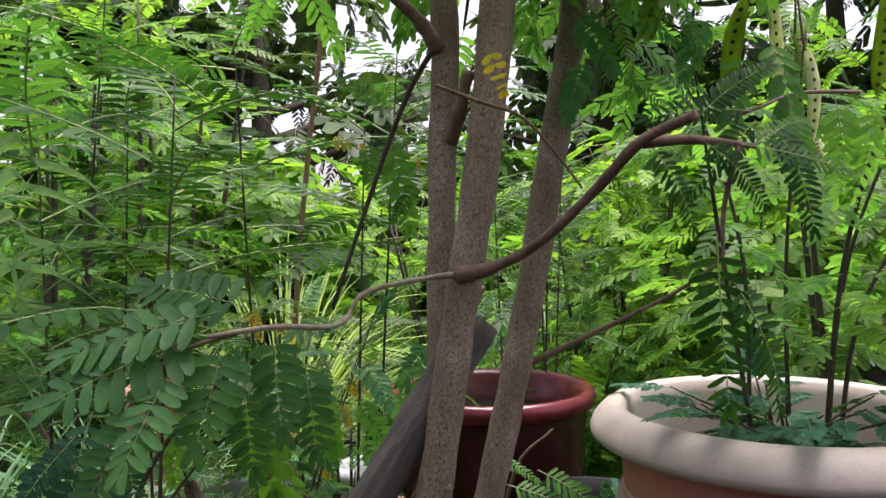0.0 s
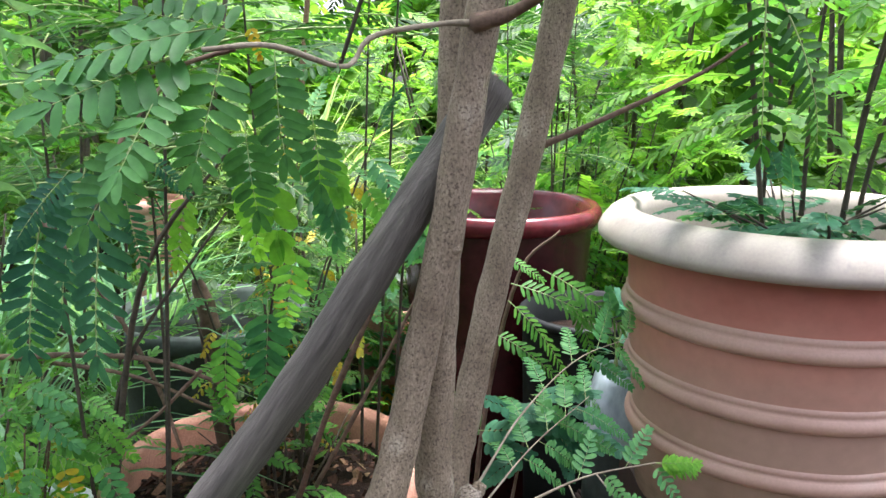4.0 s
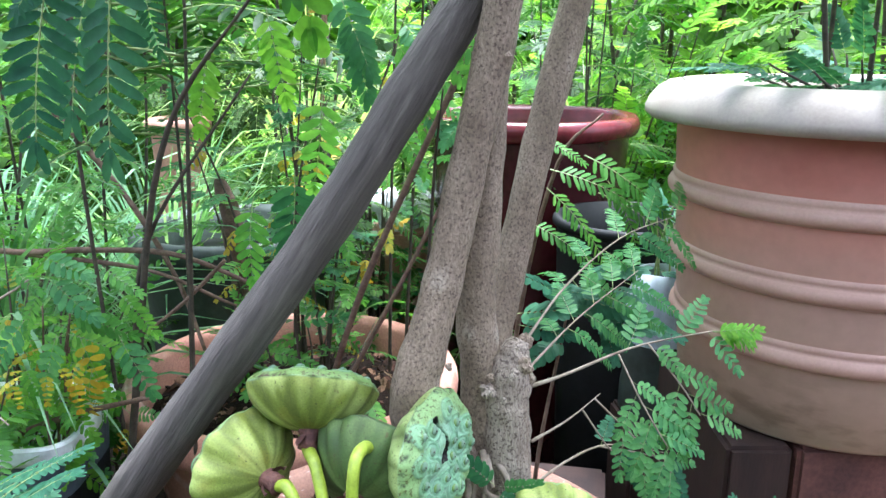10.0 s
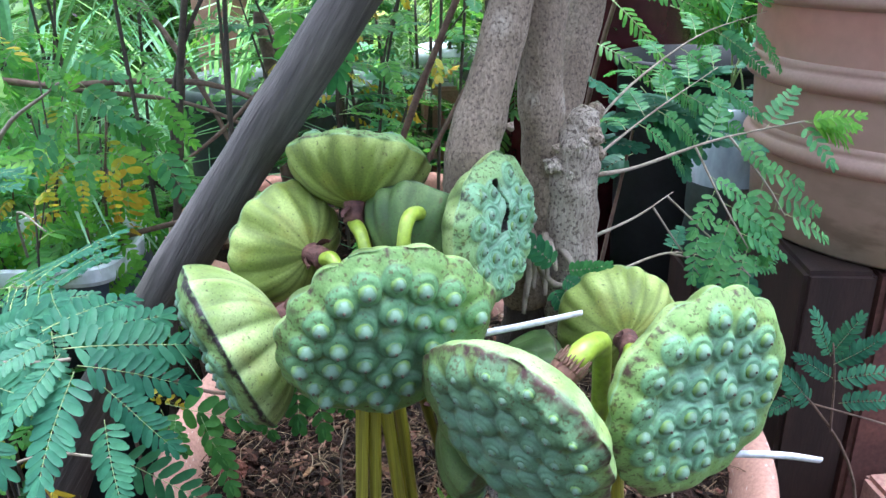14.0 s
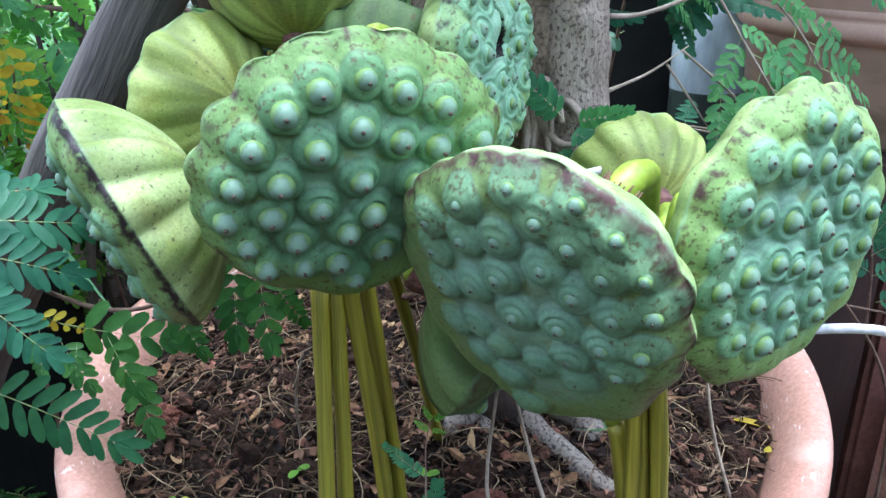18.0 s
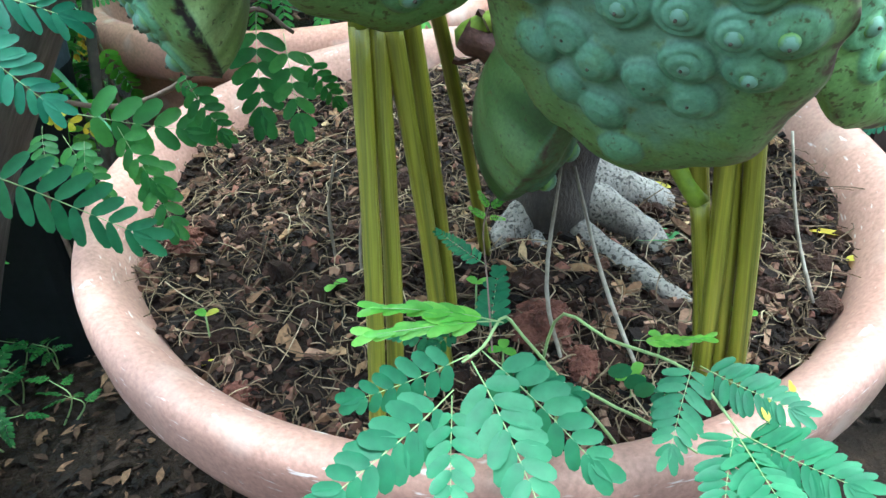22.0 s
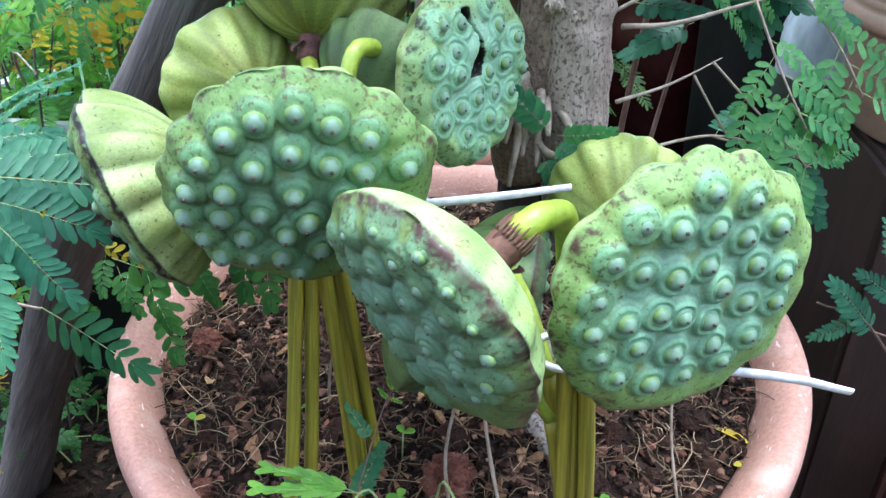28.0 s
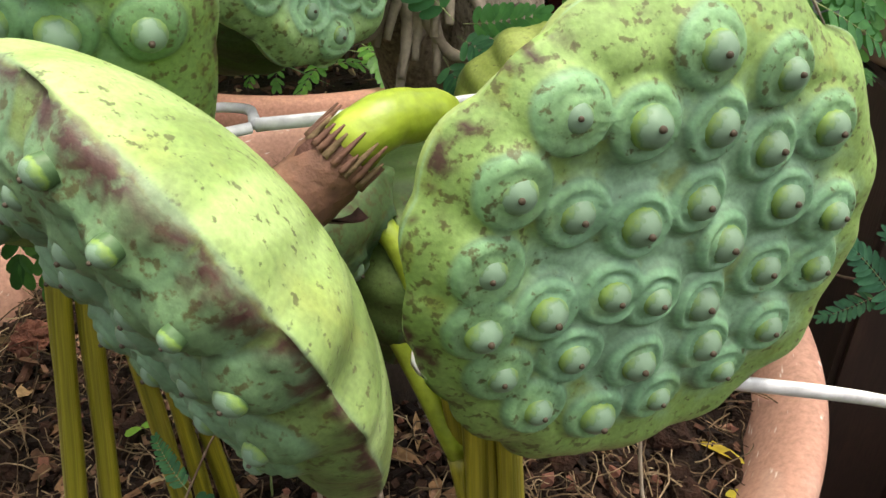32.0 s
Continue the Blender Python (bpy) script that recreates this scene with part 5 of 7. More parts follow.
h, k, n = lotus_head("large pale green lotus seed pod facing the path", (0.1035, 0.5133, 0.5206), (0.5946, -0.8036, -0.0261), 0.07, 0.038, D_SEEDS, [68, 69, 70, 67, 68, 72, 70, 75, 75, 74, 70, 68, 67, 67, 69, 72, 72, 70, 73, 71], 4, 0.05, 13, 0.8, near=True, bruised=0.12, mound=0.0042)
stalk(h, k, n, [(0.062, 0.552, 0.525)], (0.056, 0.549, 0.46), (0.069, 0.546), 0.0048, 4)
h, k, n = lotus_head("lotus seed pod seen edge-on with a black bruised rim", (-0.2012, 0.5293, 0.5274), (-0.802, -0.48, -0.355), 0.058, 0.045, None, None, 5, 0.06, 11, 0.9, bruised=0.3, near=True, line=2.6, mat=M_pod_edge)
stalk(h, k, n, [(-0.132, 0.545, 0.562)], (-0.1065, 0.556, 0.49), (-0.111, 0.518), 0.0043, 5)
h, k, n = lotus_head("pale lotus seed pod with a split, insect-eaten face", (-0.0229, 0.6105, 0.5884), (0.89, -0.441, 0.117), 0.0515, 0.0369, None, None, 6, 0.05, 11, 0.45, True, near=True, mat=M_pod_pale, seed_size=0.8)
stalk(h, k, n, [(-0.085, 0.585, 0.602)], (-0.088, 0.565, 0.53), (-0.062, 0.668), 0.0036, 6)
h, k, n = lotus_head("upturned lotus seed pod showing its ribbed yellow-green back", (-0.132, 0.6609, 0.6261), (-0.013, 0.627, 0.779), 0.0524, 0.0401, None, None, 7, 0.03, 15, 0.5, mat=M_pod_back)
stalk(h, k, n, [(-0.120, 0.606, 0.575)], (-0.094, 0.563, 0.50), (-0.083, 0.588), 0.0043, 7)
h, k, n = lotus_head("yellow-green lotus seed pod turned away, with soft ribs", (-0.1932, 0.6358, 0.5642), (-0.821, 0.572, 0.007), 0.0482, 0.0382, None, None, 8, 0.04, 12, 0.6, mat=M_pod_back)
stalk(h, k, n, [(-0.136, 0.594, 0.560)], (-0.101, 0.556, 0.495), (-0.084, 0.553), 0.0043, 8)
h, k, n = lotus_head("ribbed lotus seed pod facing the tree, with a withered neck", (0.0583, 0.6532, 0.5055), (-0.174, 0.984, -0.021), 0.0445, 0.0412, None, None, 9, 0.04, 15, 0.6, mat=M_pod_back)
stalk(h, k, n, [(0.058, 0.562, 0.505)], (0.048, 0.553, 0.45), (0.061, 0.553), 0.0046, 9)
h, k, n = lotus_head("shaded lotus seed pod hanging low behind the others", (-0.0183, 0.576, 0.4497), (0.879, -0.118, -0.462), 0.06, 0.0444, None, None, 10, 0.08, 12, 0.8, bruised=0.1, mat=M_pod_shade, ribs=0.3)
stalk(h, k, n, [(-0.03, 0.58, 0.490), (0.008, 0.575, 0.485)], (0.036, 0.560, 0.43), (0.056, 0.560), 0.0046, 10)
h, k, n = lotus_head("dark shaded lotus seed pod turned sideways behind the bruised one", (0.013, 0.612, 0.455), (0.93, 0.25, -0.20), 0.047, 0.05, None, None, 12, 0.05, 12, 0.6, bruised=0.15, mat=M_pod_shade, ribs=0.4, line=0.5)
stalk(h, k, n, [(-0.03, 0.585, 0.475), (0.0, 0.575, 0.46)], (0.040, 0.556, 0.40), (0.058, 0.556), 0.0044, 12)
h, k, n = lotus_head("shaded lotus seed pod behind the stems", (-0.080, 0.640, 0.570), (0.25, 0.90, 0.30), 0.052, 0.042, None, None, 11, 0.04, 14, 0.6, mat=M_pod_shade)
stalk(h, k, n, [(-0.100, 0.585, 0.545)], (-0.099, 0.568, 0.50), (-0.090, 0.575), 0.004, 11)


def zip_tie(a, b, c, seed):
    t = thing("cable_tie", "white nylon cable tie round the stems, its tail sticking out", "cable tie")
    tube("tail", [a, b, c], [0.0031, 0.0031, 0.0026], M_tie, t, n=14, seg=8, flat=0.55, seed=seed)
    o, d = Vector(a), Vector(b) - Vector(a)
    pts = [o + Vector((0.016 * math.cos(x) - 0.016, 0.016 * math.sin(x), 0)) for x in (0, 1.2, 2.4, 3.6, 4.8, 6.1)]
    tube("loop", pts, [0.0022] * 6, M_tie, t, n=20, seg=6)


zip_tie((-0.045, 0.585, 0.518), (-0.005, 0.602, 0.520), (0.034, 0.617, 0.524), 1)
zip_tie((0.060, 0.540, 0.462), (0.150, 0.545, 0.464), (0.199, 0.580, 0.437), 2)


# ---- leaves of the potted tree ----
def span(plant, kinds, a, b, up=(0, -0.9, 0.5), natural=0.085, seed=0, label=""):
    """A leaf from a to b, its face to up."""
    d = Vector(b) - Vector(a)
    rng = random.Random(seed)
    me = kinds[seed % len(kinds)]
    return part("leaf", me, plant, label, aim(a, d, up, rng.uniform(-0.25, 0.25), d.length / natural))


FAN_LEAVES = [((-0.137, 0.48, 1.013), (-0.15, 0.435, 0.97)), ((-0.111, 0.496, 1.026), (-0.12, 0.47, 0.968)), ((-0.084, 0.51, 1.03), (-0.077, 0.494, 0.97)), ((-0.066, 0.522, 0.999), (-0.06, 0.515, 0.95)), ((-0.171, 0.517, 0.983), (-0.198, 0.492, 0.928)), ((-0.121, 0.568, 0.987), (-0.112, 0.56, 0.925)), ((-0.114, 0.501, 1.043), (-0.196, 0.475, 1.03)), ((-0.122, 0.498, 1.033), (-0.193, 0.452, 1.005)), ((-0.108, 0.545, 1.042), (-0.185, 0.559, 1.061)), ((-0.057, 0.587, 1.028), (-0.083, 0.561, 1.022))]


def tree_leaves():
    F = (0.0, -0.85, 0.5)
    # the hanging fan beside the thin side branch
    for i, (a, b) in enumerate(FAN_LEAVES):
        span(tree, FAN, a, b, F if i < 6 else (0.1, -0.6, 0.8), 0.072, i)
    tube("twig", [(-0.10, 0.49, 1.031), (-0.125, 0.49, 1.024), (-0.16, 0.485, 1.010)], [0.0016, 0.0013, 0.0009], M_branch, tree, n=8, seg=6)
    span(tree, YELLOW, (-0.094, 0.497, 1.045), (-0.086, 0.492, 1.030), F, 0.05, 1, "orange-yellow dying leaf")
    # the dark spray hanging further down
    tube("twig", [(-0.16, 0.56, 1.02), (-0.185, 0.53, 0.98), (-0.20, 0.51, 0.93)], [0.002, 0.0016, 0.001], M_branch, tree, n=8, seg=6)
    for i, (a, b) in enumerate([((-0.209, 0.543, 0.954), (-0.221, 0.522, 0.829)), ((-0.25, 0.549, 0.946), (-0.262, 0.524, 0.833)), ((-0.208, 0.571, 0.943), (-0.198, 0.565, 0.889)), ((-0.227, 0.54, 0.958), (-0.262, 0.524, 0.913)), ((-0.204, 0.607, 0.959), (-0.178, 0.615, 0.933)), ((-0.25, 0.608, 0.958), (-0.269, 0.574, 0.849))]):
        span(tree, HANG, a, b, F, 0.135, i)
    for i, (a, b) in enumerate([((-0.114, 0.596, 0.956), (-0.107, 0.578, 0.899)), ((-0.076, 0.576, 0.978), (-0.056, 0.565, 0.941))]):
        span(tree, BROAD, a, b, F, 0.07, i, "fresh leaf with broad oval leaflets")
    # to the other side of the stems
    for i, (a, b) in enumerate([((0.190, 0.50, 1.085), (0.195, 0.49, 0.968)), ((0.197, 0.50, 1.060), (0.248, 0.49, 0.976)), ((0.178, 0.49, 1.14), (0.215, 0.47, 1.105)), ((0.20, 0.49, 1.137), (0.265, 0.48, 1.128)), ((0.205, 0.49, 1.135), (0.25, 0.50, 1.165)), ((0.17, 0.48, 1.15), (0.205, 0.46, 1.185)), ((0.165, 0.46, 1.150), (0.135, 0.44, 1.185)), ((0.15, 0.50, 1.14), (0.185, 0.49, 1.09))]):
        span(tree, LONG, a, b, F, 0.25, i)
    tube("twig", [(0.20, 0.492, 1.136), (0.193, 0.50, 1.10), (0.192, 0.50, 1.06)], [0.0018, 0.0015, 0.001], M_branch, tree, n=8, seg=6)
    for i, (a, b) in enumerate([((-0.032, 0.764, 1.183), (-0.008, 0.763, 1.094)), ((-0.053, 0.782, 1.183), (-0.06, 0.766, 1.135)), ((-0.031, 0.761, 1.204), (-0.065, 0.741, 1.238)), ((-0.009, 0.771, 1.134), (-0.034, 0.77, 1.102))]):
        span(tree, LEAF, a, b, F, 0.092, i + 1)
    # the crown over the path: branches out of the stems, seen from below
    rng = random.Random(21)
    for i in range(44):
        src = rng.choice([(0.075, 0.675, 1.36), (0.085, 0.68, 1.55), (0.015, 0.735, 1.36), (0.0, 0.75, 1.55), (0.165, 0.895, 1.42), (0.17, 0.91, 1.6)])
        a = rng.uniform(0, 6.283)
        o = Vector(src)
        d = Vector((math.cos(a), math.sin(a) * 0.9, rng.uniform(-0.12, 0.55))).normalized()
        l = rng.uniform(0.25, 0.62)
        if o.y + d.y * l < 0.12 and abs(o.x + d.x * l) < 0.3 and o.z + d.z * l < 1.5:
            continue
        sprig(tree, [o, o + d * l * 0.5 + Vector((0, 0, 0.02)), o + d * l + Vector((0, 0, -0.05))], [0.005, 0.0035, 0.0015], LEAF, 9, 0.2, 1.0, M_twig, 1.15, 100 + i, sag=0.35, odd=(DARK, 0.2))


tree_leaves()
for i, (a, b) in enumerate([((-0.068, 0.62, 1.16), (-0.04, 0.62, 1.164)), ((-0.002, 0.66, 1.153), (0.007, 0.66, 1.141)), ((0.056, 0.6, 1.227), (0.069, 0.6, 1.19))]):
    span(tree, YELLOW, a, b, (0, -0.85, 0.5), 0.05, i, "withered orange-yellow leaf")


def side_fronds():
    ob = thing("shrub", "shoot with long feathery fronds arching out beside the planter", "shrub")
    tube("stem", [(0.02, 1.22, 0.0), (0.05, 1.20, 0.45), (0.10, 1.18, 0.72), (0.16, 1.16, 0.80)], [0.005, 0.004, 0.003, 0.0015], M_branch, ob, n=16, seg=7, seed=2)
    for i, (a, b) in enumerate([((0.09, 1.14, 0.727), (0.211, 1.1, 0.702)), ((0.156, 1.14, 0.694), (0.273, 1.1, 0.653)), ((0.134, 1.14, 0.744), (0.259, 1.1, 0.69)), ((0.086, 1.14, 0.701), (0.183, 1.1, 0.622)), ((0.168, 1.14, 0.711), (0.226, 1.1, 0.623)), ((0.062, 1.14, 0.649), (0.167, 1.1, 0.613)), ((0.069, 1.14, 0.769), (0.13, 1.1, 0.754))]):
        span(ob, FROND, a, b, (0.0, -0.45, 0.9), 0.21, i)
    low = thing("shrub", "low blue-green feathery growth between the stems and the planter", "shrub")
    tube("stem", [(0.06, 0.98, 0.0), (0.07, 0.96, 0.35), (0.10, 0.95, 0.58)], [0.004, 0.003, 0.0015], M_branch, low, n=12, seg=6, seed=3)
    for i, (a, b) in enumerate([((0.102, 0.96, 0.599), (0.05, 0.92, 0.645)), ((0.108, 0.96, 0.629), (0.171, 0.92, 0.655)), ((0.123, 0.96, 0.584), (0.181, 0.92, 0.582)), ((0.15, 0.96, 0.615), (0.186, 0.92, 0.619)), ((0.066, 0.96, 0.613), (0.118, 0.92, 0.625)), ((0.045, 0.96, 0.567), (0.099, 0.92, 0.573)), ((0.145, 0.96, 0.576), (0.155, 0.92, 0.544)), ((0.103, 0.96, 0.552), (0.052, 0.92, 0.534)), ((0.173, 0.96, 0.585), (0.222, 0.92, 0.575)), ((0.079, 0.96, 0.61), (0.166, 0.92, 0.606)), ((0.105, 0.96, 0.625), (0.162, 0.92, 0.572)), ((0.04, 0.96, 0.581), (0.103, 0.92, 0.605))]):
        span(low, TEAL, a, b, (0.0, -0.5, 0.85), 0.062, i)


side_fronds()


def middle_shoot():
    ob = thing("shrub", "leafy shoot growing in front of the maroon pot", "shrub")
    tube("stem", [(-0.10, 1.22, 0.0), (-0.09, 1.18, 0.40), (-0.07, 1.12, 0.70), (-0.05, 1.02, 0.84)], [0.004, 0.003, 0.0022, 0.001], M_twig, ob, n=18, seg=7, seed=8)
    for i, (a, b) in enumerate([((-0.055, 1.017, 0.926), (0.002, 0.99, 0.873)), ((-0.013, 1.044, 0.951), (-0.052, 1.01, 0.891)), ((-0.063, 1.008, 0.884), (-0.005, 0.983, 0.846)), ((-0.105, 1.061, 0.92), (-0.056, 1.006, 0.87)), ((-0.108, 1.234, 0.842), (-0.04, 1.206, 0.804)), ((-0.092, 1.231, 0.793), (-0.04, 1.2, 0.756)), ((-0.05, 1.239, 0.85), (-0.097, 1.2, 0.788)), ((-0.017, 1.237, 0.801), (-0.063, 1.178, 0.751)), ((-0.129, 1.196, 0.788), (-0.087, 1.172, 0.727))]):
        span(ob, (LEAF, DARK)[i % 2], a, b, (0.1, -0.8, 0.6), 0.082, i)


middle_shoot()


def hanging_fronds():
    bush = thing("shrub", "feathery fronds hanging beside the pole, some turning yellow", "shrub")
    tube("stem", [(-0.52, 0.97, 0.0), (-0.44, 0.96, 0.45), (-0.36, 0.93, 0.78), (-0.22, 0.87, 0.95)], [0.006, 0.005, 0.0035, 0.0015], M_twig, bush, n=20, seg=7, lumps=0.05, seed=4)
    tube("stem", [(-0.44, 0.96, 0.45), (-0.40, 0.95, 0.66), (-0.26, 0.95, 0.86)], [0.004, 0.003, 0.0015], M_twig, bush, n=14, seg=6, seed=5)
    for i, (a, b) in enumerate([((-0.266, 0.95, 0.72), (-0.275, 0.93, 0.617)), ((-0.218, 0.95, 0.753), (-0.215, 0.93, 0.64)), ((-0.201, 0.82, 0.926), (-0.188, 0.8, 0.844)), ((-0.157, 0.85, 0.851), (-0.169, 0.83, 0.744)), ((-0.141, 0.9, 0.917), (-0.114, 0.88, 0.845)), ((-0.306, 0.95, 0.89), (-0.326, 0.93, 0.799)), ((-0.097, 0.95, 0.898), (-0.055, 0.93, 0.834)), ((-0.152, 0.9, 0.946), (-0.112, 0.88, 0.872))]):
        span(bush, (LEAF, DARK, FRESH)[i % 3 if i != 2 else 2], a, b, (0.1, -0.85, 0.5), (0.092, 0.068, 0.092)[i % 3 if i != 2 else 2], i)
    tube("stem", [(-0.70, 0.90, 0.0), (-0.66, 0.89, 0.35), (-0.60, 0.88, 0.56), (-0.50, 0.87, 0.64)], [0.005, 0.004, 0.003, 0.0012], M_pale_twig, bush, n=18, seg=7, seed=6)
    for i, (a, b) in enumerate([((-0.494, 0.88, 0.626), (-0.514, 0.86, 0.579)), ((-0.485, 0.88, 0.639), (-0.427, 0.86, 0.608)), ((-0.464, 0.88, 0.6), (-0.398, 0.86, 0.582)), ((-0.481, 0.88, 0.572), (-0.498, 0.86, 0.511)), ((-0.455, 0.88, 0.572), (-0.431, 0.86, 0.513)), ((-0.511, 0.88, 0.598), (-0.553, 0.86, 0.537)), ((-0.402, 0.88, 0.628), (-0.366, 0.86, 0.583)), ((-0.488, 0.88, 0.666), (-0.434, 0.86, 0.654)), ((-0.419, 0.88, 0.654), (-0.373, 0.86, 0.636)), ((-0.446, 0.88, 0.531), (-0.463, 0.86, 0.469)), ((-0.526, 0.88, 0.536), (-0.502, 0.86, 0.482)), ((-0.408, 0.88, 0.574), (-0.372, 0.86, 0.515)), ((-0.523, 0.88, 0.652), (-0.487, 0.86, 0.633))]):
        span(bush, YELLOW if i in (4, 9) else (MINT if i % 2 else LEAF), a, b, (0.1, -0.8, 0.6), 0.05 if i in (4, 9) else (0.07 if i % 2 else 0.092), i, "yellowed leaf" if i in (4, 9) else "")


hanging_fronds()


def hanging_pods():
    rng = random.Random(8)
    for i, (a, b, w) in enumerate([((0.237, 0.791, 1.333), (0.223, 0.81, 1.275), 0.012), ((0.304, 0.758, 1.299), (0.287, 0.785, 1.207), 0.0095), ((0.326, 0.748, 1.305), (0.329, 0.769, 1.209), 0.006), ((0.351, 0.77, 1.269), (0.357, 0.779, 1.212), 0.0095), ((0.352, 0.752, 1.249), (0.364, 0.761, 1.159), 0.007), ((0.38, 0.673, 1.28), (0.388, 0.688, 1.197), 0.008), ((0.373, 0.778, 1.169), (0.388, 0.773, 1.141), 0.007), ((0.352, 0.76, 1.204), (0.348, 0.77, 1.134), 0.009)]):
        pod = thing("bean_pod", "flat green hanging pod showing its row of seeds", "seed pod", "bean pods on the tree")
        a, b = Vector(a), Vector(b)
        pod.matrix_basis = aim(a, b - a, (rng.uniform(-0.5, 0.5), -1, 0.1), rng.uniform(-0.4, 0.4))
        L = (b - a).length
        v, f = [], []
        for k in range(17):
            s = k / 16
            ww = w * math.sin(math.pi * min(1, 0.06 + s * 0.94)) ** 0.45
            for x, z in ((-ww, 0.0), (-ww * 0.5, 0.0014), (ww * 0.5, 0.0014), (ww, 0.0), (ww * 0.5, -0.0014), (-ww * 0.5, -0.0014)):
                v.append((x + 0.004 * math.sin(3 * s + i), L * s, z + 0.003 * math.sin(4 * s)))
        for k in range(16):
            for j in range(6):
                f.append((k * 6 + j, k * 6 + (j + 1) % 6, k * 6 + 6 + (j + 1) % 6, k * 6 + 6 + j))
        part("husk", mesh_of("husk", v, f, [M_bleached if i in (2, 4, 6) else M_hangpod]), pod, "pale bleached husk" if i in (2, 4, 6) else "")
        for k in range(9):
            bm = bmesh.new()
            bmesh.ops.create_icosphere(bm, subdivisions=1, radius=1.0)
            bmesh.ops.scale(bm, vec=(w * 0.36, L * 0.032, 0.0024), verts=bm.verts)
            me = bpy.data.meshes.new("bean")
            bm.to_mesh(me)
            bm.free()
            me.materials.append(M_bean)
            me.shade_smooth()
            part("bean", me, pod, "", Matrix.Translation((0.004 * math.sin(3 * (k + 1) / 10 + i), L * (k + 1) / 10, 0.003 * math.sin(0.4 * (k + 1)))))
        tube("stalk", [(0, 0, 0), (0.004, -0.03, 0.004), (0.002, -0.07, 0.0)], [0.0012, 0.001, 0.001], M_branch, pod, n=6, seg=5)


hanging_pods()


def crown_leaves():
    ob = thing("foliage_spray", "dark feathery leaves hanging between the stems and the pods", "foliage")
    tube("branch", [(0.19, 0.89, 1.36), (0.20, 0.87, 1.31), (0.22, 0.86, 1.27)], [0.002, 0.0016, 0.001], M_branch, ob, n=10, seg=6, seed=6)
    for i, (a, b) in enumerate([((0.152, 0.844, 1.318), (0.193, 0.821, 1.259)), ((0.192, 0.835, 1.326), (0.215, 0.816, 1.257)), ((0.17, 0.853, 1.272), (0.143, 0.838, 1.211)), ((0.257, 0.822, 1.32), (0.277, 0.798, 1.262)), ((0.279, 0.819, 1.307), (0.263, 0.807, 1.242)), ((0.199, 0.852, 1.254), (0.243, 0.816, 1.222))]):
        span(ob, FROND if i % 2 else DARK, a, b, (0.0, -0.85, 0.5), 0.19 if i % 2 else 0.07, i)


crown_leaves()


def pod_leaves():
    ob = thing("foliage_spray", "feathery leaves hanging in front of the bean pods", "foliage")
    tube("branch", [(0.40, 0.75, 1.21), (0.32, 0.69, 1.20), (0.26, 0.62, 1.178), (0.235, 0.61, 1.17)], [0.002, 0.0016, 0.0011], M_branch, ob, n=18, seg=6, seed=5)
    for i, (a, b) in enumerate([((0.273, 0.676, 1.238), (0.249, 0.654, 1.166)), ((0.294, 0.687, 1.249), (0.305, 0.631, 1.174)), ((0.298, 0.655, 1.183), (0.295, 0.618, 1.131)), ((0.251, 0.61, 1.173), (0.187, 0.588, 1.175)), ((0.255, 0.61, 1.166), (0.213, 0.585, 1.13)), ((0.265, 0.606, 1.163), (0.277, 0.562, 1.115)), ((0.357, 0.703, 1.199), (0.358, 0.678, 1.12)), ((0.38, 0.693, 1.192), (0.376, 0.669, 1.124))]):
        span(ob, LEAF if i in (0, 1, 2, 6, 7) else LONG, a, b, (0.0, -0.9, 0.35), 0.09 if i in (0, 1, 2, 6, 7) else 0.2, i)


pod_leaves()


# ---- small plants round the front pot ----
FINE = [leaf_mesh("feather_leaf", M_mint if k else M_dark, 14, 0.082, 0.0135, 0.0044, 0.2 + 0.1 * k, 60 + k) for k in range(3)]


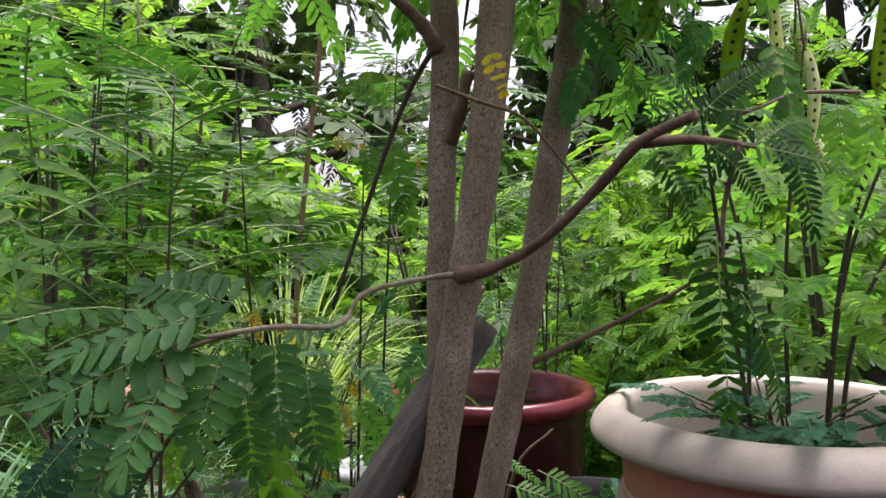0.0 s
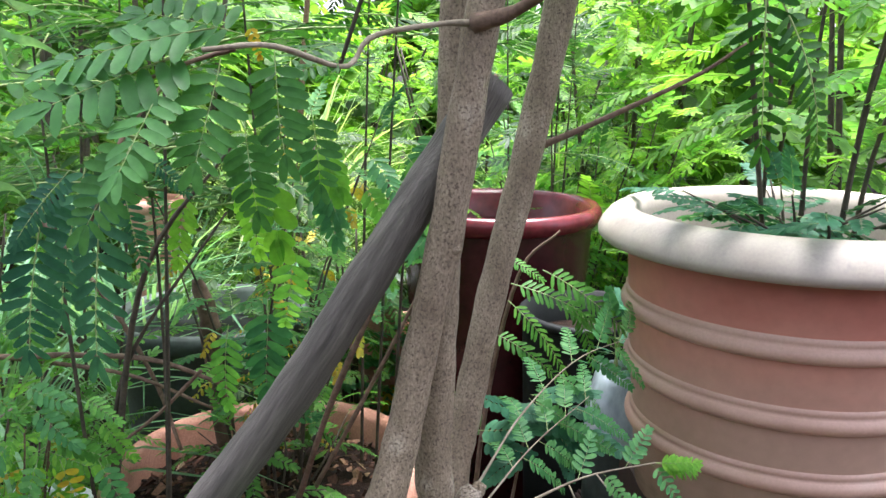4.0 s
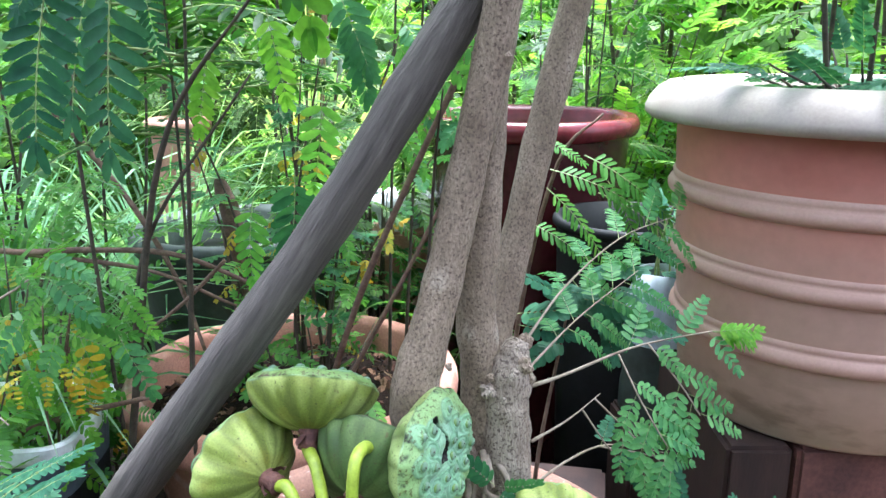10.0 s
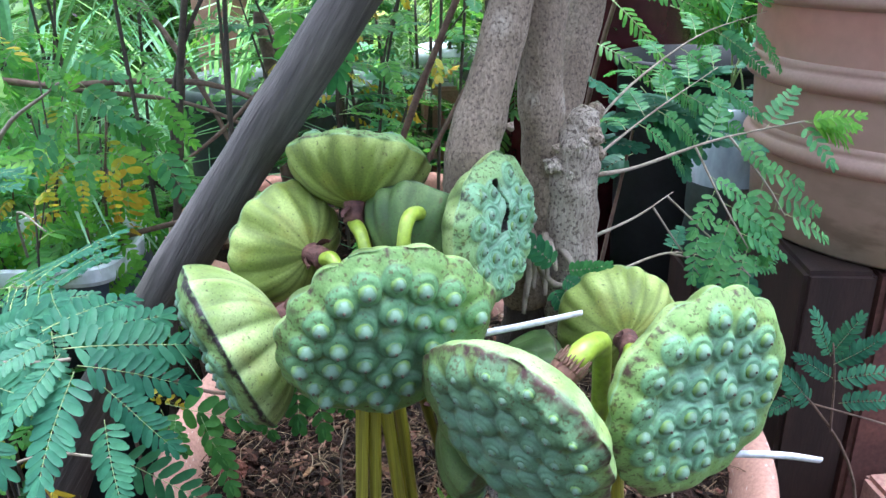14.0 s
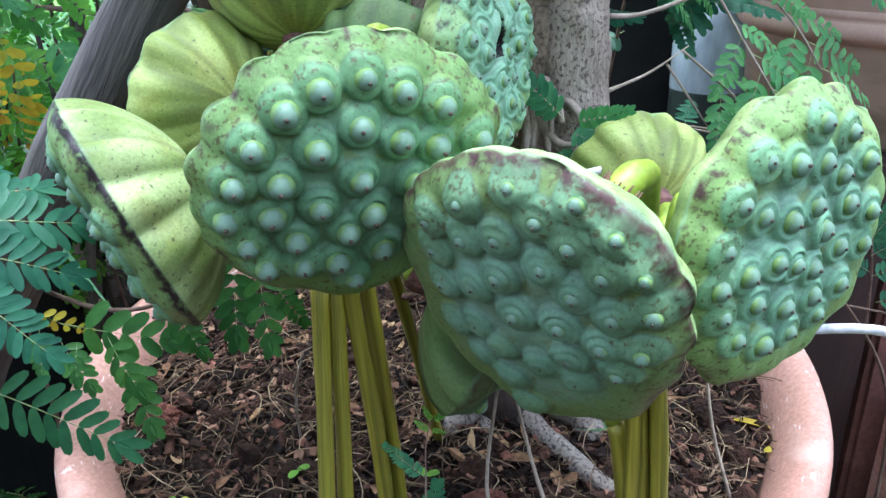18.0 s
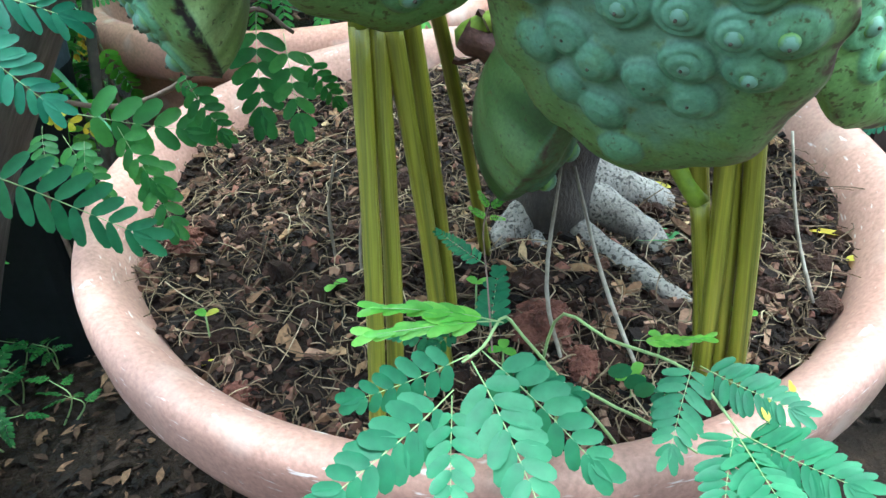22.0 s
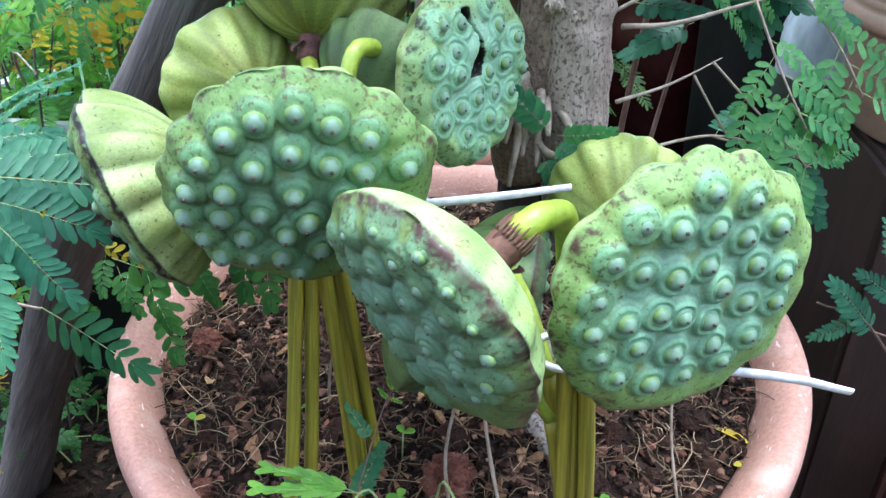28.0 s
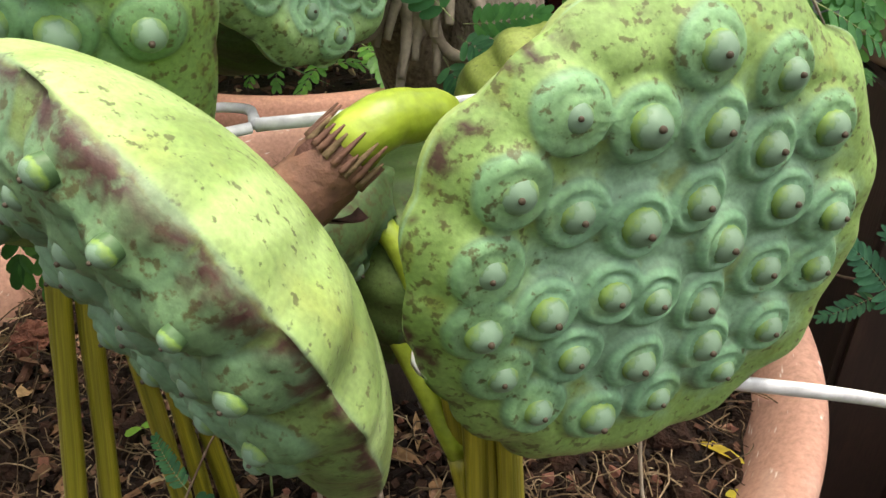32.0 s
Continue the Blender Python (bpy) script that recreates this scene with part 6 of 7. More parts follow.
def burl_twigs():
    sprout = thing("sapling", "young shoots with small blue-green leaflets beside the stump", "sapling")
    Fw = (0.1, -0.75, 0.7)
    twigs = [([(0.048, 0.735, 0.592), (0.085, 0.77, 0.590), (0.153, 0.80, 0.607), (0.225, 0.80, 0.625)], 0.0028), ([(0.05, 0.72, 0.545), (0.085, 0.75, 0.552), (0.118, 0.78, 0.565)], 0.002), ([(0.045, 0.71, 0.50), (0.09, 0.76, 0.505), (0.135, 0.80, 0.50), (0.20, 0.83, 0.475)], 0.0022), ([(0.10, 0.765, 0.555), (0.125, 0.76, 0.52), (0.155, 0.77, 0.48)], 0.0014), ([(0.04, 0.74, 0.63), (0.09, 0.86, 0.65), (0.16, 0.95, 0.68), (0.23, 0.98, 0.70)], 0.002), ([(0.04, 0.74, 0.60), (0.10, 0.84, 0.62), (0.17, 0.90, 0.655)], 0.0018)]
    for i, (p, r) in enumerate(twigs):
        tube("twig", p, [r * 0.75, r * 0.5, r * 0.2], M_pale_twig, sprout, n=14, seg=7, lumps=0.06, seed=i)
    def row(p, seed, start=0.3, count=6, size=1.0, spread=0.9, kinds=MINT, up=Fw):
        rng = random.Random(seed)
        line = spline(p, 40)
        for i in range(count):
            j = min(39, int((start + (1 - start) * (i + 1) / count) * 39))
            t = Vector(line[j + 1] - line[j]).normalized()
            sd = t.cross(Vector(up)).normalized() * (1 if i % 2 else -1)
            put_leaf(sprout, kinds, line[j], t * 0.7 + sd * spread + Vector((0, -0.1, -0.25)), up, rng.uniform(-0.3, 0.3), size * rng.uniform(0.8, 1.1), rng=rng)

    for i, p in enumerate([[(0.135, 0.79, 0.603), (0.155, 0.765, 0.565), (0.180, 0.75, 0.525)], [(0.112, 0.775, 0.563), (0.145, 0.76, 0.535), (0.185, 0.75, 0.500)], [(0.165, 0.80, 0.61), (0.195, 0.785, 0.575), (0.215, 0.78, 0.545)], [(0.12, 0.79, 0.503), (0.16, 0.80, 0.492), (0.20, 0.81, 0.478)]]):
        tube("twig", p, [0.0011, 0.0009, 0.0006], M_pale_twig, sprout, n=8, seg=5, seed=40 + i)
        row(p, 31 + i, 0.15, 6 if i < 2 else 5, 0.72)
    row(twigs[0][0], 36, 0.55, 4, 0.7)
    row(twigs[4][0], 37, 0.25, 9, 0.9, 0.8, FINE)
    row(twigs[5][0], 38, 0.25, 9, 0.9, 0.8, FINE)
    row(twigs[2][0], 39, 0.5, 4, 0.75, 0.9, TEAL)
    for i in range(5):
        a = Vector((0.225, 0.80, 0.625))
        span(sprout, FRESH, a, a + Vector((0.03 + 0.006 * i, -0.02 + 0.01 * i, 0.012 - 0.007 * i)), Fw, 0.085, i, "bright fresh leaf tip")
    # tuft in front of the stump
    for i, (a, b) in enumerate([((0.016, 0.645, 0.545), (-0.012, 0.63, 0.578)), ((0.018, 0.645, 0.54), (0.045, 0.63, 0.530)), ((0.02, 0.645, 0.545), (0.052, 0.635, 0.550)), ((0.012, 0.648, 0.53), (0.030, 0.635, 0.505))]):
        span(sprout, FERN2, a, b, (0, -1, 0.2), 0.062, i, "dark folded leaf")


burl_twigs()


def edge_sapling():
    ob = thing("sapling", "slender sapling with blue-green leaflets beside the brick", "sapling")
    tube("stem", [(0.36, 0.83, 0.0), (0.345, 0.82, 0.22), (0.275, 0.80, 0.345), (0.225, 0.79, 0.37)], [0.002, 0.0017, 0.0013, 0.0008], M_branch, ob, n=16, seg=6, seed=3)
    tube("stem", [(0.30, 0.805, 0.31), (0.292, 0.80, 0.37), (0.282, 0.795, 0.415)], [0.0012, 0.001, 0.0007], M_branch, ob, n=10, seg=6, seed=4)
    tube("stem", [(0.25, 0.81, 0.345), (0.33, 0.79, 0.335), (0.43, 0.77, 0.315)], [0.0009, 0.0012, 0.0006], M_branch, ob, n=12, seg=6, seed=5)
    Fw = (0.1, -0.8, 0.6)
    for i, (a, b) in enumerate([((0.283, 0.797, 0.40), (0.262, 0.79, 0.448)), ((0.283, 0.797, 0.40), (0.300, 0.79, 0.446)), ((0.287, 0.797, 0.39), (0.325, 0.79, 0.425)), ((0.292, 0.80, 0.37), (0.338, 0.79, 0.392)), ((0.29, 0.80, 0.375), (0.252, 0.79, 0.40)), ((0.275, 0.80, 0.345), (0.235, 0.785, 0.392)), ((0.26, 0.80, 0.352), (0.228, 0.79, 0.335)), ((0.30, 0.80, 0.345), (0.345, 0.785, 0.365)), ((0.36, 0.785, 0.33), (0.40, 0.77, 0.295)), ((0.36, 0.785, 0.33), (0.375, 0.775, 0.28)), ((0.39, 0.78, 0.325), (0.435, 0.765, 0.345))]):
        span(ob, PINNA, a, b, Fw, 0.088, i)


edge_sapling()


def left_spray():
    plant = thing("fern_plant", "blue-green feathery plant leaning over the pot's edge", "plant", place=(0, 0, 0))
    tube("stem", [(-0.62, 0.55, 0.02), (-0.52, 0.52, 0.30), (-0.40, 0.505, 0.50), (-0.285, 0.50, 0.535)], [0.004, 0.0035, 0.002, 0.0012], M_pale_twig, plant, n=18, seg=7, seed=4)
    for i, (a, b) in enumerate([((-0.279, 0.497, 0.532), (-0.222, 0.52, 0.51)), ((-0.289, 0.501, 0.54), (-0.225, 0.547, 0.528)), ((-0.297, 0.506, 0.545), (-0.251, 0.56, 0.542)), ((-0.305, 0.508, 0.549), (-0.282, 0.571, 0.549)), ((-0.263, 0.494, 0.519), (-0.221, 0.488, 0.485)), ((-0.278, 0.491, 0.532), (-0.273, 0.433, 0.498)), ((-0.288, 0.496, 0.541), (-0.299, 0.452, 0.522)), ((-0.3, 0.504, 0.546), (-0.319, 0.465, 0.543)), ((-0.26, 0.484, 0.503), (-0.237, 0.45, 0.469)), ((-0.313, 0.512, 0.553), (-0.336, 0.491, 0.551))]):
        d = Vector(b) - Vector(a)
        part("pinna", PINNA[i % 3], plant, "", aim(a, d, (0.05, -0.75, 0.75), 0.0, d.length / 0.08))
    c2 = Vector((-0.40, 0.53, 0.50))
    for i in range(9):
        a = i * 0.7
        d = Vector((0.9 * math.cos(a), -0.25 + 0.3 * math.sin(2 * a), 0.8 * math.sin(a))) * 0.085
        part("pinna", PINNA[(i + 1) % 3], plant, "", aim(c2, d, (0.05, -0.75, 0.75), 0.0, 1.0))
    for i, (o, d) in enumerate([((-0.46, 0.66, 0.50), (0.6, -0.3, 0.25)), ((-0.50, 0.70, 0.47), (0.6, -0.2, -0.1)), ((-0.52, 0.72, 0.52), (0.2, -0.2, 0.5)), ((-0.56, 0.75, 0.50), (-0.3, -0.2, 0.3)), ((-0.55, 0.7, 0.45), (0.4, -0.3, -0.4)), ((-0.60, 0.8, 0.55), (0.3, -0.3, 0.1))]):
        part("leaf", FERN[i % 2], plant, "", aim(o, d, (0.1, -0.5, 0.8), 0, 1.25))
    # leaflets hanging over the rim
    hang = thing("creeper", "dark green creeper with oval leaflets hanging over the pot rim", "creeper")
    tube("stem", [(-0.369, 0.709, 0.409), (-0.281, 0.645, 0.423), (-0.216, 0.605, 0.452), (-0.181, 0.616, 0.483), (-0.16, 0.619, 0.47)], [0.0018, 0.0016, 0.0014, 0.001], M_branch, hang, n=18, seg=6, seed=5)
    for i, (a, b) in enumerate([((-0.285, 0.599, 0.437), (-0.218, 0.596, 0.429)), ((-0.306, 0.627, 0.413), (-0.281, 0.607, 0.39)), ((-0.259, 0.6, 0.431), (-0.235, 0.577, 0.404)), ((-0.325, 0.64, 0.414), (-0.315, 0.614, 0.398)), ((-0.248, 0.6, 0.417), (-0.227, 0.571, 0.385)), ((-0.209, 0.587, 0.458), (-0.191, 0.574, 0.433)), ((-0.22, 0.593, 0.456), (-0.203, 0.587, 0.45)), ((-0.177, 0.617, 0.482), (-0.173, 0.583, 0.439)), ((-0.163, 0.608, 0.473), (-0.151, 0.578, 0.438)), ((-0.151, 0.598, 0.464), (-0.135, 0.594, 0.441)), ((-0.287, 0.614, 0.415), (-0.283, 0.597, 0.399))]):
        span(hang, OVAL, a, b, (0.1, -0.75, 0.6), 0.07, i)
    tube("stem", [(-0.44, 0.56, 0.38), (-0.36, 0.55, 0.42), (-0.296, 0.538, 0.431)], [0.0016, 0.0014, 0.001], M_pale_twig, hang, n=10, seg=6)
    for i, (a, b) in enumerate([((-0.296, 0.538, 0.431), (-0.227, 0.53, 0.404))]):
        span(hang, EDGE, a, b, (0.1, -0.8, 0.55), 0.076, i)
    span(hang, YELLOW, (-0.32, 0.63, 0.43), (-0.295, 0.62, 0.42), (0, -0.8, 0.6), 0.045, 0, "yellowed leaf")


left_spray()


def dead_fronds():
    ob = thing("withered_frond", "yellow withered leaves hanging below the feathery plant", "leaf")
    tube("stem", [(-0.40, 0.52, 0.0), (-0.37, 0.49, 0.25), (-0.335, 0.475, 0.44)], [0.002, 0.0016, 0.001], M_pale_twig, ob, n=12, seg=6, seed=9)
    for i, (a, b) in enumerate([((-0.288, 0.47, 0.472), (-0.313, 0.46, 0.419)), ((-0.276, 0.47, 0.456), (-0.28, 0.46, 0.409)), ((-0.314, 0.48, 0.45), (-0.313, 0.47, 0.401))]):
        span(ob, YELLOW, a, b, (0.2, -0.9, 0.2), 0.05, i)

    for i, (a, b) in enumerate([((-0.28, 0.479, 0.438), (-0.274, 0.46, 0.418)), ((-0.274, 0.463, 0.422), (-0.267, 0.444, 0.403)), ((-0.267, 0.446, 0.406), (-0.257, 0.427, 0.386)), ((-0.27, 0.451, 0.413), (-0.268, 0.435, 0.396))]):
        span(ob, YELLOW, a, b, (0.2, -0.9, 0.2), 0.075, i)
    high = thing("withered_frond", "yellow leaves on a drooping twig beside the pole", "leaf")
    tube("stem", [(-0.62, 0.92, 0.0), (-0.60, 0.90, 0.35), (-0.56, 0.84, 0.50), (-0.50, 0.80, 0.50)], [0.002, 0.0016, 0.001], M_pale_twig, high, n=14, seg=6, seed=19)
    for i, (a, b) in enumerate([((-0.436, 0.804, 0.572), (-0.426, 0.787, 0.528)), ((-0.427, 0.808, 0.561), (-0.41, 0.778, 0.503)), ((-0.417, 0.818, 0.57), (-0.441, 0.791, 0.539)), ((-0.456, 0.81, 0.559), (-0.448, 0.779, 0.521)), ((-0.498, 0.811, 0.546), (-0.487, 0.794, 0.503))]):
        span(high, YELLOW, a, b, (0.2, -0.9, 0.2), 0.075, i)


dead_fronds()


def front_seedlings():
    U = (0.0, -0.75, 0.65)
    s1 = thing("seedling", "bright green seedling with oval leaflets at the front of the pot", "seedling", "seedlings in the pot")
    tube("stem", [(0.005, 0.505, 0.285), *[(-0.006, 0.498, 0.309), (-0.026, 0.499, 0.337), (-0.045, 0.494, 0.368), (-0.054, 0.492, 0.381), (-0.062, 0.478, 0.377), (-0.071, 0.468, 0.376)]], [0.0009, 0.0008, 0.0007, 0.0006], M_rachis, s1, n=20, seg=6, seed=2)
    tube("stem", [(-0.059, 0.479, 0.373), (-0.061, 0.514, 0.384), (-0.063, 0.546, 0.392), (-0.06, 0.562, 0.399)], [0.0005, 0.00045, 0.0004], M_branch, s1, n=14, seg=6, seed=12)
    for i, (a, b) in enumerate([((-0.063, 0.477, 0.375), (-0.024, 0.431, 0.36)), ((-0.068, 0.468, 0.376), (-0.042, 0.413, 0.359)), ((-0.059, 0.472, 0.373), (-0.028, 0.459, 0.367)), ((-0.068, 0.47, 0.378), (-0.113, 0.457, 0.366)), ((-0.075, 0.459, 0.37), (-0.112, 0.409, 0.366)), ((-0.076, 0.457, 0.368), (-0.073, 0.409, 0.362)), ((-0.072, 0.485, 0.381), (-0.089, 0.481, 0.37)), ((-0.059, 0.486, 0.374), (-0.057, 0.52, 0.386)), ((-0.076, 0.483, 0.376), (-0.101, 0.488, 0.374))]):
        span(s1, SEEDLING, a, b, U, 0.062, i)
    for i, (a, b) in enumerate([((-0.054, 0.486, 0.382), (-0.112, 0.477, 0.404)), ((-0.056, 0.486, 0.382), (-0.114, 0.465, 0.396))]):
        span(s1, FOLDED, a, b, (0.1, -0.45, 0.9), 0.080, i, "bright young leaf, still folded")
    for i, (a, b) in enumerate([((-0.061, 0.525, 0.386), (-0.088, 0.539, 0.402)), ((-0.06, 0.559, 0.397), (-0.064, 0.559, 0.405)), ((-0.06, 0.559, 0.397), (-0.052, 0.558, 0.404)), ((-0.061, 0.555, 0.395), (-0.054, 0.552, 0.396)), ((-0.061, 0.554, 0.394), (-0.068, 0.554, 0.4))]):
        span(s1, FINE if i == 0 else FRESH, a, b, U, 0.10 if i == 0 else 0.09, i, "" if i == 0 else "curled young leaf")
    s2 = thing("seedling", "low seedling with dense narrow teal leaflets hanging over the rim", "seedling", "seedlings in the pot")
    tube("stem", [(-0.035, 0.56, 0.285), *[(-0.025, 0.547, 0.341), (-0.004, 0.518, 0.348), (0.017, 0.485, 0.362), (0.027, 0.467, 0.363), (0.037, 0.451, 0.355)]], [0.0009, 0.0008, 0.0006], M_rachis, s2, n=18, seg=6, seed=3)
    tube("stem", [(-0.03, 0.505, 0.28), *[(-0.026, 0.501, 0.332), (-0.004, 0.487, 0.334), (0.014, 0.466, 0.339), (0.024, 0.455, 0.339)]], [0.0008, 0.0007, 0.0005], M_rachis, s2, n=14, seg=6, seed=13)
    for i, (a, b) in enumerate([((0.023, 0.477, 0.369), (0.011, 0.445, 0.353)), ((0.026, 0.475, 0.368), (0.054, 0.45, 0.369)), ((0.035, 0.453, 0.355), (0.023, 0.413, 0.356)), ((0.037, 0.451, 0.355), (0.061, 0.415, 0.368)), ((0.035, 0.452, 0.354), (0.042, 0.408, 0.362)), ((0.015, 0.477, 0.359), (0.009, 0.464, 0.35))]):
        span(s2, DENSE, a, b, U, 0.046, i)
    for i, (a, b) in enumerate([((0.042, 0.447, 0.36), (0.058, 0.451, 0.372))]):
        span(s2, YELLOW, a, b, U, 0.045, i, "yellowing leaf")
    for i, (a, b) in enumerate([((0.006, 0.513, 0.352), (0.035, 0.5, 0.362))]):
        span(s2, FOLDED, a, b, U, 0.07, i, "folded leaf tip")
    for i, p in enumerate([(-0.006, 0.501, 0.341), (0.002, 0.495, 0.338), (0.008, 0.49, 0.337)]):
        v, f = [], []
        a = 0.6 + 0.5 * i
        d = np.array((math.cos(a), -0.2, math.sin(a)))
        leaflet(v, f, np.zeros(3), d / np.linalg.norm(d), np.array((-math.sin(a), 0.0, math.cos(a))), np.array((0, -0.75, 0.65)), 0.0115, 0.0092, 0.15, 0.15)
        part("leaf", mesh_of("leaf", v, f, [M_seedling]), s2, "round leaflet", Matrix.Translation(p))
    rng = random.Random(77)
    for j in range(7):
        x, y = [(-0.227, 0.578), (-0.055, 0.545), (0.03, 0.56), (0.012, 0.535), (-0.16, 0.62), (0.075, 0.57), (-0.07, 0.60)][j]
        s3 = thing("sprout", "tiny green sprout in the soil", "sprout", "sprouts in the pot", place=(x, y, soil_top(x, y)))
        h = rng.uniform(0.008, 0.03)
        tube("stem", [(0, 0, -0.004), (0.001, 0.001, h)], [0.0007, 0.0006], M_rachis, s3, n=4, seg=5)
        for a in (0.5, 2.6, 4.4)[: 2 + j % 2]:
            v, f = [], []
            d = np.array((math.cos(a + j), math.sin(a + j), 0.35))
            sd = np.array((-math.sin(a + j), math.cos(a + j), 0.0))
            leaflet(v, f, np.array((0.001, 0.001, h)), d / np.linalg.norm(d), sd, np.array((0, 0, 1.0)), rng.uniform(0.007, 0.012), 0.006, 0.2, 0.2)
            part("leaf", mesh_of("leaf", v, f, [M_yellow if (j == 0 and a < 1) else M_fresh]), s3)
    # dry twigs standing in the soil
    for j, (p, r) in enumerate([([(-0.165, 0.66, 0.30), (-0.165, 0.66, 0.345), (-0.155, 0.655, 0.385)], 0.0011), ([(-0.145, 0.64, 0.29), (-0.143, 0.645, 0.335), (-0.13, 0.65, 0.39)], 0.0012), ([(-0.02, 0.555, 0.295), (-0.03, 0.575, 0.34), (-0.022, 0.60, 0.40)], 0.0013), ([(0.02, 0.545, 0.298), (0.0, 0.575, 0.345), (-0.015, 0.60, 0.40)], 0.0013), ([(0.125, 0.60, 0.31), (0.115, 0.62, 0.35), (0.11, 0.64, 0.40)], 0.0011)]):
        tw = thing("dry_twig", "thin grey dry twig stuck in the soil", "twig", "twigs in the soil")
        tube("stick", p, [r, r, r * 0.7], M_pale_twig, tw, n=8, seg=6, lumps=0.05, seed=j)


front_seedlings()


def soil_finds():
    """Red fibrous clumps and single fallen leaves on the front pot's soil."""
    for i, (x, y, r, label) in enumerate([(-0.030, 0.585, 0.019, "crumbling red fibrous clump of earth"), (-0.012, 0.556, 0.012, "crumbling red fibrous clump of earth"), (-0.201, 0.540, 0.010, "small reddish clod of earth"), (-0.277, 0.682, 0.014, "small reddish clod of earth"), (-0.175, 0.515, 0.010, "small reddish clod of earth")]):
        rng = random.Random(300 + i)
        c = thing("clod", label, "clod", "red clods on the soil", place=(x, y, soil_top(x, y)))
        v, f, a_n, b_n = [], [], 26, 14
        for a in range(a_n):
            for k in range(b_n):
                th, ph = 6.28318 * a / a_n, math.pi * (k + 0.5) / b_n
                u = Vector((math.sin(ph) * math.cos(th), math.sin(ph) * math.sin(th), math.cos(ph)))
                q = r * (1 + 0.35 * noise.noise(u * 1.7 + Vector((i * 3, 0, 0))) + 0.22 * noise.noise(u * 4.5 + Vector((0, i, 0))) + 0.14 * noise.noise(u * 11))
                v.append((u.x * q, u.y * q, u.z * q * 0.72 + r * 0.2))
        for a in range(a_n):
            e = (a + 1) % a_n
            f.extend((a * b_n + k, a * b_n + k + 1, e * b_n + k + 1, e * b_n + k) for k in range(b_n - 1))
        f += [tuple(a * b_n for a in range(a_n)), tuple(a * b_n + b_n - 1 for a in reversed(range(a_n)))]
        part("earth", mesh_of("earth", v, f, [M_coir], False), c)
        for k in range(26 if i < 2 else 10):
            a, h = rng.uniform(0, 6.28), rng.uniform(0.2, 0.9)
            o = Vector((r * math.cos(a) * math.sqrt(1 - h * h) * 0.95, r * math.sin(a) * math.sqrt(1 - h * h) * 0.95, r * h * 0.75 + r * 0.15))
            e = o * rng.uniform(1.05, 1.5) + Vector((rng.uniform(-0.4, 0.4) * r, rng.uniform(-0.4, 0.4) * r, -0.3 * r))
            tube("fibre", [o, o.lerp(e, 0.5) + Vector((0, 0, 0.12 * r)), e], [0.00035, 0.0003, 0.0002], M_coir if k % 3 else M_straw, c, n=5, seg=4)
    for i, (x, y, l, w, a, mat, label) in enumerate([(0.050, 0.668, 0.036, 0.017, 0.15, M_mint, "green lance-shaped leaf lying beside the root"), (0.060, 0.738, 0.022, 0.011, 2.7, M_yellow, "fallen yellow leaf on the soil"), (0.077, 0.717, 0.017, 0.009, 1.4, M_yellow, "fallen yellow leaf on the soil"), (0.163, 0.683, 0.030, 0.007, 2.6, M_yellow, "fallen yellow leaf on the soil"), (-0.225, 0.573, 0.020, 0.008, 1.2, M_yellow, "fallen yellow leaf on the soil"), (0.17, 0.655, 0.012, 0.006, 0.4, M_yellow, "fallen yellow leaf on the soil")]):
        lf = thing("fallen_leaf", label, "leaf", "fallen leaves on the soil", place=(x, y, soil_top(x, y) + 0.005))
        v, f = [], []
        leaflet(v, f, np.array((-l * 0.5 * math.cos(a), -l * 0.5 * math.sin(a), 0.0)), np.array((math.cos(a), math.sin(a), 0.12)), np.array((-math.sin(a), math.cos(a), 0.0)), np.array((0, -0.3, 1.0)), l, w, 0.25, 0.25)
        part("blade", mesh_of("blade", v, f, [mat]), lf)


soil_finds()


def leaf_bank():
    """The yellowing bush between the bin and the pole: many leaf sprays one behind the other."""
    bush = thing("shrub", "bushy plant with fresh green and yellowing leaflets beside the pole", "shrub")
    rng = random.Random(19)
    for i in range(13):
        x, y, z = rng.uniform(-0.72, -0.44), rng.uniform(0.84, 1.02), rng.uniform(0.42, 0.60)
        o = Vector((x - rng.uniform(0.0, 0.12), y + rng.uniform(0, 0.08), 0.0))
        e = Vector((x, y, z))
        m = o.lerp(e, 0.6) + Vector((-0.03, 0.02, 0.04))
        tube("stem", [o, m, e], [0.003, 0.0022, 0.001], M_branch, bush, n=12, seg=6, lumps=0.05, seed=i)
        line = spline([o, m, e], 30)
        for j in range(7):
            k = 13 + int(j * 2.6)
            d = Vector((rng.uniform(-1, 1), rng.uniform(-0.7, 0.1), rng.uniform(-0.75, 0.25)))
            kinds = YELLOW if rng.random() < 0.2 else rng.choice((MINT, LEAF, FRESH, FRESH))
            put_leaf(bush, kinds, line[k], d, (0.1, -0.75, 0.65), rng.uniform(-0.3, 0.3), rng.uniform(0.65, 1.0), rng=rng)


leaf_bank()


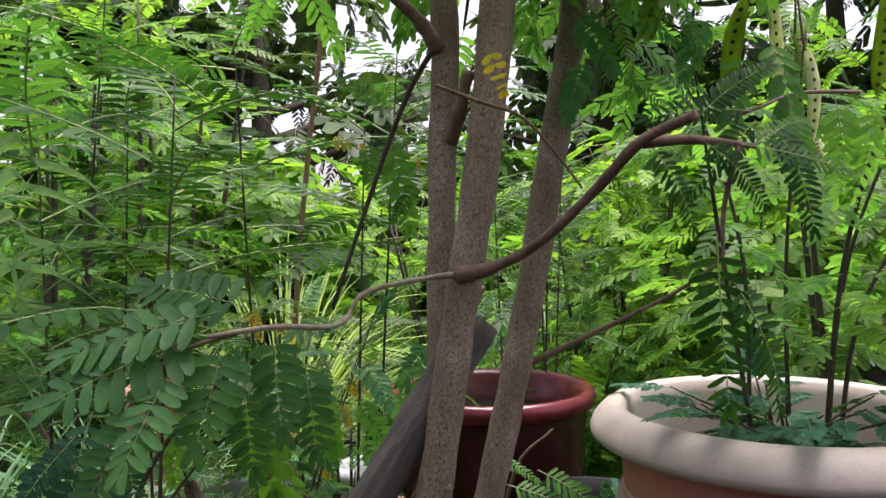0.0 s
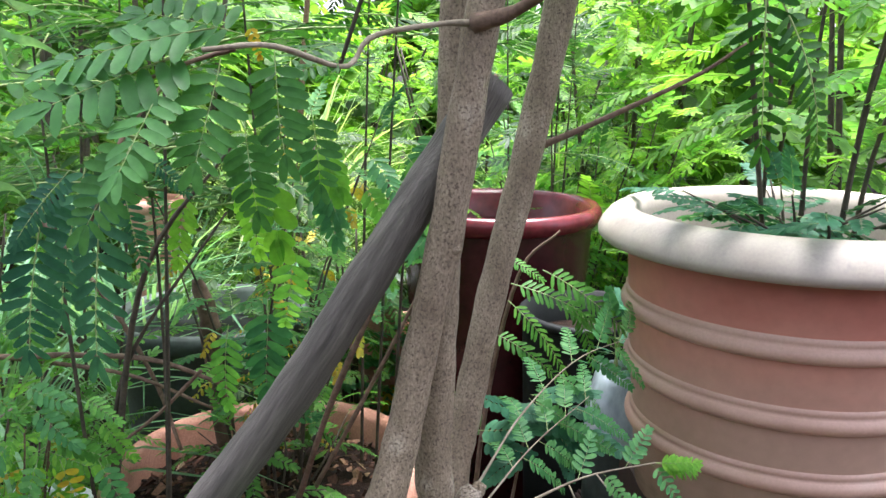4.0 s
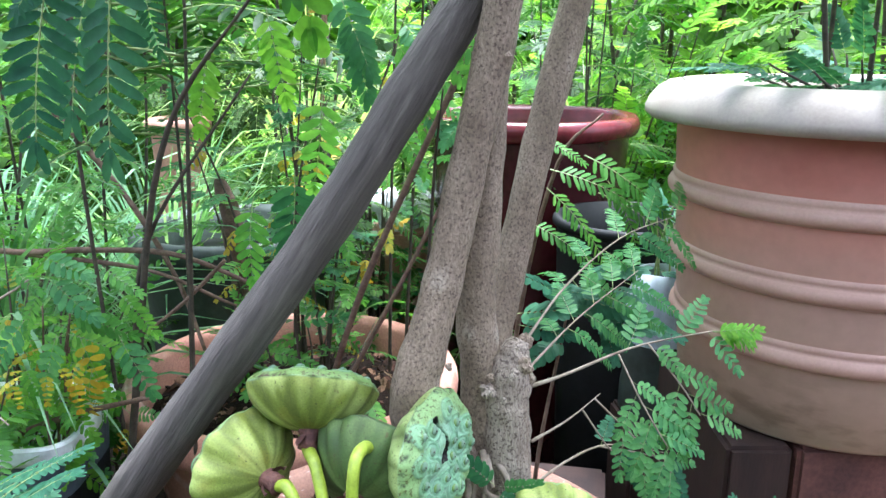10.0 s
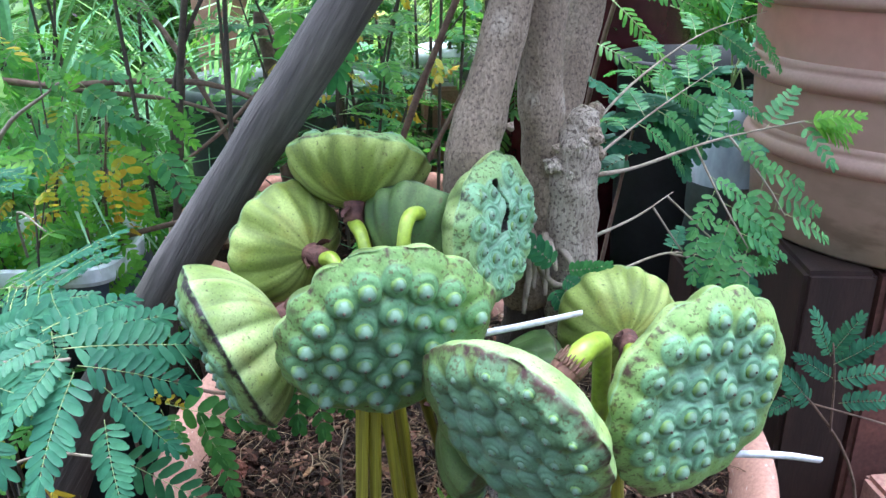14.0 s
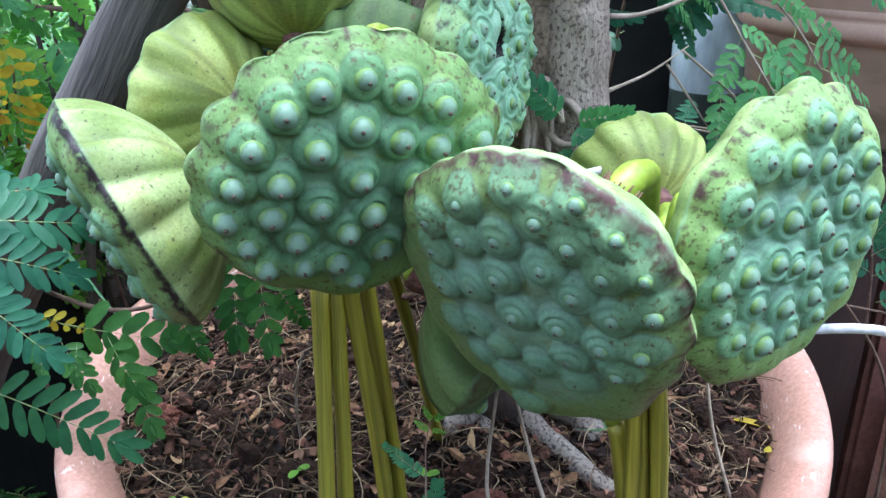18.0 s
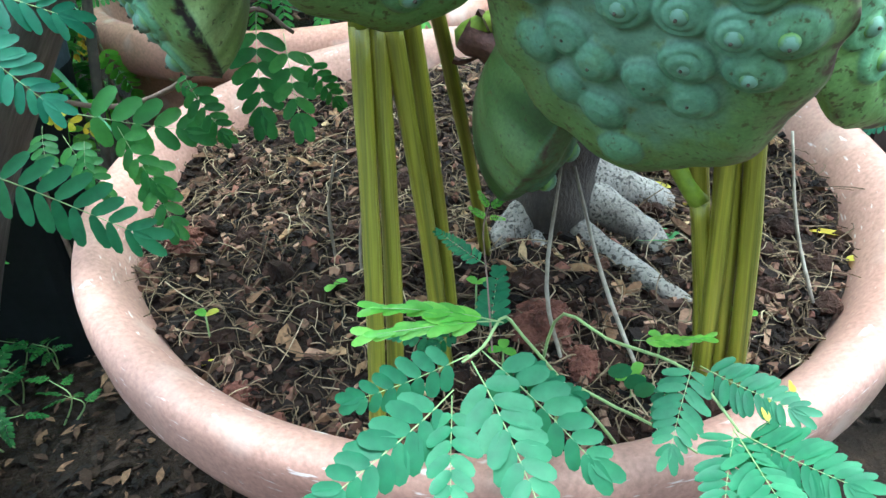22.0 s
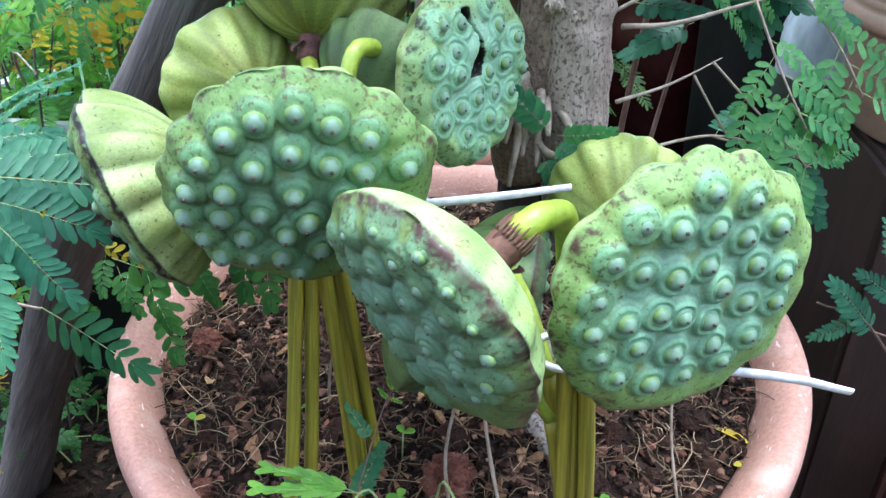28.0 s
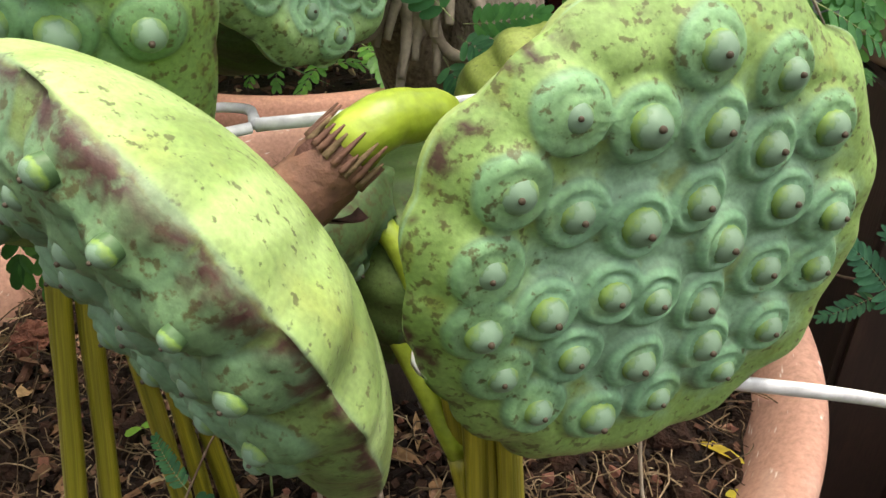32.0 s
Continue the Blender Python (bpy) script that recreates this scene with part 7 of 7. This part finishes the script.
# ---- shrub in the rear pot and other bushes ----
def stemmed_shrub(name, label, place, stems, reach, height, kinds, per, seed, odd=None, size=1.0, spread=(-1, 1), mat=None, lean=(0, 0), start=0.3):
    rng = random.Random(seed)
    ob = thing(name, label, "shrub", place=place)
    for i in range(stems):
        a = rng.uniform(0, 6.283)
        r = reach * math.sqrt(rng.random())
        h = height * rng.uniform(0.65, 1.05)
        o = Vector((0.25 * r * math.cos(a), 0.25 * r * math.sin(a), -0.03))
        m = Vector((0.5 * r * math.cos(a) + lean[0] * 0.4 + rng.uniform(-0.03, 0.03), 0.5 * r * math.sin(a) + lean[1] * 0.4, h * 0.5))
        e = Vector((r * math.cos(a) + lean[0], r * math.sin(a) + lean[1], h))
        sprig(ob, [o, m, e], [0.0028 * size, 0.0021 * size, 0.001 * size], kinds, per, start, 1.0, mat or M_twig, size, seed * 50 + i, name="stem", sag=0.3, odd=odd)
    return ob


stemmed_shrub("shrub", "thin-stemmed shrub with feathery leaves, some yellow, in the rear pot", (-0.32, 1.27, 0.32), 11, 0.28, 0.62, LEAF + DARK + DARK + MINT, 14, 1, (YELLOW, 0.26), 1.0, start=0.25)
stemmed_shrub("herb", "small green weeds on the soil of the rear pot", (-0.30, 1.24, 0.31), 9, 0.20, 0.13, LEAF, 4, 21, (YELLOW, 0.15), 0.9)
stemmed_shrub("shrub", "leafy shrub growing in the large planter", (0.46, 1.08, 0.77), 6, 0.26, 0.68, LEAF, 10, 2, (FRESH, 0.35), 1.3)
stemmed_shrub("herb", "low dark-leaved plants on the planter's soil", (0.45, 1.06, 0.77), 14, 0.17, 0.11, TEAL, 5, 3, None, 1.1)
stemmed_shrub("shrub", "bright feathery shrub behind the maroon pot", (0.30, 2.22, 0.0), 20, 0.34, 0.95, FRESH, 12, 4, (LEAF, 0.5), 1.5)
stemmed_shrub("shrub", "low yellowing shrub beside the rear pot", (-0.70, 1.02, 0.0), 14, 0.18, 0.60, LEAF, 9, 5, (YELLOW, 0.3), 1.1)
stemmed_shrub("shrub", "feathery green undergrowth between the pots", (-0.26, 1.80, 0.0), 12, 0.20, 0.60, DARK + MINT, 10, 6, (YELLOW, 0.15), 1.4)
stemmed_shrub("shrub", "leafy bush with yellowing leaflets beside the pole", (-0.64, 0.86, 0.0), 9, 0.10, 0.56, LEAF, 10, 11, (YELLOW, 0.28), 0.95, start=0.35)
stemmed_shrub("shrub", "low leafy growth behind the white-rimmed bin", (-0.78, 1.22, 0.0), 14, 0.2, 0.55, LEAF, 10, 12, (YELLOW, 0.12), 1.1, start=0.3)
stemmed_shrub("herb", "thin shoots growing out of the bottle", (0.283, 1.275, 0.47), 4, 0.05, 0.20, TEAL, 4, 8, None, 0.9, mat=M_rachis)
stemmed_shrub("shrub", "green weeds at the foot of the pots", (0.42, 0.62, 0.0), 6, 0.10, 0.16, LEAF, 5, 9, None, 1.0)
stemmed_shrub("shrub", "shaded undergrowth under the feathery plant", (-0.60, 0.80, 0.0), 5, 0.10, 0.10, OVAL, 4, 10, None, 0.6)

for i, (p, r) in enumerate([([(-0.95, 1.22, 0.60), (-0.742, 1.20, 0.578), (-0.605, 1.19, 0.586), (-0.463, 1.18, 0.583), (-0.345, 1.20, 0.528)], 0.0055), ([(-0.95, 1.25, 0.585), (-0.74, 1.22, 0.570), (-0.52, 1.19, 0.556), (-0.38, 1.19, 0.50)], 0.004), ([(-0.74, 1.35, 0.80), (-0.60, 1.30, 0.66), (-0.50, 1.25, 0.53), (-0.44, 1.2, 0.42)], 0.005), ([(-0.36, 1.10, 0.60), (-0.42, 1.08, 0.54), (-0.50, 1.05, 0.48)], 0.003), ([(-0.72, 0.98, 0.34), (-0.55, 0.96, 0.42), (-0.40, 0.94, 0.47)], 0.005), ([(-0.24, 1.15, 0.36), (-0.16, 1.10, 0.58), (-0.03, 1.05, 0.86), (0.06, 1.02, 1.02)], 0.005), ([(-0.22, 1.2, 0.36), (-0.12, 1.2, 0.55), (-0.02, 1.2, 0.75)], 0.004)]):
    br = thing("fallen_branch" if i < 5 else "branch", "bare brown branch lying across the plants", "branch", "bare branches")
    tube("wood", p, [r, r * 0.9, r * 0.6], M_branch, br, n=22, seg=8, lumps=0.06, seed=60 + i)


for i, (x, y) in enumerate([(-0.629, 0.913), (-0.591, 0.849), (-0.574, 0.903), (-0.534, 0.81), (-0.561, 0.777)]):
    stemmed_shrub("herb", "small green weed on the dark ground", (x, y, 0.02), 2, 0.03, 0.035, OVAL, 3, 400 + i, None, 0.38, mat=M_rachis)


def stump():
    st = thing("cut_stump", "cut brown branch stub with a pale knotty end", "stump")
    tube("wood", [(-0.42, 1.36, 0.30), (-0.432, 1.357, 0.50), (-0.437, 1.355, 0.60), (-0.455, 1.36, 0.67)], [0.014, 0.015, 0.019, 0.009], M_branch, st, n=20, seg=12, lumps=0.1, seed=3)


stump()


def grass_clump(label, place, blades, height, width, seed, spread=0.35, mat=None):
    rng = random.Random(seed)
    ob = thing("grass_clump", label, "grass", place=place)
    for i in range(blades):
        a = rng.uniform(0, 6.283)
        d = Vector((math.cos(a), math.sin(a), 0))
        s = Vector((-d.y, d.x, 0))
        h, w, out = height * rng.uniform(0.6, 1.1), width * rng.uniform(0.6, 1.2), spread * rng.uniform(0.4, 1.5)
        o = d * rng.uniform(0, 0.06)
        vs, fs = [], []
        for k in range(8):
            u = k / 7
            p = o + d * out * u ** 1.8 + Vector((0, 0, h * (u - 0.38 * u ** 3.2 * out / spread)))
            ww = w * (1 - u) ** 0.6 * 0.5
            vs.extend((p - s * ww + Vector((0, 0, ww * 0.5)), p, p + s * ww + Vector((0, 0, ww * 0.5))))
        for k in range(7):
            q = 3 * k
            fs.extend(((q, q + 1, q + 4, q + 3), (q + 1, q + 2, q + 5, q + 4)))
        part("blade", mesh_of("blade", vs, fs, [mat or M_grass]), ob)


grass_clump("clump of long pale blue-green grass blades", (-0.92, 1.36, 0.0), 130, 1.08, 0.018, 1, 0.5)
grass_clump("clump of long pale blue-green grass blades", (-0.80, 1.9, 0.0), 140, 1.0, 0.016, 2, 0.45)
grass_clump("clump of arching pale grass at the back", (-0.62, 2.75, 0.0), 190, 1.30, 0.016, 3, 0.6, M_pale_grass)
grass_clump("clump of arching pale grass at the back", (0.30, 2.45, 0.0), 150, 1.05, 0.012, 4, 0.5, M_pale_grass)
def arching_blades():
    ob = thing("grass_clump", "broad pale blue-green blades arching out of the bush", "grass")
    for i, pts in enumerate([((-0.495, 0.868, 1.063), (-0.464, 0.886, 1.025), (-0.431, 0.905, 1.005), (-0.403, 0.916, 0.958)), ((-0.513, 0.891, 1.019), (-0.485, 0.908, 1.008), (-0.461, 0.921, 0.981), (-0.439, 0.929, 0.937)), ((-0.531, 0.912, 0.973), (-0.507, 0.928, 0.971), (-0.487, 0.937, 0.95), (-0.469, 0.941, 0.901)), ((-0.488, 0.868, 1.141), (-0.45, 0.89, 1.149), (-0.413, 0.912, 1.132), (-0.373, 0.934, 1.091)), ((-0.498, 0.89, 1.186), (-0.457, 0.916, 1.18), (-0.418, 0.939, 1.166), (-0.389, 0.958, 1.129)), ((-0.532, 0.908, 0.934), (-0.507, 0.924, 0.938), (-0.487, 0.933, 0.916), (-0.47, 0.933, 0.861)), ((-0.491, 0.868, 1.105), (-0.456, 0.891, 1.091), (-0.427, 0.908, 1.078), (-0.404, 0.92, 1.036)), ((-0.514, 0.873, 0.874), (-0.496, 0.889, 0.897), (-0.476, 0.899, 0.888), (-0.46, 0.902, 0.854)), ((-0.529, 0.917, 1.038), (-0.483, 0.945, 1.057), (-0.453, 0.962, 1.043), (-0.415, 0.981, 1.007))]):
        line = spline([(pts[0][0] - 0.45, pts[0][1] + 0.25, 0.0), (pts[0][0] - 0.30, pts[0][1] + 0.12, pts[0][2] * 0.75), *pts], 26)
        v, f = [], []
        for k, p in enumerate(line):
            u = k / 26
            w = 0.0085 * min(1, 3 * (1 - u)) ** 0.7 * (0.6 + 0.4 * u)
            v.extend((tuple(p + np.array((-0.2, -0.6, 0.8)) * w), tuple(p - np.array((0, 0.002, 0.002))), tuple(p - np.array((-0.2, -0.6, 0.8)) * w)))
        for k in range(26):
            q = 3 * k
            f.extend(((q, q + 1, q + 4, q + 3), (q + 1, q + 2, q + 5, q + 4)))
        part("blade", mesh_of("blade", v, f, [M_grass]), ob)


arching_blades()
grass_clump("dense grass beside the pots", (-1.15, 1.15, 0.0), 110, 0.8, 0.014, 5, 0.4)


def shrub_mass(name, label, cat, c, size, count, kinds, mat, seed, scale=1.0, stems=6, low=0.12):
    rng = random.Random(seed)
    ob = thing(name, label, cat, place=(c[0], c[1], 0))
    items = []
    for i in range(stems):
        a = rng.uniform(0, 6.28)
        x, y = size[0] * 0.5 * math.cos(a) * rng.random(), size[1] * 0.5 * math.sin(a) * rng.random()
        tube("stem", [(x * 0.4, y * 0.4, -0.02), (x, y, size[2] * 0.5), (x * 1.5, y * 1.5, size[2] * 0.95)], [0.012 * scale, 0.008 * scale, 0.003 * scale], M_twig, ob, n=8, seg=6, lumps=0.05, seed=seed + i)
    for i in range(count):
        u, v, w = rng.gauss(0, 0.42), rng.gauss(0, 0.42), rng.random()
        z = size[2] * (low + (1 - low) * w)
        f = (1.0 - 0.45 * w)
        p = (u * size[0] * f, v * size[1] * f, z)
        d = (u + rng.uniform(-0.7, 0.7), v + rng.uniform(-0.7, 0.7), rng.uniform(-0.4, 0.5))
        items.append((rng.choice(kinds), aim(p, d, (0, 0, 1), rng.uniform(-0.5, 0.5), scale * rng.uniform(0.75, 1.25))))
    v, f, idx = gather(items)
    tagged(part("foliage", mesh_of("foliage", v, f, [mat, M_rachis], True, idx), ob), kind="stuff")
    return ob


shrub_mass("shrub", "bright green leafy shrub behind the planter", "shrub", (0.95, 1.75), (0.6, 0.5, 1.6), 330, FAR_LEAF, M_bright, 2, 1.0)
shrub_mass("shrub", "tall feathery shrub in the garden", "shrub", (-1.3, 3.1), (0.8, 0.6, 2.1), 300, FAR_LEAF, M_bright, 3, 1.5)
shrub_mass("shrub", "tall feathery shrub beside the path", "shrub", (-1.25, 2.3), (0.5, 0.4, 1.75), 200, FAR_LEAF, M_leaf, 4, 1.0, low=0.2)


def frond_shrub(label, place, stems, reach, height, per, seed, low=0.5, size=1.0):
    """Thin dark upright stems, each with long feather leaves held out all round its upper part."""
    rng = random.Random(seed)
    ob = thing("shrub", label, "shrub", place=place)
    for i in range(stems):
        a = rng.uniform(0, 6.283)
        r = reach * math.sqrt(rng.random())
        h = height * rng.uniform(0.8, 1.08)
        o = Vector((0.3 * r * math.cos(a), 0.3 * r * math.sin(a), -0.03))
        e = Vector((r * math.cos(a), r * math.sin(a), h))
        m = o.lerp(e, 0.5) + Vector((rng.uniform(-0.03, 0.03), rng.uniform(-0.03, 0.03), 0))
        tube("stem", [o, m, e], [0.0036, 0.0028, 0.0011], M_twig, ob, n=20, seg=7, lumps=0.05, seed=seed + i)
        line = spline([o, m, e], 50)
        for k in range(per):
            s0 = low + (1 - low) * (k + 0.7) / per
            q = min(49, int(s0 * 49))
            b = k * 2.4 + i
            up = 0.45 + 0.5 * (k / per)
            d = Vector((math.cos(b), math.sin(b), up * rng.uniform(0.3, 1.0)))
            put_leaf(ob, LONG, line[q], d, (0, 0, 1), rng.uniform(-0.35, 0.35), size * rng.uniform(0.7, 1.1), rng=rng)
    return ob


frond_shrub("tall thin-stemmed shrub with long feathery fronds", (-0.46, 1.04, 0.0), 3, 0.16, 1.36, 12, 301, 0.66, 1.25)
frond_shrub("tall thin-stemmed shrub with long feathery fronds", (-0.20, 1.38, 0.0), 3, 0.18, 1.50, 8, 302, 0.76, 1.3)
frond_shrub("tall thin-stemmed shrub with long feathery fronds", (-0.80, 1.42, 0.0), 4, 0.22, 1.62, 13, 303, 0.66, 1.35)
frond_shrub("tall shrub with feathery fronds behind the maroon pot", (0.20, 2.02, 0.0), 4, 0.16, 1.50, 11, 304, 0.62)
shrub_mass("shrub", "feathery bush with bright leaves", "shrub", (0.1, 3.3), (0.9, 0.6, 1.2), 300, FAR_LEAF, M_bright, 5, 1.2)
shrub_mass("shrub", "broad-leaved bright green shrub", "shrub", (0.9, 2.6), (0.7, 0.5, 1.45), 300, FAR_BROAD, M_bright, 6, 0.9)
shrub_mass("shrub", "bright green shrub behind the maroon pot", "shrub", (0.52, 2.35), (0.4, 0.35, 1.3), 240, FAR_LEAF, M_bright, 7, 1.0)
shrub_mass("shrub", "sunlit feathery shrub in the middle of the garden", "shrub", (-1.0, 3.8), (0.7, 0.5, 1.5), 300, FAR_BROAD, M_bright, 8, 1.2)
# two shrubs added to stand in for shade low in the garden
shrub_mass("shrub", "leafy undergrowth added to cover the bright foot of the pale grass", "shrub", (-0.58, 2.2), (0.62, 0.25, 0.90), 420, FAR_LEAF, M_darkfar, 13, 0.8, low=0.05)
shrub_mass("shrub", "leafy undergrowth added to cover the bright foot of the pale grass", "shrub", (-1.05, 2.3), (0.6, 0.3, 0.85), 360, FAR_LEAF, M_far, 14, 0.8, low=0.05)
shrub_mass("shrub", "low green undergrowth behind the pots", "shrub", (-0.25, 1.75), (0.7, 0.3, 0.75), 340, FAR_LEAF, M_far, 9, 0.7)
shrub_mass("shrub", "low green undergrowth beside the grass", "shrub", (-0.95, 1.25), (0.5, 0.4, 0.8), 320, FAR_LEAF, M_leaf, 10, 0.6)
for i in range(11):
    x = -4.6 + i * 0.92
    shrub_mass("bush", "dense green bush at the back of the garden", "bush", (x, 4.4 + 1.1 * (i % 3)), (1.3, 1.0, 1.45 + 0.35 * (i % 2)), 380, FAR_BROAD if i % 2 else FAR_LEAF, M_bright if i % 3 else M_far, 30 + i, 1.9)


def garden_tree(place, height, seed):
    rng = random.Random(seed)
    ob = thing("tree", "tall dark leafy tree at the end of the garden", "tree", place=(*place, 0))
    tube("trunk", [(0, 0, -0.1), (0.1, 0, height * 0.4), (0.0, 0.1, height * 0.9)], [0.14, 0.10, 0.03], M_twig, ob, n=14, seg=10, lumps=0.06, seed=seed)
    items = []
    for i in range(9):
        a, z = rng.uniform(0, 6.28), height * rng.uniform(0.35, 0.8)
        e = Vector((math.cos(a), math.sin(a), 0.35)) * rng.uniform(0.9, 1.9)
        o = Vector((0.06, 0.03, z))
        tube("limb", [o, o + e * 0.5, o + e], [0.05, 0.03, 0.01], M_twig, ob, n=8, seg=7, lumps=0.06, seed=seed + i)
        for k in range(50):
            c = o + e * rng.uniform(0.35, 1.15) + Vector((rng.gauss(0, 0.35), rng.gauss(0, 0.35), rng.gauss(0, 0.28)))
            items.append((rng.choice(FAR_BROAD + FAR_LEAF), aim(c, (rng.uniform(-1, 1), rng.uniform(-1, 1), rng.uniform(-0.8, 0.3)), (0, 0, 1), 0, rng.uniform(2.0, 3.4))))
    v, f, idx = gather(items)
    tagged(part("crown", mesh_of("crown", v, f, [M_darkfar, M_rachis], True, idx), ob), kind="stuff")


for i, (p, h) in enumerate([((-1.9, 7.0), 4.4), ((-4.2, 8.0), 5.0), ((1.4, 8.0), 4.6), ((3.4, 7.2), 5.0), ((5.6, 7.0), 4.8), ((-7.5, 6.0), 5.0)]):
    garden_tree(p, h, 200 + i)


def stake():
    st = thing("stake", "thin pale bamboo stake standing in the garden", "stake")
    tube("cane", [(-0.56, 2.5, -0.05), (-0.505, 2.5, 0.98), (-0.39, 2.5, 1.9)], [0.009, 0.009, 0.008], M_straw, st, n=20, seg=8, lumps=0.03)


stake()


def far_pot(place, r, h, label):
    plain_pot("flower_pot", label, "pot", place, r * 0.75, r, h, M_terra)


far_pot((-0.826, 2.1, 0.0), 0.07, 0.699, "small terracotta pot among the plants")
far_pot((-0.18, 1.95, 0.0), 0.10, 0.40, "small terracotta pot with a white saucer behind")
crate("brick", "clay brick stack under the white bowl", "brick", (-0.201, 1.80, 0.0), 0.12, 0.12, 0.483, M_block, 0, 15)
plain_pot("bowl", "white china bowl among the plants", "bowl", (-0.201, 1.80, 0.483), 0.045, 0.062, 0.08, M_white)


plain_pot("water_tub", "grey-green tub half hidden by plants", "tub", (-0.56, 1.72, 0.0), 0.18, 0.20, 0.50, M_darktrough, 0.016, M_black)


def storage_bin():
    c = thing("storage_bin", "dark plastic bin with a chipped white rim beside the pot", "bin", place=(-0.635, 0.985, 0.0))
    c.rotation_euler = (0, 0, radians(6))
    for name, mat, rows in (("body", M_black, [(0.0, 0.0, 0.002), (0.092, 0.075, 0.0), (0.108, 0.088, 0.33)]), ("collar", M_blue, [(0.108, 0.088, 0.33), (0.112, 0.092, 0.392)]), ("rim", M_white, [(0.110, 0.090, 0.392), (0.120, 0.100, 0.390), (0.123, 0.103, 0.396), (0.123, 0.103, 0.412), (0.120, 0.100, 0.415), (0.112, 0.092, 0.412), (0.106, 0.086, 0.34), (0.0, 0.0, 0.34)])):
        v, f, seg = [], [], 40
        for w, d, z in rows:
            for j in range(seg):
                a = 2 * math.pi * j / seg
                e = 0.35
                v.append((w * math.copysign(abs(math.cos(a)) ** e, math.cos(a)), d * math.copysign(abs(math.sin(a)) ** e, math.sin(a)), z))
        for i in range(len(rows) - 1):
            for j in range(seg):
                k = (j + 1) % seg
                f.append((i * seg + j, i * seg + k, (i + 1) * seg + k, (i + 1) * seg + j))
        part(name, mesh_of(name, v, f, [mat], False), c, {"rim": "chipped white rim", "collar": "slate-blue upper band"}.get(name, ""))


storage_bin()
crate("stand", "dark crate under the cut bottle", "stand", (0.283, 1.275, 0.0), 0.11, 0.11, 0.30, M_stand, 0, 10)


def ground_litter():
    rng = random.Random(44)
    vs, fs = [], []
    for i in range(8000):
        x, y = (rng.uniform(-1.3, 0.9), rng.uniform(0.2, 1.7)) if i % 3 else (rng.uniform(-0.75, -0.2), rng.uniform(0.25, 1.0))
        l = 0.003 + 0.013 * rng.random() ** 2.2
        w, c = l * rng.uniform(0.2, 0.5), rng.uniform(-0.004, 0.008)
        v = [(-l, 0, 0), (-l * 0.2, -w, c), (l * 0.3, -w, c), (l, 0, c), (l * 0.3, w, c), (-l * 0.2, w, c)]
        z = 0.018 * noise.noise((x * 3, y * 3, 0)) + 0.008 * noise.noise((x * 11, y * 11, 4)) + 0.004
        m = np.array(Matrix.Translation((x, y, z)) @ Matrix.Rotation(rng.uniform(0, 6.28), 4, "Z") @ Matrix.Rotation(rng.gauss(0, 0.3), 4, "X"))
        n0 = len(vs)
        vs.extend((np.array(v) @ m[:3, :3].T + m[:3, 3]).tolist())
        fs.append(tuple(range(n0, n0 + 6)))
    ob = part("leaf_litter", mesh_of("leaf_litter", vs, fs, [M_mulch], False))
    tagged(ob, "dead brown leaves scattered on the ground", "litter", kind="stuff")


ground_litter()
